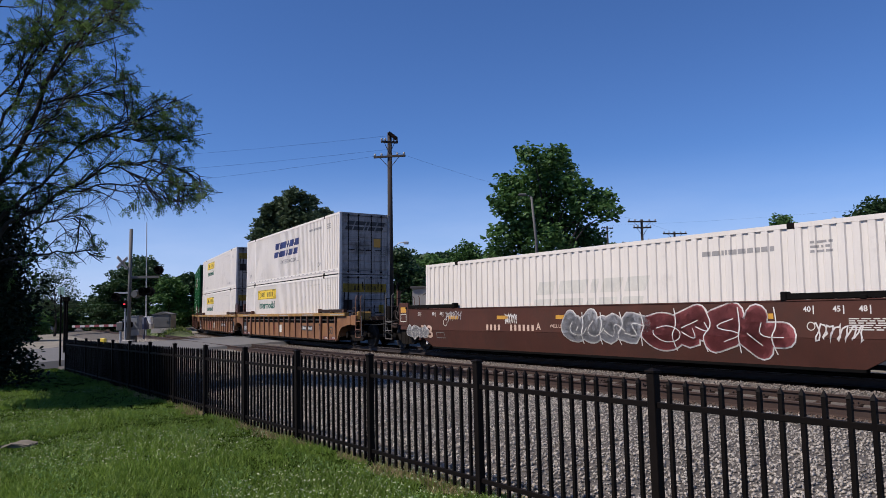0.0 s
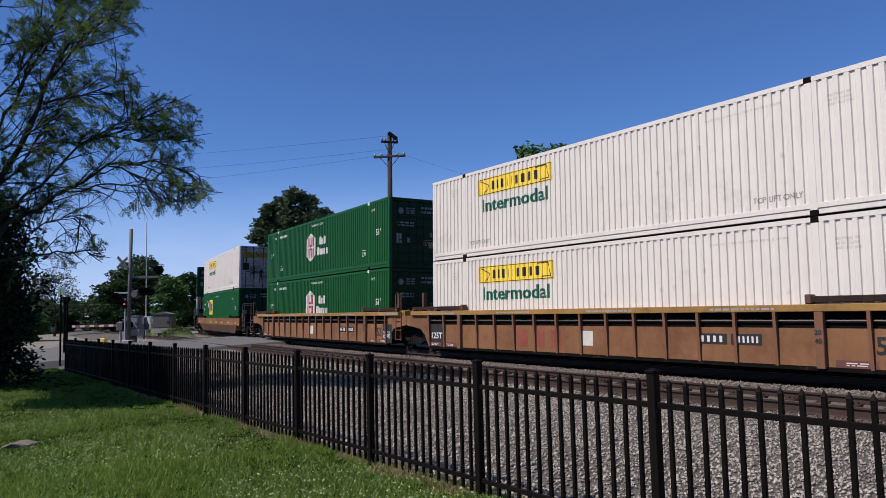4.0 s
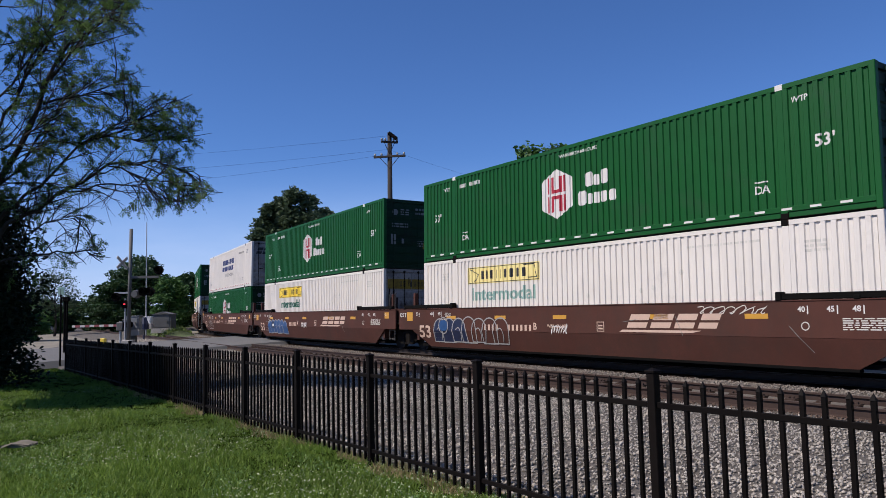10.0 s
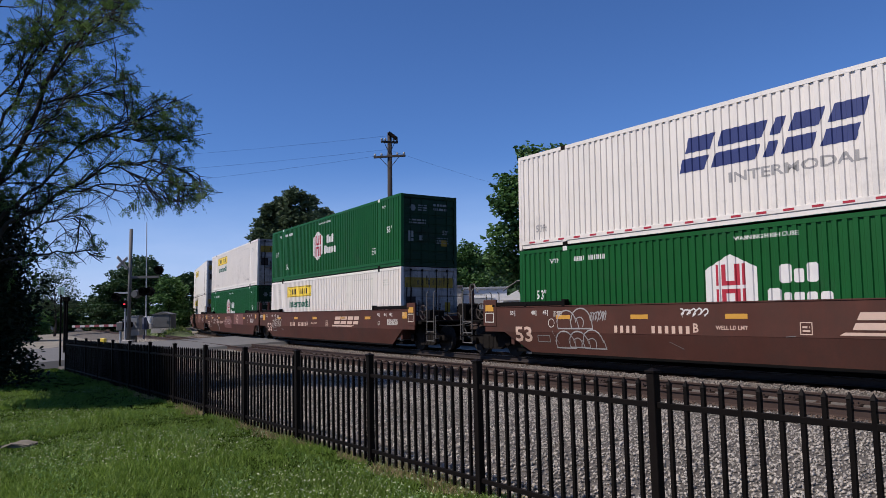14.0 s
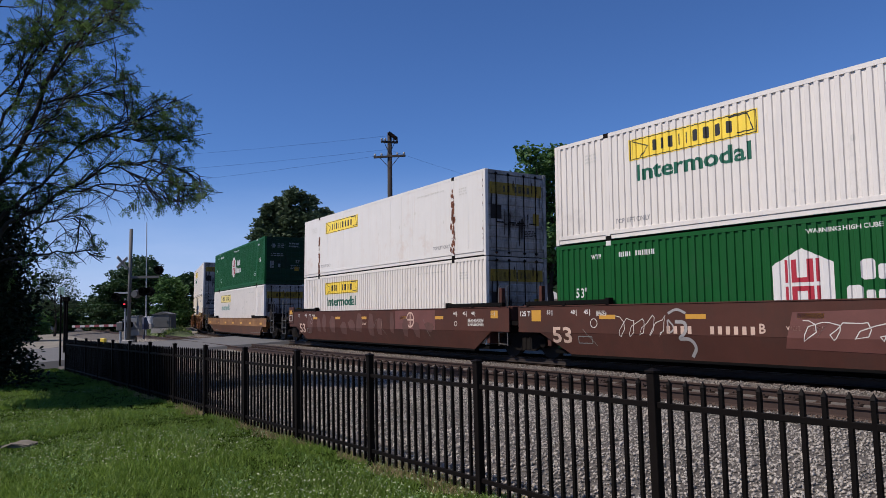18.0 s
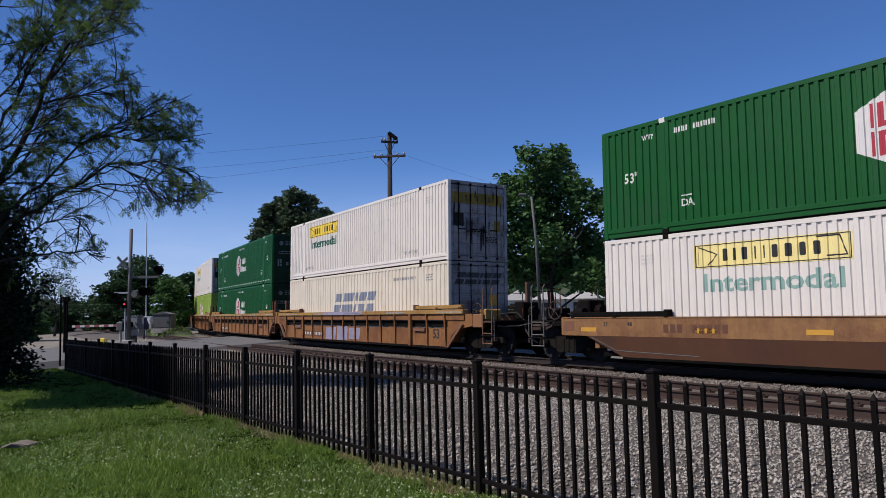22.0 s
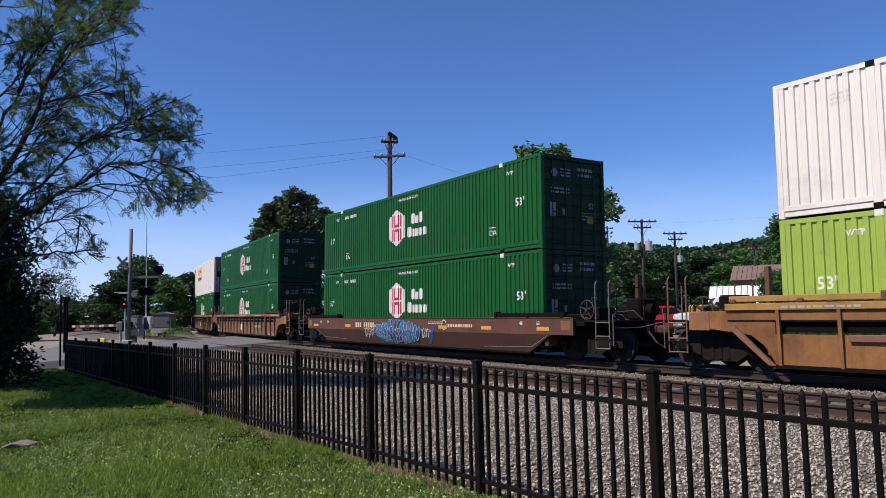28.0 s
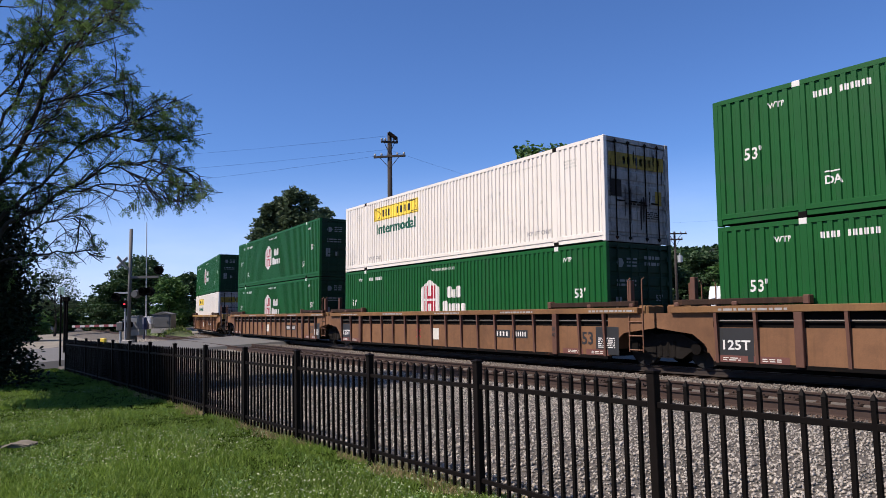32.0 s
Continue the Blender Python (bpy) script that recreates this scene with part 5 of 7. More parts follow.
    ground = [(x + w * (0.5 + 0.52 * math.cos(a)), z + h * (0.5 + 0.47 * math.sin(a) * (1 + 0.12 * math.sin(5 * a)))) for a in np.linspace(0, 2 * math.pi, 33)[:-1]]
    mid = (x + w / 2, z + h / 2)
    side_marks(car, [[mid, ground[j], ground[(j + 1) % 32]] for j in range(32)], "spray_blue", y, "graffiti", "sprayed blue ground of a dense knot")
    n = 40
    for i in range(n):
        u = (i + 0.5) / n
        cx = x + w * (0.05 + 0.9 * u)
        cz = z + h * (0.5 + (0.0, 0.27, -0.26)[i % 3] * math.sin(math.pi * min(0.9, max(0.1, u))) + r.uniform(-0.05, 0.05))
        ra, rb, a = h * r.uniform(0.17, 0.3), w / n * r.uniform(0.9, 1.5), r.uniform(-0.7, 0.7) + (0.5 - u) * 1.2
        pts = [(cx + rb * math.cos(t) * math.cos(a) - ra * math.sin(t) * math.sin(a), min(z + h, max(z, cz + rb * math.cos(t) * math.sin(a) + ra * math.sin(t) * math.cos(a)))) for t in np.linspace(0, 2 * math.pi, 15)]
        lift = 0.002 + 0.0007 * i
        tone = "spray_navy" if 0.36 < u < 0.62 and i % 3 else ("spray_blue", "spray_mid", "spray_mid")[i % 3]
        side_marks(car, [[(cx, cz), pts[j], pts[j + 1]] for j in range(14)], tone, y - lift, "graffiti", "sprayed blue petal")
        side_marks(car, stroke(pts, 0.015), "spray_sky", y - lift - 0.0003, "graffiti", "thin pale outline of a petal")
        if i % 5 == 1:
            side_marks(car, [disc(cx, cz, rb * 0.6, ra * 0.5, 10)], "spray_red", y - lift - 0.0005, "graffiti", "dull red heart of a petal")


def scrawl(car, x, w, h, z, line, seed, width=0.03, y=-1.5, loops=7):
    r = random.Random(seed)
    pts = []
    for i in range(loops * 8):
        u = i / (loops * 8)
        pts.append((x + w * u + 0.5 * w / loops * math.sin(u * loops * 6.28 + r.uniform(-0.5, 0.5)), z + h * (0.5 + 0.5 * math.sin(u * loops * 6.28 * 0.97 + 1.2) * r.uniform(0.5, 1.0))))
    side_marks(car, stroke(pts, width), line, y, "graffiti", "sprayed scrawl")


# ---- the train ----

STYLES = [  # style, front, rear
    ("brown", "coupled", "coupled"), ("ribbed", "coupled", "joint"), ("ribbed", "joint", "joint"), ("ribbed", "joint", "coupled"), ("tan", "coupled", "coupled"),
    ("brown", "coupled", "joint"), ("brown", "joint", "joint"), ("brown", "joint", "coupled"), ("brown", "coupled", "joint"), ("brown", "joint", "joint"), ("brown", "joint", "coupled"),
    ("tan", "coupled", "coupled"), ("wide_ribbed", "coupled", "joint"), ("wide_ribbed", "joint", "joint"), ("wide_ribbed", "joint", "coupled"), ("umber", "coupled", "coupled"),
    ("rusty_ribbed", "coupled", "joint"), ("rusty_ribbed", "joint", "joint"), ("rusty_ribbed", "joint", "coupled"), ("ribbed", "coupled", "joint")]
PLACES = [-4.95, 18.95, 38.28, 57.74, 81.09, 104.83, 124.14, 143.53, 166.96, 186.32, 205.79, 229.13, 252.68, 272.22, 291.68, 315.17, 338.47, 357.96, 377.27, 400.74]
LOADS = [("old", None), ("jb", "swift"), ("jb", "jb"), ("hub", "hub"), ("emp", "jb"), ("jbf", "hubd"), ("jb", "hubd"), ("hub", "swift2"), ("jb", "hub"), ("hub", "jb"), ("jb", "smooth"),
         ("jbf", "hub"), ("cream", "jb"), ("hub", "hubd"), ("lime", "jbf"), ("hub", "hub"), ("hub", "hub"), ("hub", "jb"), ("hub", "hub"), ("jb", "hub")]
CAR_LABEL = {"rusty_ribbed": "rust-brown ochre well car with close vertical ribs", "ribbed": "weathered ochre well car with close vertical ribs", "wide_ribbed": "rusty ochre well car with widely spaced ribs", "brown": "oxide-brown smooth-sided well car with stencils",
             "tan": "tan-and-umber smooth-sided well car", "umber": "low oxide-brown smooth-sided well car"}
KIND = {
    "hub": lambda: container("hub", "hub_green", "dark green corrugated container with white hexagon emblem"),
    "hubd": lambda: container("hub", "hub_green", "dark green corrugated container with white-dashed bottom rail", slots="mark_white"),
    "lime": lambda: container("hub", "lime", "lime green corrugated container with white hexagon emblem"),
    "jb": lambda: container("jb", "white", "white corrugated container with yellow band"),
    "jbf": lambda: container("jb", "white", "white corrugated container with faded lettering", end="jb"),
    "smooth": lambda: container("jb_smooth", "rusty_white", "flat-panelled white container with rust runs", flat=True, end="jb"),
    "swift": lambda: container("swift", "white", "white corrugated container with slanted navy lettering", slots="mark_grey"),
    "swift2": lambda: container("swift", "white", "white corrugated container with navy lettering and red-dashed rail", slots="mark_red"),
    "cream": lambda: container("swift", "cream", "weathered cream container with slate lettering", pitch=0.30),
    "old": lambda: container("swift", "white", "white container with ghost lettering", pitch=0.30),
    "emp": lambda: container("emp", "emp_green", "bright green container with yellow square emblem"),
}
_made = {}


def load(kind):
    if kind not in _made:
        _made[kind] = KIND[kind]()
        return _made[kind]
    return copy_thing(_made[kind], Matrix())


BOGIE = None
for i, ((style, front, rear), o) in enumerate(zip(STYLES, PLACES)):
    label = CAR_LABEL[style] + (", with sprayed graffiti" if i in (0, 5, 6, 7, 8, 9, 12, 15) else "")
    car = well_car(style, front, rear, label, seed=i)
    MOVING.append((car, o, 9.7, Matrix()))
    if style == "brown" and i in (0, 5, 6, 7, 8):
        if i in (5, 6, 7, 8):
            wordmark(car, 1.6)
    elif style == "brown":
        side_marks(car, [rect(3.0 - 0.8, 3.0 + 2.2, 0.8, 1.5)], "repaint", -1.5, "paint_patch", "brighter repaint patch")
        side_marks(car, ring(3.4, 1.15, 0.24, 0.3, 20) + [rect(3.12, 3.68, 1.12, 1.18), rect(3.37, 3.43, 0.87, 1.43)], "bnsf", -1.503, "round_emblem", "pale round emblem")
    if style == "brown" and i != 10:
        side_marks(car, [rect(-4.15 + j * 0.2, -4.05 + j * 0.2, 0.82, 1.0) for j in (0, 1, 2, 3, 6, 7, 8, 9, 10, 11)], "bnsf", -1.5, "serial_print")
    if i == 2:
        for a, b in ((-3.2, -2.75), (-2.4, -2.0), (-1.75, -1.3)):
            side_marks(car, [rect(a, b, 0.36, 0.86)], "mark_ghost_red", -1.42, "faded_block", "faded red block of an old emblem")
    if i == 0:
        bubbles(car, -0.5, 2.7, 0.85, 0.5, "spray_grey", "mark_white", 4, 21)
        bubbles(car, 2.4, 3.4, 1.0, 0.42, "spray_red", "mark_white", 4, 22)
        bubbles(car, -9.0, 1.3, 0.4, 0.5, "spray_grey", "mark_white", 5, 23)
        scrawl(car, 6.6, 1.0, 0.4, 0.7, "mark_white", 24)
        scrawl(car, -3.2, 0.6, 0.35, 1.0, "mark_white", 25)
        scrawl(car, -6.5, 1.0, 0.35, 1.1, "spray_grey", 26)
    elif i == 5:
        arches(car, -7.05, 4.0, 0.9, 0.36, "spray_navy", "mark_grey", 7, 31, wide=0.04, filled=3)
        side_marks(car, [disc(-6.5, 0.95, 0.28, 0.2, 14)], "spray_blue", -1.512, "graffiti", "blue sprayed spot")
        side_marks(car, ring(-6.5, 0.95, 0.26, 0.3, 16), "mark_grey", -1.513, "graffiti", "pale ring round the spot")
        scrawl(car, -1.0, 0.7, 0.28, 0.75, "mark_white", 33)
        scrawl(car, 4.0, 1.8, 0.22, 1.25, "mark_faint", 34, 0.02)
    elif i == 6:
        arches(car, -6.6, 3.2, 0.76, 0.37, "spray_blue", "mark_grey", 6, 41)
        side_marks(car, [disc(-5.7, 0.86, 0.26, 0.2, 14)], "spray_navy", -1.512, "graffiti", "navy sprayed spot")
        side_marks(car, [disc(-5.66, 0.84, 0.16, 0.08, 10)], "mark_white", -1.514, "graffiti", "white sprayed glint")
        scrawl(car, -1.06, 0.75, 0.3, 0.72, "mark_white", 42, 0.035)
    elif i == 7:
        arches(car, -6.3, 1.6, 0.5, 0.36, None, "mark_grey", 3, 51)
        arches(car, -6.2, 1.1, 0.55, 0.9, None, "mark_grey", 2, 55)
        scrawl(car, -5.0, 0.6, 0.3, 1.1, "mark_grey", 52)
        scrawl(car, -2.1, 0.8, 0.2, 1.22, "mark_white", 53, loops=5)
    elif i == 8:
        scrawl(car, -7.2, 1.6, 0.5, 0.7, "mark_faint", 54, 0.02)
    elif i == 9:
        scrawl(car, -5.7, 1.6, 0.6, 0.68, "mark_faint", 55, 0.016, loops=5)
        side_marks(car, stroke(rounded([(-4.1, 1.3), (-3.85, 1.42), (-3.6, 1.3)]), 0.06) + stroke(rounded([(-4.1, 1.15), (-3.9, 0.95), (-4.1, 0.8), (-4.12, 1.15)]), 0.04) + stroke(rounded([(-3.9, 1.1), (-3.6, 1.1), (-3.6, 0.85), (-3.85, 0.68), (-3.5, 0.72), (-3.35, 0.5), (-3.52, 0.28)]), 0.08), "mark_grey", -1.5, "graffiti", "broad pale sprayed squiggle")
        side_marks(car, [[(-1.2, 0.55), (1.2, 0.5), (1.6, 1.0), (0.9, 1.35), (-1.0, 1.3)]], "repaint", -1.5, "paint_patch", "brighter repaint patch")
        scrawl(car, -0.9, 2.0, 0.5, 0.7, "mark_faint", 56, 0.02, -1.503, 4)
    elif i == 10:
        r = random.Random(8)
        for j in range(13):
            cx, w_ = -6.6 + j * 0.95 + r.uniform(-0.2, 0.2), r.uniform(0.16, 0.42)
            z0, z1 = r.uniform(0.5, 0.75), r.uniform(1.0, 1.42)
            side_marks(car, [[(cx - w_ * r.uniform(0.4, 1), z0), (cx + w_ * r.uniform(0.2, 0.9), z0 - 0.05), (cx + w_, (z0 + z1) / 2), (cx + w_ * r.uniform(0.3, 1.1), z1), (cx - w_ * 0.4, z1 + 0.04), (cx - w_ * r.uniform(0.7, 1.3), (z0 + z1) / 2 + 0.1)]], "faded_patch", -1.5 - 0.0004 * j, "paint_patch", "faded smear of old spray paint")
    elif i == 12:
        side_marks(car, text_polys("A", -5.68, 0.86, 0.16, 0.14), "mark_black", -1.521, "stencil_text")
        for a, b, z0, z1, yy in ((-2.75, 1.4, 1.36, 1.49, -1.52), (-2.72, -1.6, 0.24, 0.8, -1.42), (-1.4, -0.3, 0.24, 0.85, -1.42), (-0.1, 1.0, 0.3, 0.8, -1.42)):
            side_marks(car, [[(a, z0), (b, z0), (b + 0.1, z1), (a + 0.05, z1)]], "spray_lilac", yy, "graffiti", "faded lilac sprayed patch")
        side_marks(car, [[(-5.1, 1.36), (-4.3, 1.36), (-4.4, 1.46), (-5.0, 1.46)]], "yellow_grime_shade", -1.52, "paint_patch")
    elif i == 15:
        tangle(car, -2.4, 3.8, 0.95, 0.22, 61)
        scrawl(car, -3.3, 0.9, 0.5, 0.4, "mark_faint", 62, 0.02, -1.503, 6)
        scrawl(car, 1.4, 0.8, 0.4, 0.45, "mark_faint", 63, 0.02, -1.503, 6)
        side_marks(car, [[(1.75, 0.25), (2.0, 0.3), (2.36, 0.9), (2.2, 0.95)]], "spray_blue", -1.506, "graffiti", "blue sprayed tail")
        side_marks(car, ring(2.95, 0.98, 0.14, 0.18, 16), "bnsf", -1.5, "round_emblem")
        side_marks(car, small_bars(3.2, 0.9, 1.5, 0.1, 1, 3) + small_bars(1.9, 1.0, 1.0, 0.03, 2, 4), "bnsf", -1.5, "small_print")
    elif i == 4:
        scrawl(car, -3.2, 3.4, 0.62, 0.36, "mark_dim", 64, 0.014, -1.5, 9)
        scrawl(car, -1.9, 1.6, 0.5, 0.44, "mark_dim", 65, 0.012, -1.501, 6)
        side_marks(car, small_bars(1.3, 0.98, 1.9, 0.1, 1, 3), "tan_dark", -1.5, "lettering")
    if style in ("tan", "umber"):
        side_marks(car, [rect((-4.15 if style == "umber" else -6.1) + j * 0.2, (-4.02 if style == "umber" else -5.96) + j * 0.2, 0.84, 1.04) for j in (0, 1, 2, 4, 5, 6, 7, 8)], "bnsf" if style == "umber" else "tan_dark", -1.5, "serial_print")
    lower, upper = LOADS[i]
    zoff = -0.08 if lower == "old" else 0.0
    MOVING.append((load(lower), o, 9.7, Matrix.Translation((0, 0, 0.34 + zoff))))
    if upper:
        MOVING.append((load(upper), o, 9.7, Matrix.Translation((0, 0, 3.256))))
    spots = [o - 9.7] if (front == "coupled" or i == 0) else []
    spots.append(o + 9.7)
    for s in spots:
        BOGIE_NEW = bogie(style) if BOGIE is None else copy_thing(BOGIE, Matrix())
        BOGIE = BOGIE or BOGIE_NEW
        MOVING.append((BOGIE_NEW, s, 0.9, Matrix()))
        for ws in BOGIE_NEW.children:
            if ws.name.startswith("wheelset"):
                ROLLING.append((ws, ws.matrix_basis.copy(), s))

# ---- plants ----


def leaf_quads(centers, size, rng, flat=0.4, long=1.6):
    """One small four-cornered leaf at each centre, turned at random."""
    n = len(centers)
    d = rng.normal(size=(n, 3))
    d[:, 2] *= flat
    d /= np.linalg.norm(d, axis=1)[:, None]
    e = rng.normal(size=(n, 3))
    e -= (e * d).sum(1)[:, None] * d
    e /= np.linalg.norm(e, axis=1)[:, None]
    s = size * rng.uniform(0.6, 1.3, n)[:, None]
    a, b = d * s * long / 2, e * s / 2
    v = np.stack([centers - a, centers + b * 0.9, centers + a, centers - b * 0.9], 1).reshape(-1, 3)
    f = np.arange(4 * n).reshape(n, 4)
    return v, f


def limb_points(a, b, bend, rng, n=6):
    a, b = np.array(a, float), np.array(b, float)
    off = rng.normal(size=3) * bend * np.linalg.norm(b - a)
    u = np.linspace(0, 1, n)[:, None]
    return a + (b - a) * u + off * (u * (1 - u)) * 2 + rng.normal(size=(n, 3)) * 0.02 * np.linalg.norm(b - a) * (u > 0)


def tree(x, y, z, h, w, seed, leaf, name="tree", label="", n=5000, size=0.3, crown_from=0.25, lobes=14, depth=None, trunk_r=None, lean=(0, 0), crown=None):
    """Trunk with limbs, and a crown of loose leaves in uneven lobes."""
    rng = np.random.default_rng(seed)
    t = thing(name, label, "tree")
    bm = bmesh.new()
    r0 = trunk_r or h * 0.02
    top = (x + lean[0], y + lean[1], z + h * 0.75)
    tp = limb_points((x, y, z - 0.1), top, 0.03, rng, 7)
    tube(bm, [tuple(p) for p in tp], list(np.linspace(r0, r0 * 0.35, 7)), 8)
    cs = []
    dp = depth or w
    for i in range(0 if crown else lobes):
        u = crown_from + (1 - crown_from) * (i + 0.5) / lobes
        spread = math.sin(math.pi * min(1, max(0.08, (u - crown_from) / (1 - crown_from) * 0.88 + 0.12))) ** 0.7
        a = rng.uniform(0, 2 * math.pi)
        q = rng.uniform(0.35, 0.8)
        c = np.array([x + lean[0] * u + math.cos(a) * w / 2 * spread * q, y + lean[1] * u + math.sin(a) * dp / 2 * spread * q, z + h * (u * 0.93)])
        r = np.array([w * rng.uniform(0.16, 0.27), dp * rng.uniform(0.16, 0.27), h * rng.uniform(0.07, 0.12)])
        cs.append((c, r))
        base = tp[min(5, int(u * 6))]
        tube(bm, [tuple(p) for p in limb_points(base, c, 0.1, rng, 4)], [r0 * 0.4, r0 * 0.3, r0 * 0.2, r0 * 0.08], 5)
    if crown:
        cs = [(np.array([x + dx, y + rng.uniform(-1, 1) * w * 0.22, z + dz]), np.array([r, r, r * 0.8])) for dx, dz, r in crown]
        for c, r in cs:
            tube(bm, [tuple(p) for p in limb_points(tp[min(5, max(1, int((c[2] - z) / h * 6)))], c, 0.08, rng, 4)], [r0 * 0.4, r0 * 0.3, r0 * 0.2, r0 * 0.08], 5)
    part("trunk", bm, M["bark"], t, smooth=True)
    pts = []
    vol = np.array([np.prod(r) ** 0.67 for c, r in cs])
    for (c, r), k in zip(cs, (vol / vol.sum() * n).astype(int)):
        d = rng.normal(size=(k, 3))
        d /= np.linalg.norm(d, axis=1)[:, None]
        rad = rng.uniform(0.45, 1.12, k)[:, None] * (1 + 0.25 * np.sin(d[:, :1] * 5 + c[0]) * np.sin(d[:, 2:] * 6 + c[2]))
        pts.append(c + d * r * rad)
    v, f = leaf_quads(np.concatenate(pts), size, rng)
    part("crown", raw_mesh("crown", v, f, M[leaf]), None, t)
    return t


def locust():
    """The feathery tree at the lawn's edge: trunk out of sight, limbs reaching over the lawn."""
    rng = np.random.default_rng(5)
    t = thing("locust_tree", "feathery honey locust tree with arching bare-tipped branches", "tree")
    wood = bmesh.new()
    root, fork = np.array([-12.6, 18.3, -0.3]), np.array([-11.6, 17.4, 2.7])
    tube(wood, [tuple(p) for p in limb_points(root, fork, 0.03, rng, 5)], [0.3, 0.26, 0.24, 0.23, 0.22], 10)
    edge_z = np.array([1.5, 2.6, 2.84, 3.17, 3.69, 4.12, 4.38, 4.85, 5.21, 5.51, 5.8, 6.35, 6.69, 6.85, 7.08, 7.63, 7.99, 8.32, 9.15, 12.0])
    edge_x = np.array([-9.9, -9.4, -7.7, -7.7, -7.1, -5.7, -5.15, -5.25, -5.9, -5.7, -5.4, -5.4, -5.5, -6.3, -7.1, -7.1, -7.55, -7.05, -6.85, -6.8])
    stems, fronds = [], []

    def inside(q):
        k = 17.0 / q[1]
        return q[0] * k < np.interp((q[2] - 1.6) * k + 1.6, edge_z, edge_x) + rng.uniform(-0.5, 0.16)

    def shoot(p, d, length, r, n, droop):
        pts = [np.array(p, float)]
        d = d / np.linalg.norm(d)
        for i in range(n - 1):
            d = d + rng.normal(size=3) * 0.13 + np.array([0, 0, droop])
            d /= np.linalg.norm(d)
            pts.append(pts[-1] + d * length / (n - 1))
        return pts

    def along(pts, u):
        n = len(pts) - 1
        i = min(n - 1, int(u * n))
        e = pts[i + 1] - pts[i]
        return pts[i] + e * (u * n - i), e / np.linalg.norm(e)

    def limb(xz, r0, lush, dy, kids, r1=0.004):
        """A main limb through given places, forking twice and ending in leafy twigs."""
        y0 = 17.0
        if stems:
            near = min(stems, key=lambda q: (q[0] - xz[0][0]) ** 2 + (q[2] - xz[0][1]) ** 2)
            y0 = near[1]
        ctrl = [np.array([x, y0 + dy * i / (len(xz) - 1), z]) for i, (x, z) in enumerate(xz)]
        pts = []
        for i in range(len(ctrl) - 1):
            for u in (0.0, 0.33, 0.67):
                pts.append(ctrl[i] + (ctrl[i + 1] - ctrl[i]) * u + rng.normal(size=3) * 0.03)
        pts.append(ctrl[-1])
        stems.extend(pts)
        tube(wood, [tuple(q) for q in pts], list(np.linspace(r0, r1, len(pts))), 7, cap=False)
        for k in range(kids):
            u = 0.12 + 0.86 * (k + rng.random()) / kids
            q, e = along(pts, u)
            d = e + rng.normal(size=3) * np.array([0.45, 0.5, 0.5])
            b = shoot(q, d, rng.uniform(0.6, 1.5) * (1.15 - 0.4 * u), 0.02, 6, -0.015)
            if not inside(b[-1]):
                b = [q + (w - q) * 0.45 for w in b]
                if not inside(b[-1]):
                    continue
            tube(wood, [tuple(w) for w in b], list(np.linspace(0.017, 0.006, 6)), 4, cap=False)
            patch = rng.choice([0.25, 0.8, 1.2])
            for j in range(8):
                v = rng.uniform(0.2, 1.0)
                w, e2 = along(b, v)
                c = shoot(w, e2 + rng.normal(size=3) * 0.55, rng.uniform(0.3, 0.65), 0.01, 4, -0.05)
                if not inside(c[-1]):
                    continue
                tube(wood, [tuple(x) for x in c], [0.007, 0.006, 0.005, 0.003], 3, cap=False)
                if rng.random() < lush * (0.3 + 0.7 * max(u, v * 0.8)) * patch:
                    for g in range(rng.integers(4, 10)):
                        p, e3 = along(c, rng.uniform(0.2, 1.0))
                        fronds.append((p, e3 + rng.normal(size=3) * 0.6 + np.array([0, 0, -0.15])))

    limb([(-11.4, 2.7), (-10.4, 4.6), (-9.5, 5.97), (-8.92, 7.47), (-7.92, 8.55), (-6.95, 9.13)], 0.095, 1.0, -0.8, 28)
    limb([(-8.92, 7.47), (-8.32, 7.66), (-7.58, 8.12), (-7.08, 8.29)], 0.03, 1.0, -1.0, 14)
    limb([(-9.24, 6.58), (-8.44, 6.83), (-7.7, 7.09), (-7.29, 7.38)], 0.03, 1.0, 0.4, 17)
    limb([(-9.1, 7.0), (-8.5, 8.0), (-8.1, 8.9), (-7.9, 9.7)], 0.03, 1.0, 0.5, 13)
    limb([(-11.4, 3.0), (-10.38, 6.47), (-9.93, 7.49), (-9.76, 8.95), (-9.72, 10.07)], 0.055, 0.9, 0.5, 22)
    limb([(-11.0, 4.0), (-10.7, 6.6), (-10.3, 8.0), (-10.1, 9.6)], 0.045, 1.0, -0.8, 22)
    limb([(-10.7, 6.3), (-10.0, 7.6), (-9.3, 8.6), (-9.0, 9.7)], 0.03, 1.0, 0.6, 20)
    limb([(-11.0, 4.4), (-10.3, 5.0), (-9.8, 6.2), (-9.3, 7.0)], 0.03, 0.9, 0.8, 18)
    limb([(-10.19, 6.95), (-9.47, 7.96), (-8.88, 8.92), (-8.48, 9.9)], 0.035, 1.0, -0.5, 18)
    limb([(-10.95, 5.12), (-10.42, 5.52), (-9.62, 5.57), (-8.96, 6.09), (-8.16, 6.55)], 0.04, 0.9, -1.0, 19)
    limb([(-11.3, 2.8), (-10.25, 4.03), (-9.4, 4.68), (-8.42, 5.6), (-7.55, 6.06), (-6.62, 6.58)], 0.055, 0.85, -0.3, 24)
    limb([(-8.42, 5.6), (-7.35, 5.85), (-6.42, 6.3), (-5.58, 6.56)], 0.03, 1.0, -0.6, 18)
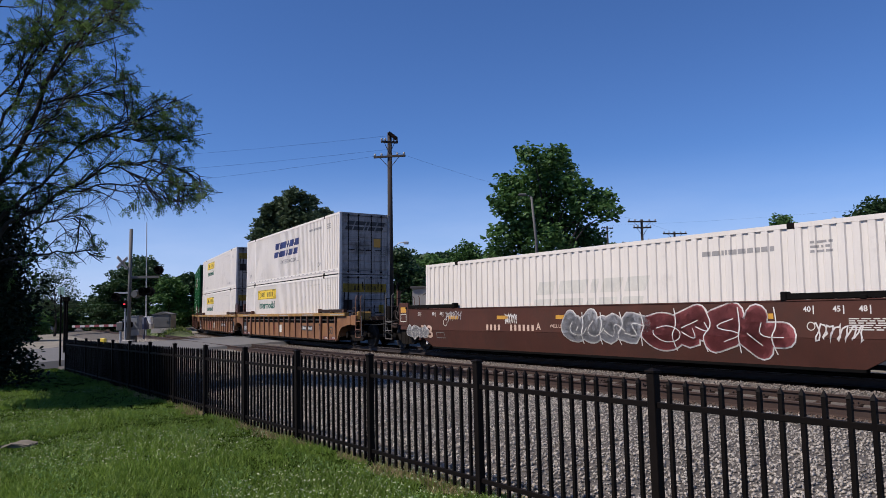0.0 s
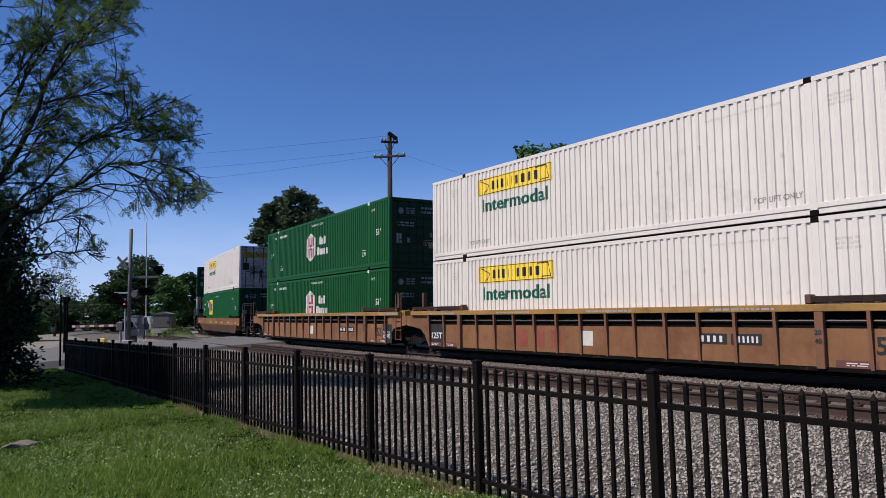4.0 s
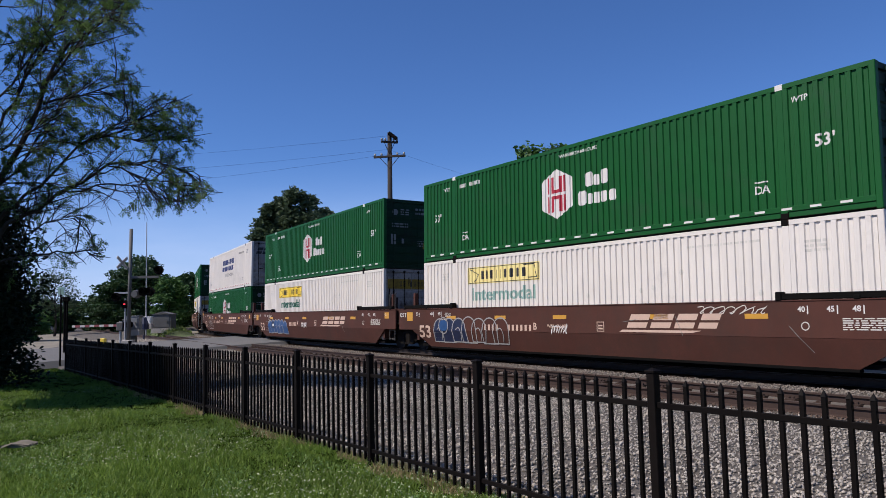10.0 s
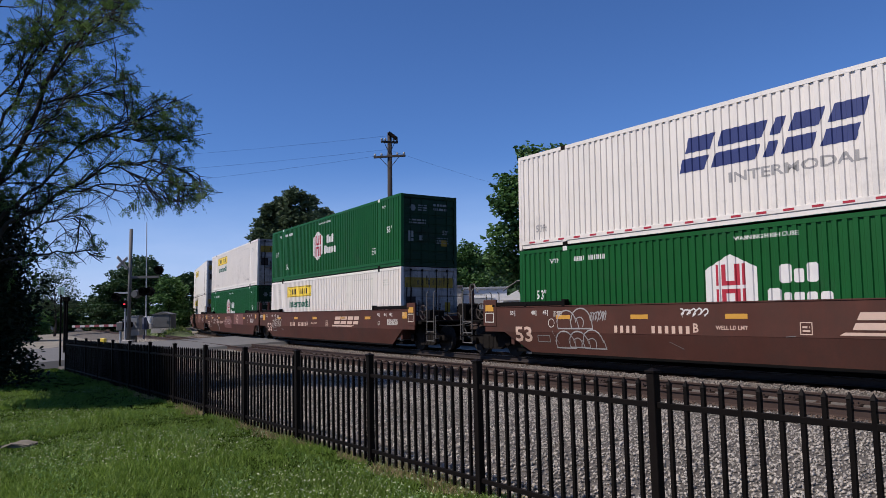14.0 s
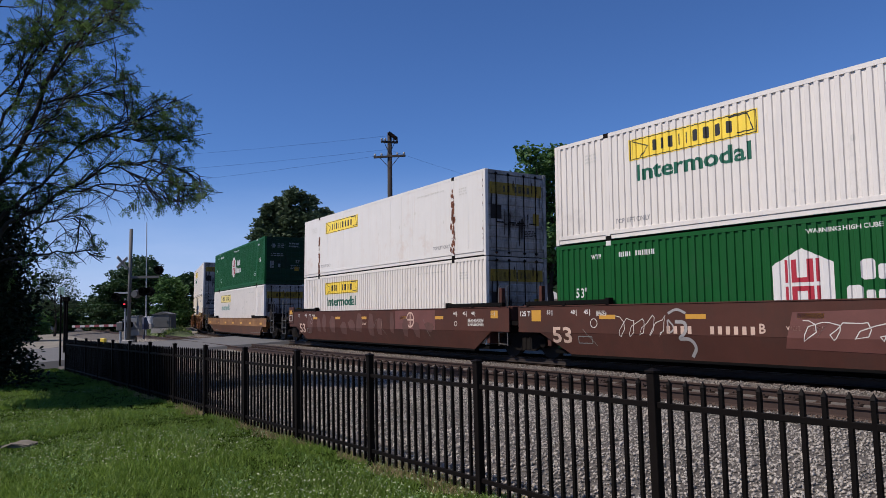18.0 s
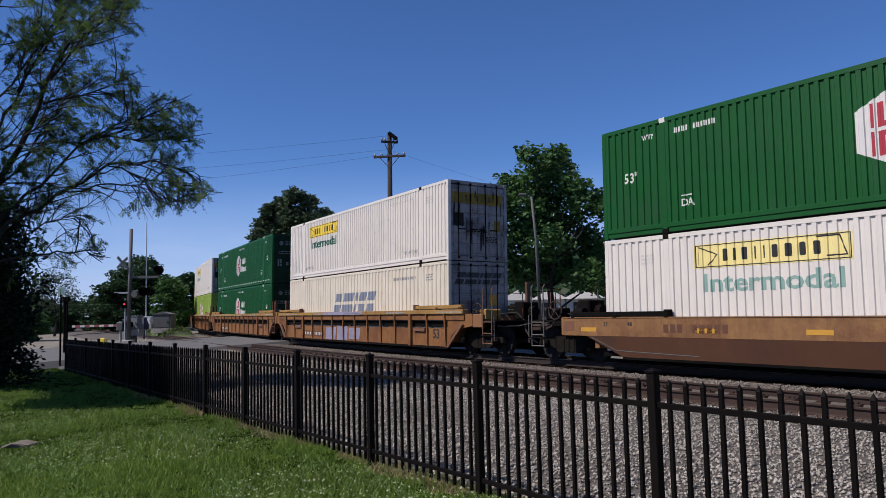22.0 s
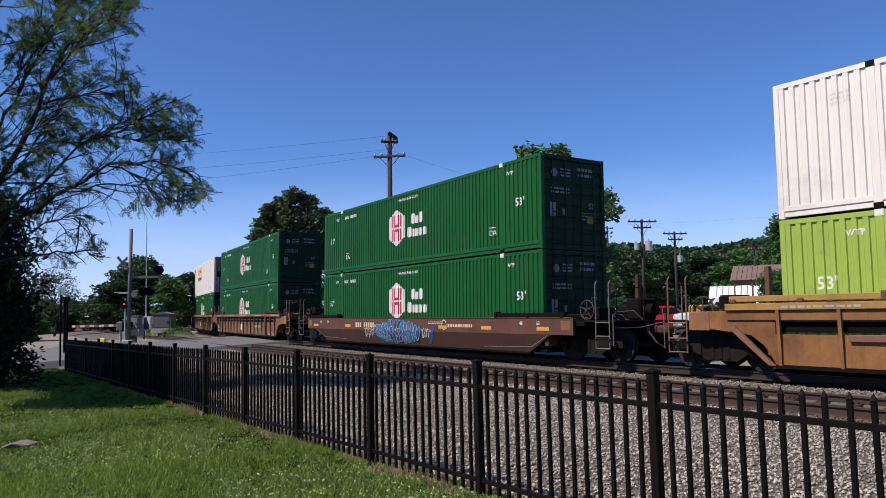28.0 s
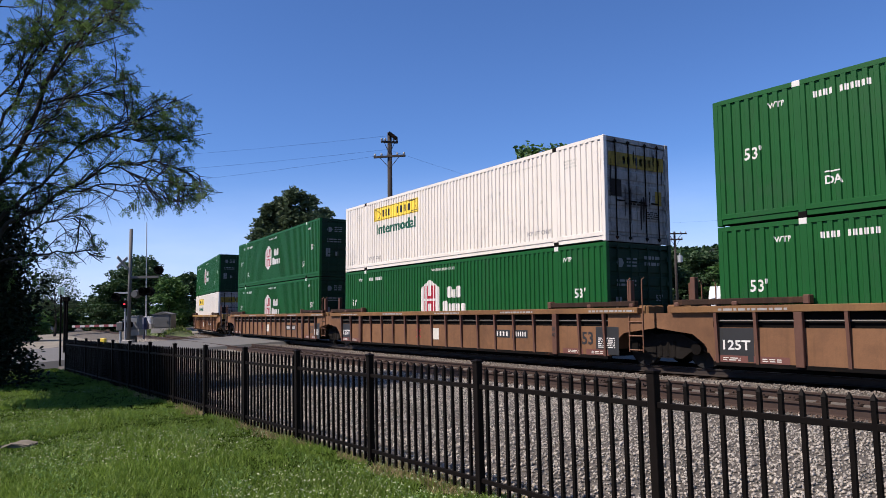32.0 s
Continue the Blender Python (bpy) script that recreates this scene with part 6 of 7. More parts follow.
    limb([(-8.02, 5.8), (-6.95, 5.7), (-6.14, 5.75), (-5.48, 5.91)], 0.026, 1.0, 0.5, 17)
    limb([(-11.3, 2.7), (-10.12, 3.79), (-9.46, 4.08), (-8.67, 4.6), (-7.74, 5.05), (-6.68, 5.16), (-5.87, 4.87), (-5.23, 4.69)], 0.062, 0.75, -0.6, 30)
    limb([(-8.67, 4.46), (-7.6, 4.64), (-6.8, 4.55), (-6.14, 4.2), (-5.8, 3.95)], 0.022, 0.28, -0.6, 15)
    limb([(-7.74, 5.05), (-6.81, 4.75), (-6.01, 4.53), (-5.27, 4.38)], 0.022, 0.85, -0.4, 17)
    limb([(-11.0, 2.75), (-9.7, 3.06), (-8.91, 3.11), (-8.25, 3.08), (-7.81, 2.88)], 0.035, 0.9, -0.3, 15)
    limb([(-10.63, 3.11), (-9.97, 3.36), (-9.45, 3.81), (-8.93, 4.0), (-8.39, 3.72)], 0.024, 0.2, 0.3, 14)
    # limbs and leaf lobes of the unseen side, placed to shade fence and lawn
    lobes = []
    for x, y, z, r in ((-11.3, 13.6, 5.6, 1.5), (-12.2, 15.2, 6.4, 1.7), (-13.2, 17.0, 6.2, 1.8), (-14.3, 18.8, 6.2, 1.9), (-15.6, 20.8, 6.0, 1.9), (-17.0, 22.8, 5.8, 1.8), (-13.8, 15.4, 8.2, 1.9), (-15.2, 18.0, 8.4, 2.0), (-16.6, 20.2, 8.0, 2.0), (-13.2, 13.2, 7.6, 1.5), (-17.6, 17.4, 7.0, 1.9), (-11.9, 17.6, 9.4, 1.2)):
        lobes.append((np.array([x, y, z]), r))
        tube(wood, [tuple(p) for p in limb_points(fork, (x, y, z), 0.06, rng, 6)], list(np.linspace(0.09, 0.02, 6)), 6, cap=False)
    part("trunk", wood, M["bark"], t, smooth=True)
    base, way = np.array([f[0] for f in fronds]), np.array([f[1] for f in fronds])
    way /= np.linalg.norm(way, axis=1)[:, None]
    side = np.cross(way, rng.normal(size=way.shape) * 0.5 + np.array([0, 0, 1.0]))
    side /= np.linalg.norm(side, axis=1)[:, None]
    length = rng.uniform(0.11, 0.19, len(base))[:, None]
    quads = []
    for i in range(5):
        for sgn in (-1, 1):
            u = (i + 0.6) / 5
            c0 = base + way * length * u + np.array([0, 0, -0.03]) * u * u
            out = side * sgn + way * 0.45 + rng.normal(size=way.shape) * 0.25
            out /= np.linalg.norm(out, axis=1)[:, None]
            ll = 0.062 * (1 - 0.35 * abs(u - 0.5)) * rng.uniform(0.7, 1.3, (len(base), 1))
            quads.append(np.stack([c0, c0 + out * ll * 0.5 + way * 0.014, c0 + out * ll, c0 + out * ll * 0.5 - way * 0.014], 1))
    v = np.concatenate(quads).reshape(-1, 3)
    part("crown", raw_mesh("crown", v, np.arange(len(v)).reshape(-1, 4), M["leaf_locust"]), None, t, "small pinnate leaves")
    pts = []
    for c, r in lobes:
        d = rng.normal(size=(3800, 3))
        d /= np.linalg.norm(d, axis=1)[:, None]
        pts.append(c + d * r * rng.uniform(0.3, 1.05, (3800, 1)) * np.array([1, 1, 0.75]))
    v, f = leaf_quads(np.concatenate(pts), 0.13, rng, 0.5, 1.8)
    v = v.reshape(-1, 4, 3)
    v = v[(v[:, :, 0] < -0.66 * v[:, :, 1]).all(1)]
    part("inner_crown", raw_mesh("inner_crown", v.reshape(-1, 3), np.arange(4 * len(v)).reshape(-1, 4), M["leaf_locust"]), None, t, "dense out-of-view leaves that cast shade on fence and lawn")
    return t


locust()
tree(-12.6, 19.2, -0.3, 5.4, 3.3, 3, "leaf_yew", "yew_bush", "dense dark evergreen bush under the locust", 46000, 0.085, crown=[
    (dx + 0.12 * math.sin(3 * z), z, r) for dx, w in ((0.62, 1.0), (0.1, 1.1), (-0.7, 1.2)) for z, r in ((0.4, 1.02 * w), (1.1, 1.0 * w), (1.8, 1.05 * w), (2.5, 1.15 * w), (3.2, 1.2 * w), (3.9, 1.15 * w), (4.6, 0.9 * w))])


def px_at(px, d, z=0.0):
    """Across and away: a place d metres off in the direction px."""
    return (px - 784) / 1291.0 * d, d


FAR = [  # px, distance, height, width, leaf, seed, leaves, leaf size, crown from
    (228, 84, 7.6, 9.0, "leaf_dark", 9, 9000, 0.36, 0.02), (300, 72, 5.6, 4.6, "leaf_mid", 10, 5000, 0.28, 0.0), (255, 96, 9.8, 9.0, "leaf_dark", 11, 6000, 0.42, 0.02), (178, 92, 4.6, 5.0, "leaf_dark", 12, 5000, 0.4, 0.0),
    (700, 82, 9.0, 8.0, "leaf_dark", 13, 5000, 0.4, 0.05), (770, 90, 8.4, 9.0, "leaf_mid", 14, 5000, 0.42, 0.05), (830, 95, 10.6, 7.0, "leaf_mid", 15, 4500, 0.42, 0.1),
    (1115, 85, 8.3, 9.0, "leaf_dark", 16, 6000, 0.4, 0.0), (1180, 92, 8.6, 9.0, "leaf_dark", 17, 6000, 0.4, 0.0), (1245, 96, 8.6, 9.0, "leaf_dark", 18, 6000, 0.4, 0.0), (1310, 90, 8.4, 8.0, "leaf_mid", 19, 5000, 0.4, 0.0),
    (1385, 96, 13.2, 6.0, "leaf_mid", 20, 7000, 0.4, 0.1), (1430, 100, 10.6, 6.0, "leaf_mid", 21, 5000, 0.4, 0.05), (1560, 110, 17.2, 12.0, "leaf_dark", 22, 9000, 0.5, 0.05),
    (96, 75, 6.7, 5.4, "leaf_grey", 23, 2600, 0.17, 0.45), (84, 88, 4.3, 5.0, "leaf_mid", 31, 4500, 0.26, 0.0), (114, 94, 3.6, 3.6, "leaf_dark", 32, 3000, 0.26, 0.0), (52, 90, 5.0, 5.0, "leaf_dark", 33, 4000, 0.28, 0.0), (128, 120, 4.6, 5.0, "leaf_dark", 34, 2500, 0.36, 0.0), (60, 62, 2.4, 3.0, "leaf_mid", 24, 3500, 0.22, 0.0), (95, 130, 4.2, 9.0, "leaf_dark", 25, 3000, 0.4, 0.0), (330, 110, 8.0, 7.0, "leaf_dark", 26, 4000, 0.45, 0.0),
    (10, 60, 5.0, 4.0, "leaf_dark", 27, 4000, 0.3, 0.0), (600, 120, 11.0, 12.0, "leaf_dark", 28, 4000, 0.5, 0.0), (400, 130, 11.0, 12.0, "leaf_dark", 29, 4000, 0.5, 0.0),
    (1365, 42, 3.6, 2.6, "leaf_mid", 30, 3500, 0.16, 0.3)]
x, y = px_at(975, 47)
tree(x, y, -0.34, 12.3, 8.8, 7, "leaf_mid", "tree", "tall leafy maple with an uneven crown behind the tracks", 19000, 0.21, crown=(
    (-1.3, 11.3, 0.9), (-0.1, 10.9, 1.0), (0.6, 11.7, 0.9), (1.3, 11.0, 1.0), (-2.6, 9.8, 1.0), (-1.2, 9.8, 1.4), (0.3, 9.6, 1.5), (1.5, 9.4, 1.1), (-3.2, 8.4, 0.9), (-2.0, 8.0, 1.5), (0.0, 7.8, 1.7),
    (2.0, 8.2, 1.1), (3.3, 8.7, 0.9), (3.3, 7.7, 0.9), (1.5, 6.6, 1.6), (-0.8, 6.0, 1.7), (-2.8, 6.4, 1.4), (2.8, 6.2, 1.2), (-3.2, 5.0, 1.3), (3.4, 4.8, 1.3), (-1.5, 4.2, 1.5), (0.6, 4.4, 1.5), (2.3, 3.6, 1.4)))
x, y = px_at(520, 88)
tree(x, y, -0.34, 16.8, 10.5, 8, "leaf_grey", "tree", "broad dark round-crowned tree past the crossing", 16000, 0.33, crown=(
    (0.4, 15.6, 1.2), (2.0, 15.0, 1.2), (-1.3, 14.9, 1.3), (-2.8, 14.0, 1.3), (3.5, 13.6, 1.2), (-3.9, 12.6, 1.1), (-2.0, 13.0, 1.7), (0.3, 13.2, 1.9), (2.4, 12.6, 1.7), (-4.2, 11.0, 1.2), (4.6, 12.0, 0.9), (-2.2, 10.6, 1.9), (0.5, 10.6, 2.1), (3.2, 10.6, 1.7), (-3.5, 8.8, 1.6), (0.0, 8.2, 2.1), (3.4, 8.4, 1.7)))
for px, d, h, w, leaf, seed, n, size, cf in FAR:
    x, y = px_at(px, d)
    tree(x, y, -0.34, h, w, seed, leaf, "tree", "leafy broad-crowned tree in summer green" if h > 5 else "low leafy shrub by the yard", int(n * 1.7), size * 0.72, cf, lobes=20)


def hill():
    """The wooded ridge behind the town."""
    bm = bmesh.new()
    rng = random.Random(3)
    nx = 60
    rows = []
    for j, (d, f) in enumerate(((380, 0.0), (470, 0.55), (560, 0.9), (640, 1.0), (760, 0.7))):
        row = []
        for i in range(nx + 1):
            px = 700 + i * 22
            top = 1.6 + 640 * (100 - abs(i - 28) * 0.6 + 7 * math.sin(i * 0.45) + rng.uniform(-2, 2)) / 1291
            if px > 1400:
                top += (px - 1400) * 0.02
            x, y = px_at(px, d)
            row.append(bm.verts.new((x, y, -1 + top * f + rng.uniform(-1, 1) * (j > 0))))
        rows.append(row)
    for a, b in zip(rows, rows[1:]):
        for i in range(nx):
            bm.faces.new((a[i], a[i + 1], b[i + 1], b[i]))
    return mesh_of(bm, "wooded_ridge", M["ridge"], True)


M["ridge"] = mat("wooded ridge", (0.010, 0.019, 0.007), 0.95, var=0.5, scale=0.12, grain=0.6, bump=1.0, bump_dist=3.0)
structure("wooded_ridge", hill(), "far wooded ridge")


def ridge_woods():
    """Tree crowns along the ridge, too far to count."""
    rng = np.random.default_rng(4)
    n = 30000
    px = rng.uniform(700, 2000, n)
    d = rng.uniform(400, 660, n)
    i = (px - 700) / 22
    top = 1.6 + 640 * (97 - np.abs(i - 28) * 0.6 + 7 * np.sin(i * 0.45)) / 1291
    z = -1 + top * np.interp(d, [380, 470, 560, 640, 660], [0.0, 0.55, 0.9, 1.0, 0.97]) + rng.uniform(-3, 3.5, n)
    v, f = leaf_quads(np.stack([(px - 784) / 1291 * d, d, z], 1), 4.5, rng, 0.6, 1.3)
    ob = new("ridge_trees", raw_mesh("ridge_trees", v, f, M["leaf_dark"]))
    tagged(ob, "crowns of the woods on the far ridge", "woods", kind="stuff")


ridge_woods()


def grass_blades():
    """Blades in uneven tufts, a straw-dry strip along the fence's foot, and pale clover heads."""
    rng = np.random.default_rng(1)
    m = 21000
    d = 5.0 + 21 * rng.random(m) ** 1.6
    px = rng.uniform(-80, 980, m)
    tx, ty = (px - 784) / 1291 * d, d
    per = 20
    spread = np.repeat(rng.uniform(0.025, 0.075, m), per)
    tall = np.repeat(rng.uniform(0.55, 1.35, m) * (1 + 0.35 * np.sin(tx * 2.1 + 1) * np.sin(ty * 1.7)), per)
    x = np.repeat(tx, per) + rng.normal(size=m * per) * spread
    y = np.repeat(ty, per) + rng.normal(size=m * per) * spread
    off = (x - F0.x) * FN.x + (y - F0.y) * FN.y
    k = ((x - F0.x) * FDIR.x + (y - F0.y) * FDIR.y) / 1.9
    ok = (off < 0.16) & (k < 13.5)
    x, y, k, off, tall = x[ok], y[ok], k[ok], off[ok], tall[ok]
    z = 1.123 - 0.019 * np.clip(k, -12, 13) - 1.19 + np.where(off < -1, 0.03 * np.sin(x * 1.3) * np.sin(y * 0.9), 0) - 0.01
    n = len(x)
    h = rng.uniform(0.03, 0.08, n) * tall + 0.03 * (off > -0.12)
    a = rng.uniform(0, 2 * np.pi, n)
    w = 0.003 + 0.0004 * y
    b = rng.uniform(0, 2 * np.pi, n)
    lean = rng.uniform(0.2, 1.1, n) * h
    p = np.stack([x, y, z], 1)
    s = np.stack([np.cos(a) * w, np.sin(a) * w, np.zeros(n)], 1)
    tip = p + np.stack([np.cos(b) * lean, np.sin(b) * lean, h], 1)
    v = np.stack([p - s, p + s, tip], 1)
    dry = (off > -0.10 + 0.12 * np.sin(x * 3.1) + 0.08 * np.sin(y * 7.3)) & (rng.random(n) < 0.6) & (k < 6.5)
    for name, sel, m_, label, cat in (("grass", ~dry, "grass", "short mown grass blades in uneven tufts", "grass"), ("dry_grass", dry, "straw", "straw-dry grass along the foot of the fence", "dry grass")):
        q = v[sel].reshape(-1, 3)
        tagged(new(name, raw_mesh(name, q, np.arange(len(q)).reshape(-1, 3), M[m_])), label, cat, kind="stuff")
    broad = np.nonzero((rng.random(n) < 0.13) & (np.sin(x * 1.7 + 0.6) * np.sin(y * 1.3) + 0.6 * np.sin(x * 4.1 + y * 2.3) > 0.25) & (off < -0.3))[0]
    v, f = leaf_quads(np.stack([x[broad], y[broad], z[broad] + h[broad] * 0.85 + 0.012], 1), 0.017, rng, 0.35, 1.1)
    tagged(new("clover_leaves", raw_mesh("clover_leaves", v, f, M["clover_leaf"])), "pale green clover leaves in patches in the lawn", "clover", kind="stuff")
    i = rng.integers(0, n, 22000)
    keep = (np.sin(x[i] * 0.9 + 2) * np.sin(y[i] * 1.1 + 0.5) > 0.1)
    i = i[keep][:7000]
    v, f = leaf_quads(np.stack([x[i], y[i], z[i] + h[i] * 0.9], 1), 0.019, rng, 0.4, 1.0)
    tagged(new("clover", raw_mesh("clover", v, f, M["clover"])), "pale clover heads scattered in the lawn", "clover", kind="stuff")


grass_blades()


def ballast():
    """Loose crushed stones on the bed."""
    rng = np.random.default_rng(2)
    n = 270000
    s = -24 + 62 * rng.random(n) ** 1.5
    off = rng.uniform(-2.2, 11.7, n)
    h = np.interp(s, _s, _h)
    x, y = np.interp(s, _s, _x) - np.cos(h) * off, np.interp(s, _s, _y) + np.sin(h) * off
    fo = (x - F0.x) * FN.x + (y - F0.y) * FN.y
    z = np.interp(off, [-3.2, -2, 1.2, 1.48, 1.8, 2.75, 3.1, 3.34, 3.44, 4.66, 4.76, 5.6, 6, 8, 11.5, 12.6], [-0.36, -0.36, -0.35, -0.33, -0.122, -0.118, -0.15, -0.15, -0.205, -0.205, -0.15, -0.15, -0.19, -0.2, -0.16, -0.28])
    inr = np.minimum(np.abs(np.abs(off) - 0.755), np.abs(np.abs(off - NEAR) - 0.755)) > 0.12
    road = np.abs((x - RC.x) * RN.x + (y - RC.y) * RN.y) > 6.0
    ok = (fo > 0.1) & inr & road & ((np.abs(off - NEAR) > 0.7) | (rng.random(n) < 0.45))
    x, y, z = x[ok], y[ok], z[ok]
    n = len(x)
    base = np.array([(1, 0, 0), (0, 1, 0), (-1, 0, 0), (0, -1, 0), (0, 0, 0.9), (0, 0, -0.5)])
    size = rng.uniform(0.010, 0.025, n)[:, None, None]
    v = base[None] * size * rng.uniform(0.6, 1.3, (n, 6, 1)) + rng.normal(size=(n, 6, 3)) * size * 0.34
    a = rng.uniform(0, 6.28, n)
    ca, sa = np.cos(a)[:, None], np.sin(a)[:, None]
    v = np.stack([v[..., 0] * ca - v[..., 1] * sa, v[..., 0] * sa + v[..., 1] * ca, v[..., 2]], 2)
    v += np.stack([x, y, z + 0.012], 1)[:, None, :]
    f = np.array([(0, 1, 4), (1, 2, 4), (2, 3, 4), (3, 0, 4), (1, 0, 5), (2, 1, 5), (3, 2, 5), (0, 3, 5)])
    rusty = np.abs(off[ok] - NEAR) < 1.15
    shoulder = (off[ok] < 3.0) & ~rusty
    for sel, m_, name, label in ((~rusty & ~shoulder, "stones", "ballast_stones", "loose grey crushed stones of the track ballast"), (shoulder, "stones_shoulder", "shoulder_ballast", "dusty brown-grey stones between the two tracks"), (rusty, "stones_rusty", "rusty_ballast", "rust-brown stones between the empty track's rails")):
        k = int(sel.sum())
        g = (f[None] + np.arange(k)[:, None, None] * 6).reshape(-1, 3)
        tagged(new(name, raw_mesh(name, v[sel].reshape(-1, 3), g, M[m_])), label, "gravel", kind="stuff")


ballast()

# ---- crossing, poles and town ----


def at_px(px, d, z=-0.3):
    x, y = px_at(px, d)
    return Matrix.Translation((x, y, z))


def utility_pole(px, d, h, arms, label, lean=0.0, r=0.15, cans=()):
    p = thing("utility_pole", label, "utility pole", "utility poles", at=at_px(px, d) @ pose(0, 0, 0, 0, lean, 0))
    part("pole_shaft", tube(bmesh.new(), [(0, 0, -0.2), (0, 0, h)], [r * 1.15, r * 0.75], 10), M["wood_pole"], p, smooth=True)
    for z, w, yaw in arms:
        a = part("crossarm", bbox(-w / 2, w / 2, -0.06, 0.06, -0.06, 0.06, 0.01), M["wood_pole"], p, m=pose(0, -0.16, z, 0, 0, yaw))
        for u in (-0.46, -0.25, 0.25, 0.46):
            bm = bmesh.new()
            tube(bm, [(u * w, 0, 0.05), (u * w, 0, 0.12), (u * w, 0, 0.2)], [0.03, 0.07, 0.05], 8)
            part("insulator", bm, M["mark_grey"], a)
        bm = bmesh.new()
        tube(bm, [(-w * 0.3, 0.0, -0.05), (0, 0.02, -0.7)], 0.02, 5)
        tube(bm, [(w * 0.3, 0.0, -0.05), (0, 0.02, -0.7)], 0.02, 5)
        part("brace", bm, M["wood_pole"], a)
    for z, side, rr, hh in cans:
        bm = bmesh.new()
        tube(bm, [(side, -0.1, z - hh / 2), (side, -0.1, z + hh / 2)], rr, 14)
        tube(bm, [(side, -0.1, z + hh / 2), (side, -0.1, z + hh / 2 + 0.2)], 0.05, 8)
        part("transformer", bm, M["metal_grey"], p, "pale grey transformer can")
    return p


up = utility_pole(689, 42, 12.2, [(11.6, 1.0, 20), (10.75, 1.9, -12)], "tall weathered wooden utility pole with crossarms behind the train", 0.6, 0.17)
part("lamp_arm", tube(bmesh.new(), [(0, 0, 5.3), (0.5, 0, 5.7), (0.85, 0, 5.75)], 0.03, 6), M["metal_grey"], up)
part("lamp_head", bbox(0.78, 1.05, -0.1, 0.1, 5.62, 5.78, 0.03), M["metal_grey"], up)
part("switch_box", bbox(-0.3, 0.3, -0.12, 0.12, -0.1, 0.1, 0.02), M["steel"], up, m=pose(0.2, -0.2, 11.95, 0, 38, 0))
utility_pole(1137, 60, 8.8, [(8.6, 2.4, 5), (8.1, 1.5, 5)], "weathered wooden utility pole with crossarm and transformers", 0.5, 0.13, ((6.6, 0.5, 0.28, 0.78), (6.55, -0.5, 0.2, 0.55)))
utility_pole(1195, 66, 8.3, [(8.1, 2.25, 8), (7.57, 1.4, 8)], "weathered wooden utility pole behind the yard", 0.3, 0.125, ((5.8, 0.38, 0.22, 0.62),))
utility_pole(1076, 100, 12.6, [(12.3, 2.0, 30)], "slim wooden utility pole behind the tree", 0.3, 0.16)
utility_pole(1336, 75, 7.4, [(7.1, 1.4, 0)], "short wooden pole beside the brick building", 0.0, 0.1)
utility_pole(1401, 66, 6.6, [(6.4, 1.0, 20)], "short wooden pole in the yard", 0.5, 0.09)


def lamp_post(px, d, h, label):
    p = thing("street_lamp", label, "street lamp", at=at_px(px, d))
    part("pole_shaft", tube(bmesh.new(), [(0, 0, -0.1), (-0.1, 0, h * 0.7), (-0.28, 0, h)], [0.1, 0.08, 0.06], 8), M["shed_grey"], p, smooth=True)
    part("lamp_arm", tube(bmesh.new(), [(-0.28, 0, h), (-0.7, 0, h + 0.15)], 0.03, 6), M["shed_grey"], p)
    part("lamp_head", bbox(-0.98, -0.55, -0.1, 0.1, h + 0.08, h + 0.2, 0.03), M["shed_grey"], p)


lamp_post(953, 40, 7.9, "slim leaning grey street lamp by the tree")


def wires():
    runs = [((689, 42, 10.9), (-300, 60, 13.2)), ((689, 42, 11.7), (-300, 60, 14.6)), ((689, 42, 10.6), (-300, 55, 10.3)), ((689, 42, 10.9), (1137, 60, 8.4)),
            ((1137, 60, 8.5), (1195, 66, 8.0)), ((1076, 100, 12.4), (1700, 80, 12.2)), ((1137, 60, 5.9), (1700, 70, 8.6)), ((1195, 66, 5.6), (1700, 70, 7.6)), ((1195, 66, 4.9), (1700, 62, 6.0)), ((1336, 75, 7.2), (1700, 60, 6.8)), ((985, 46, 6.8), (1012, 46, 2.4))]
    for (p0, d0, z0), (p1, d1, z1) in runs:
        a, b = Vector((*px_at(p0, d0), z0)), Vector((*px_at(p1, d1), z1))
        sag = (a - b).length * 0.012
        pts = []
        for i in range(13):
            u = i / 12
            q = a.lerp(b, u)
            q.z -= 4 * sag * u * (1 - u)
            pts.append(q)
        ob = new("overhead_wire", mesh_of(tube(bmesh.new(), pts, 0.0045, 4, False), "overhead_wire", M["dark"]))
        tagged(ob, "thin dark overhead wire strung between poles", "wire", "overhead wires")


wires()


def signal_mast():
    s = thing("crossing_signal", "weathered crossing signal mast with red lamp lit and lamp heads", "crossing signal", at=at_px(226.5, 45, -0.15))
    part("mast", tube(bmesh.new(), [(0, 0, 0), (0.12, 0, 7.1)], [0.12, 0.1], 12), M["shed_grey"], s, smooth=True)
    part("base_block", bbox(-0.3, 0.3, -0.3, 0.3, 0, 0.25, 0.03), M["concrete"], s)
    part("arm", bbox(0.0, 1.85, -0.07, 0.07, 4.02, 4.16), M["shed_grey"], s)
    part("arm", bbox(-0.9, 0.1, -0.04, 0.04, 3.1, 3.2), M["metal_grey"], s)
    for x, z in ((1.85, 4.5), (0.9, 3.2), (-0.75, 2.9), (1.3, 3.2)):
        h = part("lamp_head", tube(bmesh.new(), [(x, -0.1, z), (x, 0.1, z)], 0.27, 16), M["dark"], s)
        part("hood", tube(bmesh.new(), [(x, -0.35, z + 0.05), (x, -0.1, z)], [0.17, 0.19], 12, False), M["dark"], h)
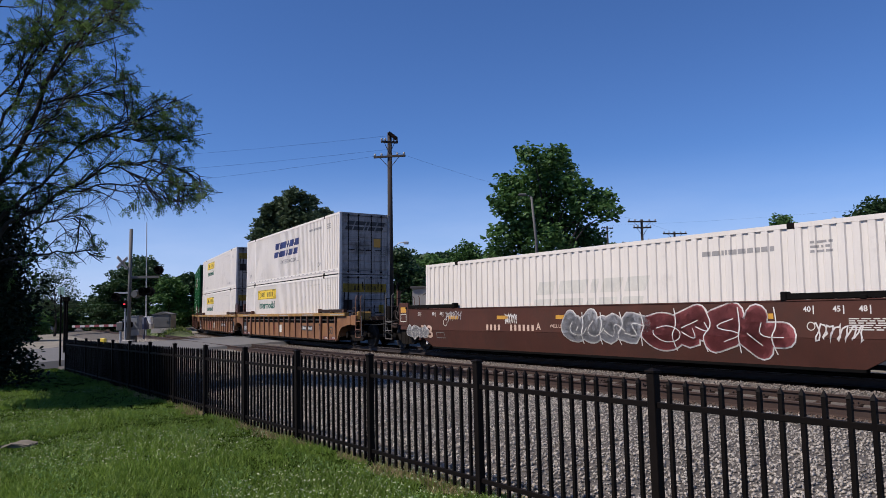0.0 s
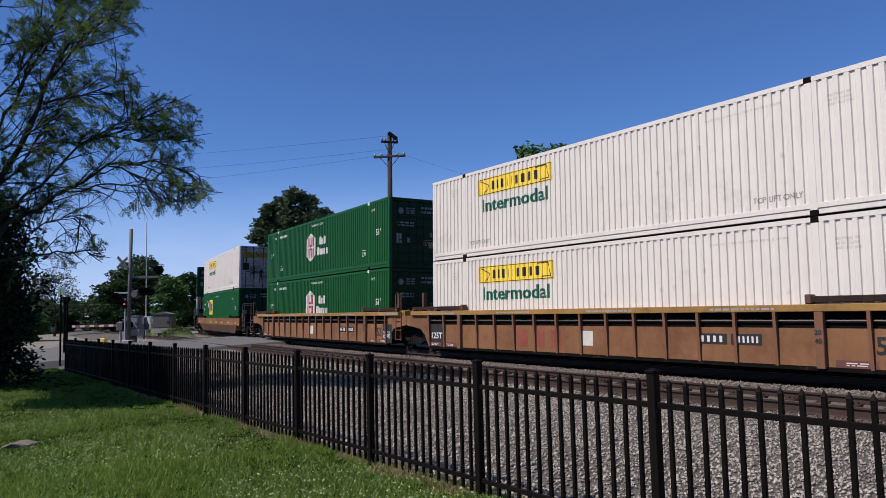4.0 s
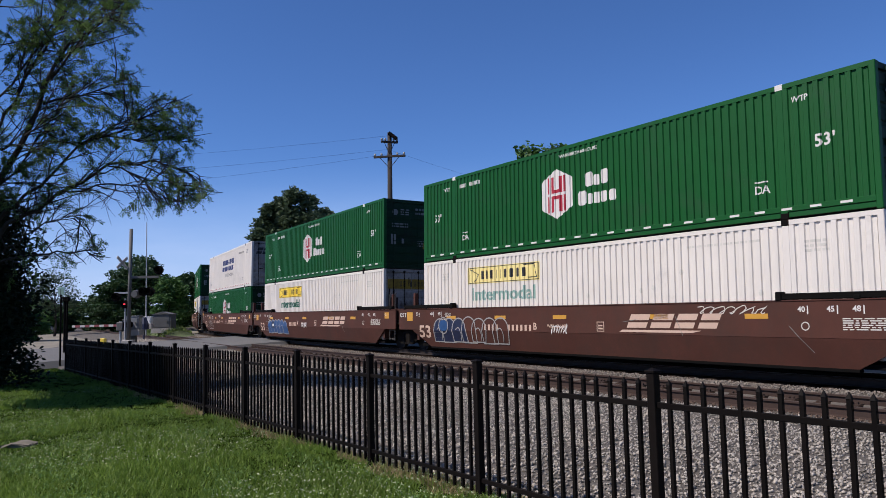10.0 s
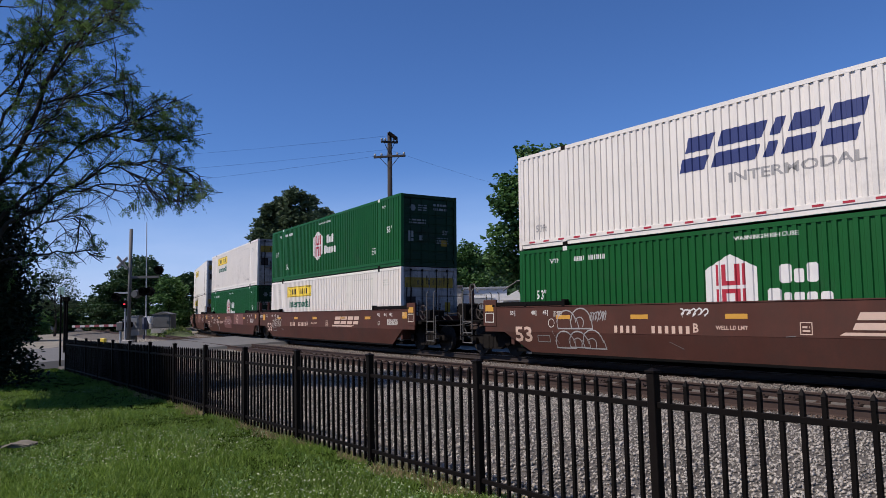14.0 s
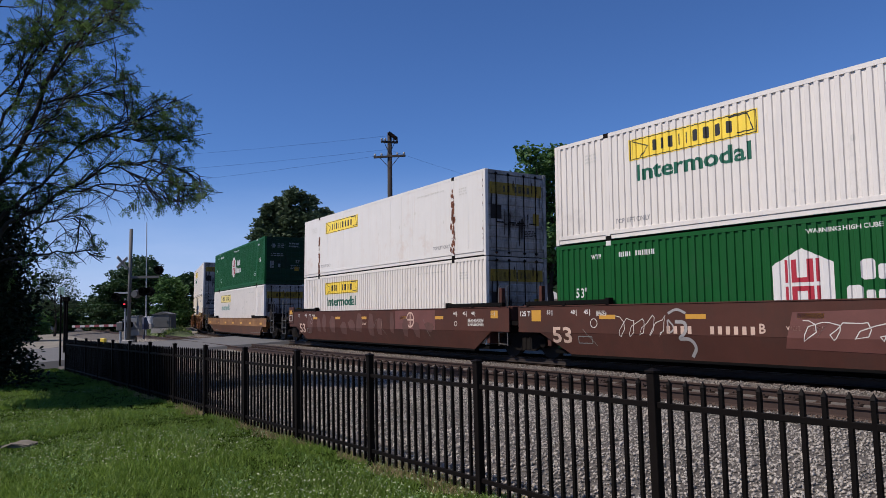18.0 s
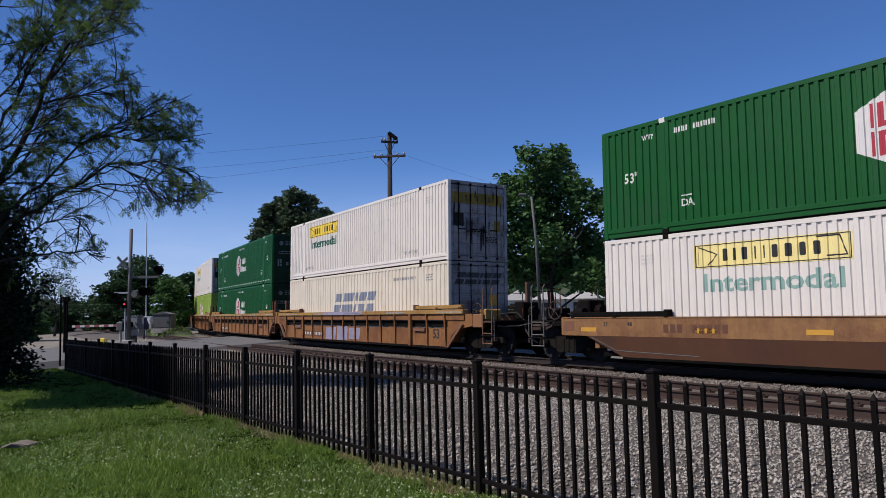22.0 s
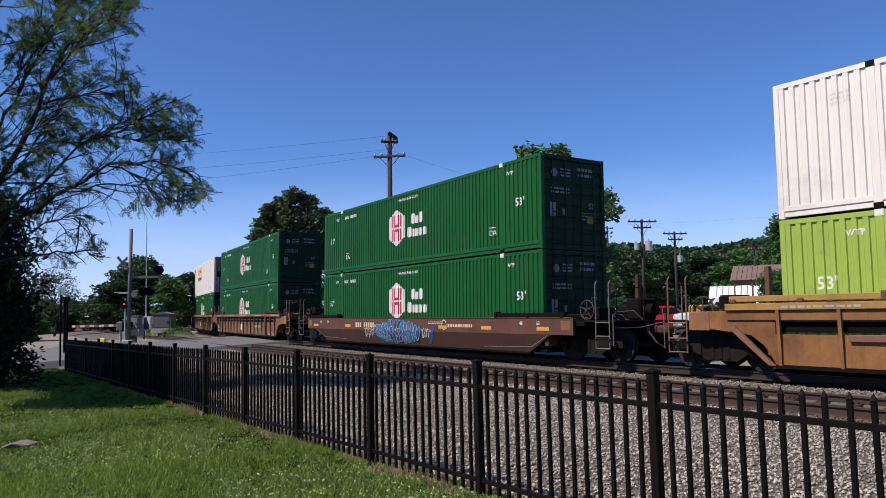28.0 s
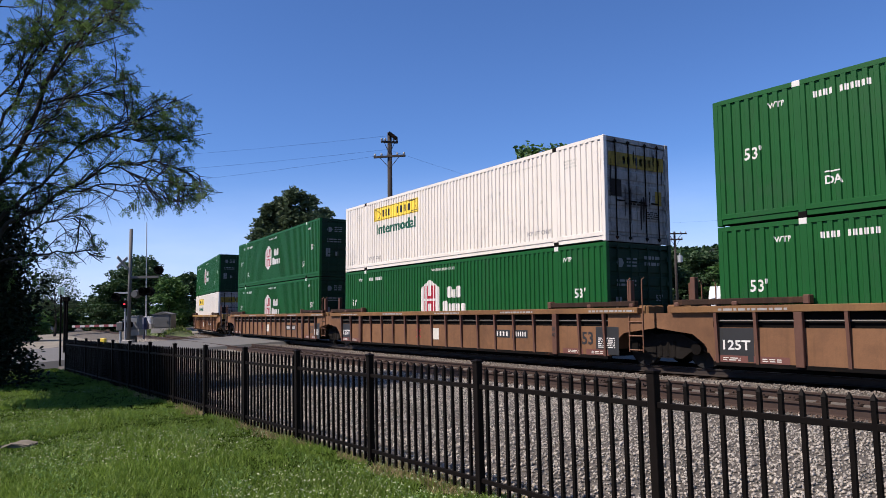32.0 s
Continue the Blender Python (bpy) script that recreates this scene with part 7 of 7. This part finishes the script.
    part("white_hood", tube(bmesh.new(), [(0.45, -0.3, 3.05), (0.45, 0.1, 3.05)], [0.2, 0.28], 12), M["shed_grey"], s)
    part("red_lamp", tube(bmesh.new(), [(-0.2, -0.2, 2.45), (-0.2, -0.1, 2.45)], 0.055, 12), M["lamp_red"], s, "glowing red lens")
    part("lamp_shield", tube(bmesh.new(), [(-0.2, -0.09, 2.45), (-0.2, 0.0, 2.45)], 0.25, 14), M["dark"], s)
    part("side_mast", tube(bmesh.new(), [(-0.2, 0, 0), (-0.2, 0, 2.8)], 0.05, 8), M["metal_grey"], s)
    for a in (35, -35):
        part("crossbuck_board", bbox(-0.6, 0.6, -0.02, 0.02, -0.09, 0.09), M["mark_grey"], s, m=pose(-0.35, -0.15, 5.0, 0, 0, 78) @ pose(0, 0, 0, 0, a, 0))
    g = thing("crossing_gate", "lowered red-and-white striped crossing gate arm", "crossing gate", at=at_px(213, 46, -0.15))
    part("gate_post", tube(bmesh.new(), [(0, 0, 0), (0, 0, 1.4)], 0.09, 10), M["metal_grey"], g)
    part("gate_machine", bbox(-0.2, 0.2, -0.2, 0.2, 0.8, 1.35, 0.04), M["shed_grey"], g)
    arm = part("gate_arm", bbox(-3.05, 0.1, -0.03, 0.03, 1.08, 1.22), M["mark_faint"], g)
    for i in range(5):
        part("red_stripe", bbox(-2.85 + i * 0.6, -2.55 + i * 0.6, -0.034, 0.034, 1.078, 1.222), M["spray_red"], arm)
    part("counterweight", bbox(0.1, 0.75, -0.1, 0.1, 1.0, 1.35, 0.05), M["steel"], g)


signal_mast()


def cabinet(px, d, w, h, dp, mat_, label, z=-0.1, gable=False):
    c = thing("relay_cabinet", label, "cabinet", at=at_px(px, d, z))
    part("body", bbox(-w / 2, w / 2, -dp / 2, dp / 2, 0.08, h, 0.02), M[mat_], c)
    part("plinth", bbox(-w / 2 - 0.08, w / 2 + 0.08, -dp / 2 - 0.08, dp / 2 + 0.08, -0.3, 0.08), M["concrete"], c)
    if gable:
        bm = bmesh.new()
        prism(bm, [(-w / 2 - 0.08, h), (w / 2 + 0.08, h), (0, h + 0.22)], "y", -dp / 2 - 0.08, dp / 2 + 0.08)
        part("roof", bm, M[mat_], c)
    else:
        part("lid", bbox(-w / 2 - 0.04, w / 2 + 0.04, -dp / 2 - 0.04, dp / 2 + 0.04, h, h + 0.06, 0.01), M[mat_], c)
    part("door", bbox(-w * 0.42, w * 0.42, -dp / 2 - 0.025, -dp / 2 - 0.004, 0.16, h - 0.1, 0.008), M[mat_], c)
    part("handle", bbox(w * 0.28, w * 0.32, -dp / 2 - 0.06, -dp / 2 - 0.025, h * 0.45, h * 0.6), M["rod"], c)


cabinet(236, 47, 0.85, 0.9, 0.6, "cabinet_grey", "grey steel relay cabinet beside the crossing signal", 0.62)
thing_post = thing("cabinet_stand", "dark grey stand under the relay cabinet", "stand", at=at_px(236, 47, -0.25))
part("block", bbox(-0.16, 0.16, -0.16, 0.16, 0, 0.6, 0.03), M["shed_grey"], thing_post)
cabinet(222, 46.5, 0.25, 0.8, 0.25, "cabinet_grey", "narrow grey junction cabinet at the crossing", 0.5)
cabinet(290, 60, 1.5, 1.2, 1.2, "shed_grey", "low grey equipment shed with shallow gable on the bank", 0.42, True)
cabinet(262, 58, 0.5, 0.6, 0.4, "white_paint", "small white equipment box on the bank", 0.82)

bin_ = thing("dark_cover", "dark blue tarpaulin cover over equipment beside the cabinet", "cover", at=at_px(254, 55, -0.34))
part("cloth", tube(bmesh.new(), [(0, 0, 0), (0, 0, 0.84), (0, 0, 0.88), (0, 0, 1.3), (0, 0, 1.78)], [0.07, 0.07, 0.36, 0.34, 0.16], 9), M["spray_navy"], bin_)
sp = thing("slim_mast", "slim steel radio mast above the bushes", "mast", at=at_px(257.5, 58, 0))
part("pole_shaft", tube(bmesh.new(), [(0, 0, 0), (0, 0, 9.0)], [0.06, 0.035], 8), M["metal_grey"], sp)
bl = thing("yellow_marker", "short yellow marker post by the crossing", "marker post", at=at_px(182, 33, -0.25))
part("post_body", bbox(-0.12, 0.12, -0.12, 0.12, 0, 0.85, 0.03), M["yellow"], bl)
sg = thing("sign_post", "thin dark sign post with small teal sign", "sign post", at=at_px(107, 28, -0.3))
part("post_shaft", tube(bmesh.new(), [(0, 0, 0), (0, 0, 3.0)], 0.035, 8), M["dark"], sg)
part("sign_plate", bbox(-0.12, 0.12, -0.03, 0.03, 2.75, 3.05, 0.01), M["mark_teal"], sg)
for px in (114, 118):
    q = thing("slim_post", "slim dark post at the street corner", "post", "posts at the corner", at=at_px(px, 33, -0.3))
    part("post_shaft", tube(bmesh.new(), [(0, 0, 0), (0, 0, 2.6)], 0.05, 8), M["dark"], q)
    part("post_top", bbox(-0.09, 0.09, -0.09, 0.09, 2.6, 2.8, 0.02), M["dark"], q)

bank = bmesh.new()
_rows = []
for i in range(14):
    _r = []
    gap = 4.05 + 0.0021 * (26 + i * 4) ** 2 - 3.2
    for j, (o, z) in enumerate(((0.0, -0.3), (0.12, 0.12), (0.3, 0.3), (0.5, 0.35), (0.7, 0.3), (0.86, 0.1), (1.0, -0.36))):
        p = on_line(38 + i * 4, 2.4 + gap * o, z + 0.06 * math.sin(i * 1.7 + j))
        if i == 0 or i == 13:
            p.z = -0.36
        _r.append(bank.verts.new(p))
    _rows.append(_r)
for a, b in zip(_rows, _rows[1:]):
    for j in range(6):
        bank.faces.new((a[j], b[j], b[j + 1], a[j + 1]))
bmesh.ops.recalc_face_normals(bank, faces=bank.faces[:])
M["bank"] = mat("weedy bank", (0.075, 0.10, 0.03), 0.95, var=0.45, scale=0.6, grain=9, bump=0.8, bump_dist=0.05)
structure("weedy_bank", mesh_of(bank, "weedy_bank", M["bank"]), "weedy dry bank past the crossing")



def bank_weeds():
    """Tall weeds and dry stalks on the bank and by the road's edge."""
    rng = np.random.default_rng(12)
    n = 7000
    u, o = rng.uniform(40, 84, n), rng.random(n)
    p = np.array([on_line(a, 2.4 + (0.85 + 0.0021 * (a - 12) ** 2) * b, np.interp(b, [0, 0.12, 0.3, 0.5, 0.7, 0.86, 1.0], [-0.3, 0.12, 0.3, 0.35, 0.3, 0.1, -0.36])) for a, b in zip(u, o)])
    p[:, 2] -= 0.05
    h = rng.uniform(0.12, 0.5, n) * (0.5 + 0.5 * np.sin(p[:, 0] * 0.9) ** 2)
    a, b = rng.uniform(0, 6.28, n), rng.uniform(0, 6.28, n)
    w = rng.uniform(0.03, 0.07, n)
    s = np.stack([np.cos(a) * w, np.sin(a) * w, 0 * w], 1)
    tip = p + np.stack([np.cos(b) * h * 0.5, np.sin(b) * h * 0.5, h], 1)
    v = np.stack([p - s, p + s, tip], 1).reshape(-1, 3)
    tagged(new("weeds", raw_mesh("weeds", v, np.arange(3 * n).reshape(n, 3), M["weeds"])), "tall green and straw-dry weeds on the bank", "weeds", kind="stuff")


M["weeds"] = island_mat("bank weeds", (0.03, 0.06, 0.01), (0.16, 0.2, 0.05), 0.7, 0.3)
bank_weeds()

slab = thing("stone_slab", "rough flat limestone slab lying in the lawn", "stone", at=Matrix.Translation((-5.76, 9.95, -0.14)))
bm = bmesh.new()
box(bm, -0.21, 0.2, -0.12, 0.11, -0.02, 0.05, 0.0)
bmesh.ops.subdivide_edges(bm, edges=bm.edges[:], cuts=5, use_grid_fill=True)
_rs = random.Random(6)
for v in bm.verts:
    v.co += Vector((_rs.uniform(-0.02, 0.02), _rs.uniform(-0.02, 0.02), _rs.uniform(-0.012, 0.018) + 0.03 * math.sin(v.co.x * 9 + 1) * (v.co.z > 0) - 0.04 * v.co.x * (v.co.z > 0)))
bmesh.ops.recalc_face_normals(bm, faces=bm.faces[:])
part("slab", bm, M["stone"], slab)


def car(px, d, kind, paint, yaw, label):
    c = thing("parked_car", label, "car", "parked cars", at=at_px(px, d, -0.04 if px > 500 else -0.34) @ pose(0, 0, 0, 0, 0, yaw - math.degrees(math.atan((px - 784) / 1291.0))))
    prof = {"suv": ([(-2.75, 0.35), (-2.8, 0.95), (-2.65, 1.05), (-1.45, 1.18), (2.7, 1.18), (2.75, 0.4)], [(-1.35, 1.18), (-0.55, 1.86), (2.45, 1.9), (2.7, 1.18)]),
            "sedan": ([(-2.3, 0.3), (-2.35, 0.75), (-1.0, 0.92), (1.6, 0.95), (2.3, 0.85), (2.3, 0.3)], [(-0.95, 0.92), (-0.25, 1.42), (0.95, 1.44), (1.75, 0.95)]),
            "pickup": ([(-2.8, 0.4), (-2.85, 1.0), (-1.5, 1.15), (2.85, 1.15), (2.85, 0.45)], [(-1.4, 1.15), (-0.8, 1.85), (0.9, 1.87), (1.05, 1.15)])}[kind]
    w = 0.98 if kind != "sedan" else 0.88
    bm = bmesh.new()
    prism(bm, prof[0], "y", -w, w)
    bmesh.ops.bevel(bm, geom=bm.edges[:], offset=0.05, segments=2, affect="EDGES")
    part("body", bm, M[paint], c, smooth=False)
    bm = bmesh.new()
    prism(bm, prof[1], "y", -w + 0.08, w - 0.08)
    bmesh.ops.bevel(bm, geom=bm.edges[:], offset=0.06, segments=2, affect="EDGES")
    part("cabin", bm, M[paint], c)
    a, b, e, f = prof[1]
    zlo, zhi = a[1] + 0.05, e[1] - 0.1
    nwin = {"suv": 3, "sedan": 2, "pickup": 2}[kind]
    x0, x1 = a[0] + 0.35, f[0] - 0.25
    for sy in (-1, 1):
        for i in range(nwin):
            u, v = x0 + (x1 - x0) * i / nwin + 0.05, x0 + (x1 - x0) * (i + 1) / nwin - 0.05
            bm = bmesh.new()
            s = 0.42 if i == 0 else 0.0
            t = 0.2 if i == nwin - 1 else 0.0
            prism(bm, [(u, zlo), (v, zlo), (v - t, zhi), (u + s, zhi)], "y", sy * (w - 0.075), sy * (w - 0.055))
            part("side_window", bm, M["glass"], c)
        for x in (-0.68, 0.66):
            wheel = part("wheel", tube(bmesh.new(), [(x * 2.6, sy * (w - 0.2), 0.36), (x * 2.6, sy * (w + 0.02), 0.36)], 0.37, 18), M["rubber"], c)
            part("rim", tube(bmesh.new(), [(x * 2.6, sy * (w + 0.0), 0.36), (x * 2.6, sy * (w + 0.03), 0.36)], 0.22, 12), M["metal_grey"], wheel)
        part("headlight", bbox(prof[0][1][0] - 0.01, prof[0][1][0] + 0.12, min(sy * (w - 0.3), sy * (w - 0.02)), max(sy * (w - 0.3), sy * (w - 0.02)), 0.75, 0.9, 0.02), M["mark_white"], c)
        part("mirror", bbox(a[0] + 0.15, a[0] + 0.33, min(sy * w, sy * (w + 0.18)), max(sy * w, sy * (w + 0.18)), zlo, zlo + 0.16, 0.03), M[paint], c)
    bm = bmesh.new()
    prism(bm, [(a[0] + 0.03, a[1] + 0.06), (b[0] - 0.08, b[1] - 0.06), (b[0] - 0.06, b[1] - 0.05), (a[0] + 0.05, a[1] + 0.05)], "y", -w + 0.2, w - 0.2)
    part("windscreen", bm, M["glass"], c)
    part("bumper", bbox(prof[0][0][0] - 0.08, prof[0][0][0] + 0.1, -w + 0.05, w - 0.05, 0.38, 0.58, 0.03), M["metal_grey"], c)


car(1475, 24, "suv", "car_white", 2, "white full-size sport utility vehicle parked in the yard")
car(1365, 33, "sedan", "car_black", 5, "black saloon car parked in the yard")
car(1290, 38, "pickup", "car_white", 8, "white pickup truck parked in the yard")
car(1155, 44, "sedan", "car_red", -4, "red saloon car parked in the yard")
car(1330, 52, "sedan", "car_white", 0, "white saloon car parked by the buildings")
car(52, 84, "sedan", "metal_grey", 20, "silver grey saloon car parked up the side street")
car(1100, 56, "sedan", "car_black", 0, "dark saloon car parked under the tree")


def building(px0, px1, d, h, dp, wall, roof, label, kind="flat", openings=(), base=-0.3):
    x0, x1 = px_at(px0, d)[0], px_at(px1, d)[0]
    w = x1 - x0
    b = thing("building", label, "building", "town buildings", at=Matrix.Translation((x0, d, base)) @ pose(0, 0, 0, 0, 0, -math.degrees(math.atan2((x0 + x1) / 2, d)) * 1.08))
    w *= math.cos(math.atan2(x0, d))
    part("wall", bbox(0, w, 0, dp, 0, h), M[wall], b)
    if kind == "flat":
        part("roof", bbox(-0.15, w + 0.15, -0.15, dp + 0.15, h, h + 0.18, 0.02), M[roof], b)
    elif kind == "gable":
        bm = bmesh.new()
        prism(bm, [(-0.3, h), (w + 0.3, h), (w / 2, h + w * 0.12 + 0.5)], "y", -0.3, dp + 0.3)
        part("roof", bm, M[roof], b)
    elif kind == "pitched":
        bm = bmesh.new()
        prism(bm, [(-0.4, h), (dp / 2, h + 1.6), (dp + 0.4, h)], "x", -0.3, w + 0.3)
        sl = part("roof", bm, M[roof], b)
        for i in range(int(w / 0.45)):
            rb = bmesh.new()
            prism(rb, [(-0.4, h + 0.005), (-0.4, h + 0.05), (dp / 2, h + 1.65), (dp / 2, h + 1.605)], "x", 0.2 + i * 0.45, 0.26 + i * 0.45)
            part("roof_seam", rb, M["metal_grey"] if roof == "white_paint" else M[roof], sl)
    for ox, oz, ow, oh, m_ in openings:
        o = part("window" if oh < 1.6 else "door", bbox(ox, ox + ow, -0.05, 0.02, oz, oz + oh), M[m_], b)
        part("frame", bbox(ox - 0.08, ox + ow + 0.08, -0.07, -0.052, oz + oh, oz + oh + 0.1), M["white_paint"], o)
        if oh < 1.6:
            part("sill", bbox(ox - 0.08, ox + ow + 0.08, -0.14, -0.052, oz - 0.08, oz), M["concrete"], o)
    return b


building(728, 815, 62, 3.6, 10, "concrete", "roof_dark", "low grey block building behind the tracks", openings=((0.6, 0.9, 1.0, 1.1, "glass"), (2.4, 0.3, 1.1, 2.1, "metal_grey")))
building(818, 895, 66, 3.5, 9, "white_paint", "metal_grey", "low white shed behind the tracks", openings=((0.7, 0.3, 2.0, 2.4, "metal_grey"),))
for a, b in ((888, 940), (944, 996), (1000, 1062)):
    building(a, b, 56, 2.35, 3.5, "white_paint", "white_paint", "small white gabled market shed under the tree", "gable", ((0.5, 0.2, 1.1, 1.9, "roof_dark"),))
building(1256, 1345, 56, 1.5, 7, "white_paint", "white_paint", "low white building with pale roof", "pitched", ((0.6, 0.4, 0.8, 0.8, "glass"), (2.2, 0.4, 0.8, 0.8, "glass")))
building(1296, 1423, 72, 3.9, 9, "brick", "roof_brown", "brick building with brown shingle roof", "pitched", ((0.8, 1.0, 1.0, 1.3, "glass"), (2.6, 1.0, 1.0, 1.3, "glass"), (4.6, 1.0, 1.0, 1.3, "glass")))
# Garage opening: a black panel on the wall stands in for the shaded inside.
building(1388, 1482, 49, 3.25, 6, "shed_grey", "roof_dark", "grey garage with a black panel for its shaded opening", openings=((0.7, 0.1, 2.0, 2.3, "dark"),))
ch = building(1453, 1640, 62, 5.9, 14, "white_paint", "roof_dark", "white clapboard church with square cupola", openings=((3.0, 2.6, 0.9, 1.4, "glass"), (5.4, 2.6, 0.9, 1.4, "glass")))
cup = part("cupola", bbox(0.35, 1.75, 1.0, 2.4, 6.0, 7.9, 0.02), M["white_paint"], ch)
part("cornice", bbox(0.2, 1.9, 0.85, 2.55, 7.9, 8.05, 0.02), M["white_paint"], cup)
bm = bmesh.new()
tube(bm, [(1.05, 1.7, 8.05), (1.05, 1.7, 8.5), (1.05, 1.7, 8.9)], [0.75, 0.5, 0.12], 8)
part("dome", bm, M["metal_grey"], cup)
part("cupola_base", bbox(-0.1, 2.2, 0.6, 2.9, 5.9, 6.3, 0.02), M["white_paint"], ch)
sid = building(1502, 1600, 50, 4.5, 8, "white_paint", "metal_grey", "white ribbed-siding building with patchy ivy")
for i in range(15):
    part("siding_rib", bbox(0.1 + i * 0.25, 0.15 + i * 0.25, -0.035, -0.002, 0.1, 4.4), M["metal_grey"], sid)
tree(*px_at(1497, 48.8), -0.3, 5.0, 1.3, 41, "leaf_mid", "ivy", "ivy climbing the corner of the white building", 2600, 0.11, 0.1, 14, depth=0.8, trunk_r=0.04)
stp = building(1406, 1427, 68, 4.4, 1.2, "white_paint", "roof_dark", "slim white belfry with pointed grey roof")
bm = bmesh.new()
tube(bm, [(0.55, 0.6, 4.55), (0.55, 0.6, 6.75)], [0.75, 0.03], 4)
part("spire", bm, M["roof_dark"], stp)
pier = thing("brick_pier", "old brick pier with ivy on top", "pier", at=at_px(1488, 45))
part("shaft", bbox(-0.3, 0.3, -0.3, 0.3, 0, 4.1, 0.02), M["brick"], pier)
part("cap", bbox(-0.36, 0.36, -0.36, 0.36, 4.1, 4.22, 0.02), M["concrete"], pier)

# ---- wooden ties ----


def lay_ties():
    bm = bmesh.new()
    box(bm, -0.11, 0.11, -1.3, 1.3, -0.34, -0.165, 0.012)
    me = mesh_of(bm, "tie", M["tie"])
    pb = bmesh.new()
    for e in (-0.755, 0.755):
        box(pb, -0.09, 0.09, e - 0.17, e + 0.17, -0.168, -0.15)
        for k in (-0.11, 0.11):
            box(pb, -0.05, -0.02, e + k - 0.02, e + k + 0.02, -0.15, -0.118)
            box(pb, 0.03, 0.06, e - k - 0.02, e - k + 0.02, -0.15, -0.122)
    plate_me = mesh_of(pb, "tie_plate", M["rail"])
    for tk, line in TRACKS:
        for i in range(-44, 90):
            s = i * 0.55 + random.uniform(-0.03, 0.03)
            p = line(s)
            h = float(np.interp(min(s, 12.0) if line is on_near else s, _s, _h))
            part("tie", me, None, tk, m=Matrix.Translation(p) @ pose(0, 0, 0, 0, 0, math.degrees(math.pi / 2 - h) + random.uniform(-1, 1)) @ pose(0, 0, 0, -1.28, 0, 0))
            if line is on_near and i < 40:
                part("tie_plate", plate_me, None, tk, m=Matrix.Translation(p) @ pose(0, 0, 0, 0, 0, math.degrees(math.pi / 2 - h)) @ pose(0, 0, 0, -1.28, 0, 0))


lay_ties()

# ---- what moves ----


def motions():
    times = [i * 0.5 for i in range(65)]
    for ob, o, half, local in MOVING:
        walk(ob, [(t, ride(o - gone(t), half) @ local) for t in times])
    for ws, base, o in ROLLING:
        rows = [(0.0, base)]
        ang = 0.0
        for f in range(1, 32 * FPS):
            t = f / FPS
            s = o - gone(t)
            if -32 < s < 70:
                ang += (gone(t) - gone(t - 1 / FPS)) / 0.47
                rows.append((t, base @ Matrix.Rotation(ang, 4, "Y")))
        rows.append((32.0, rows[-1][1]))
        walk(ws, rows)


motions()
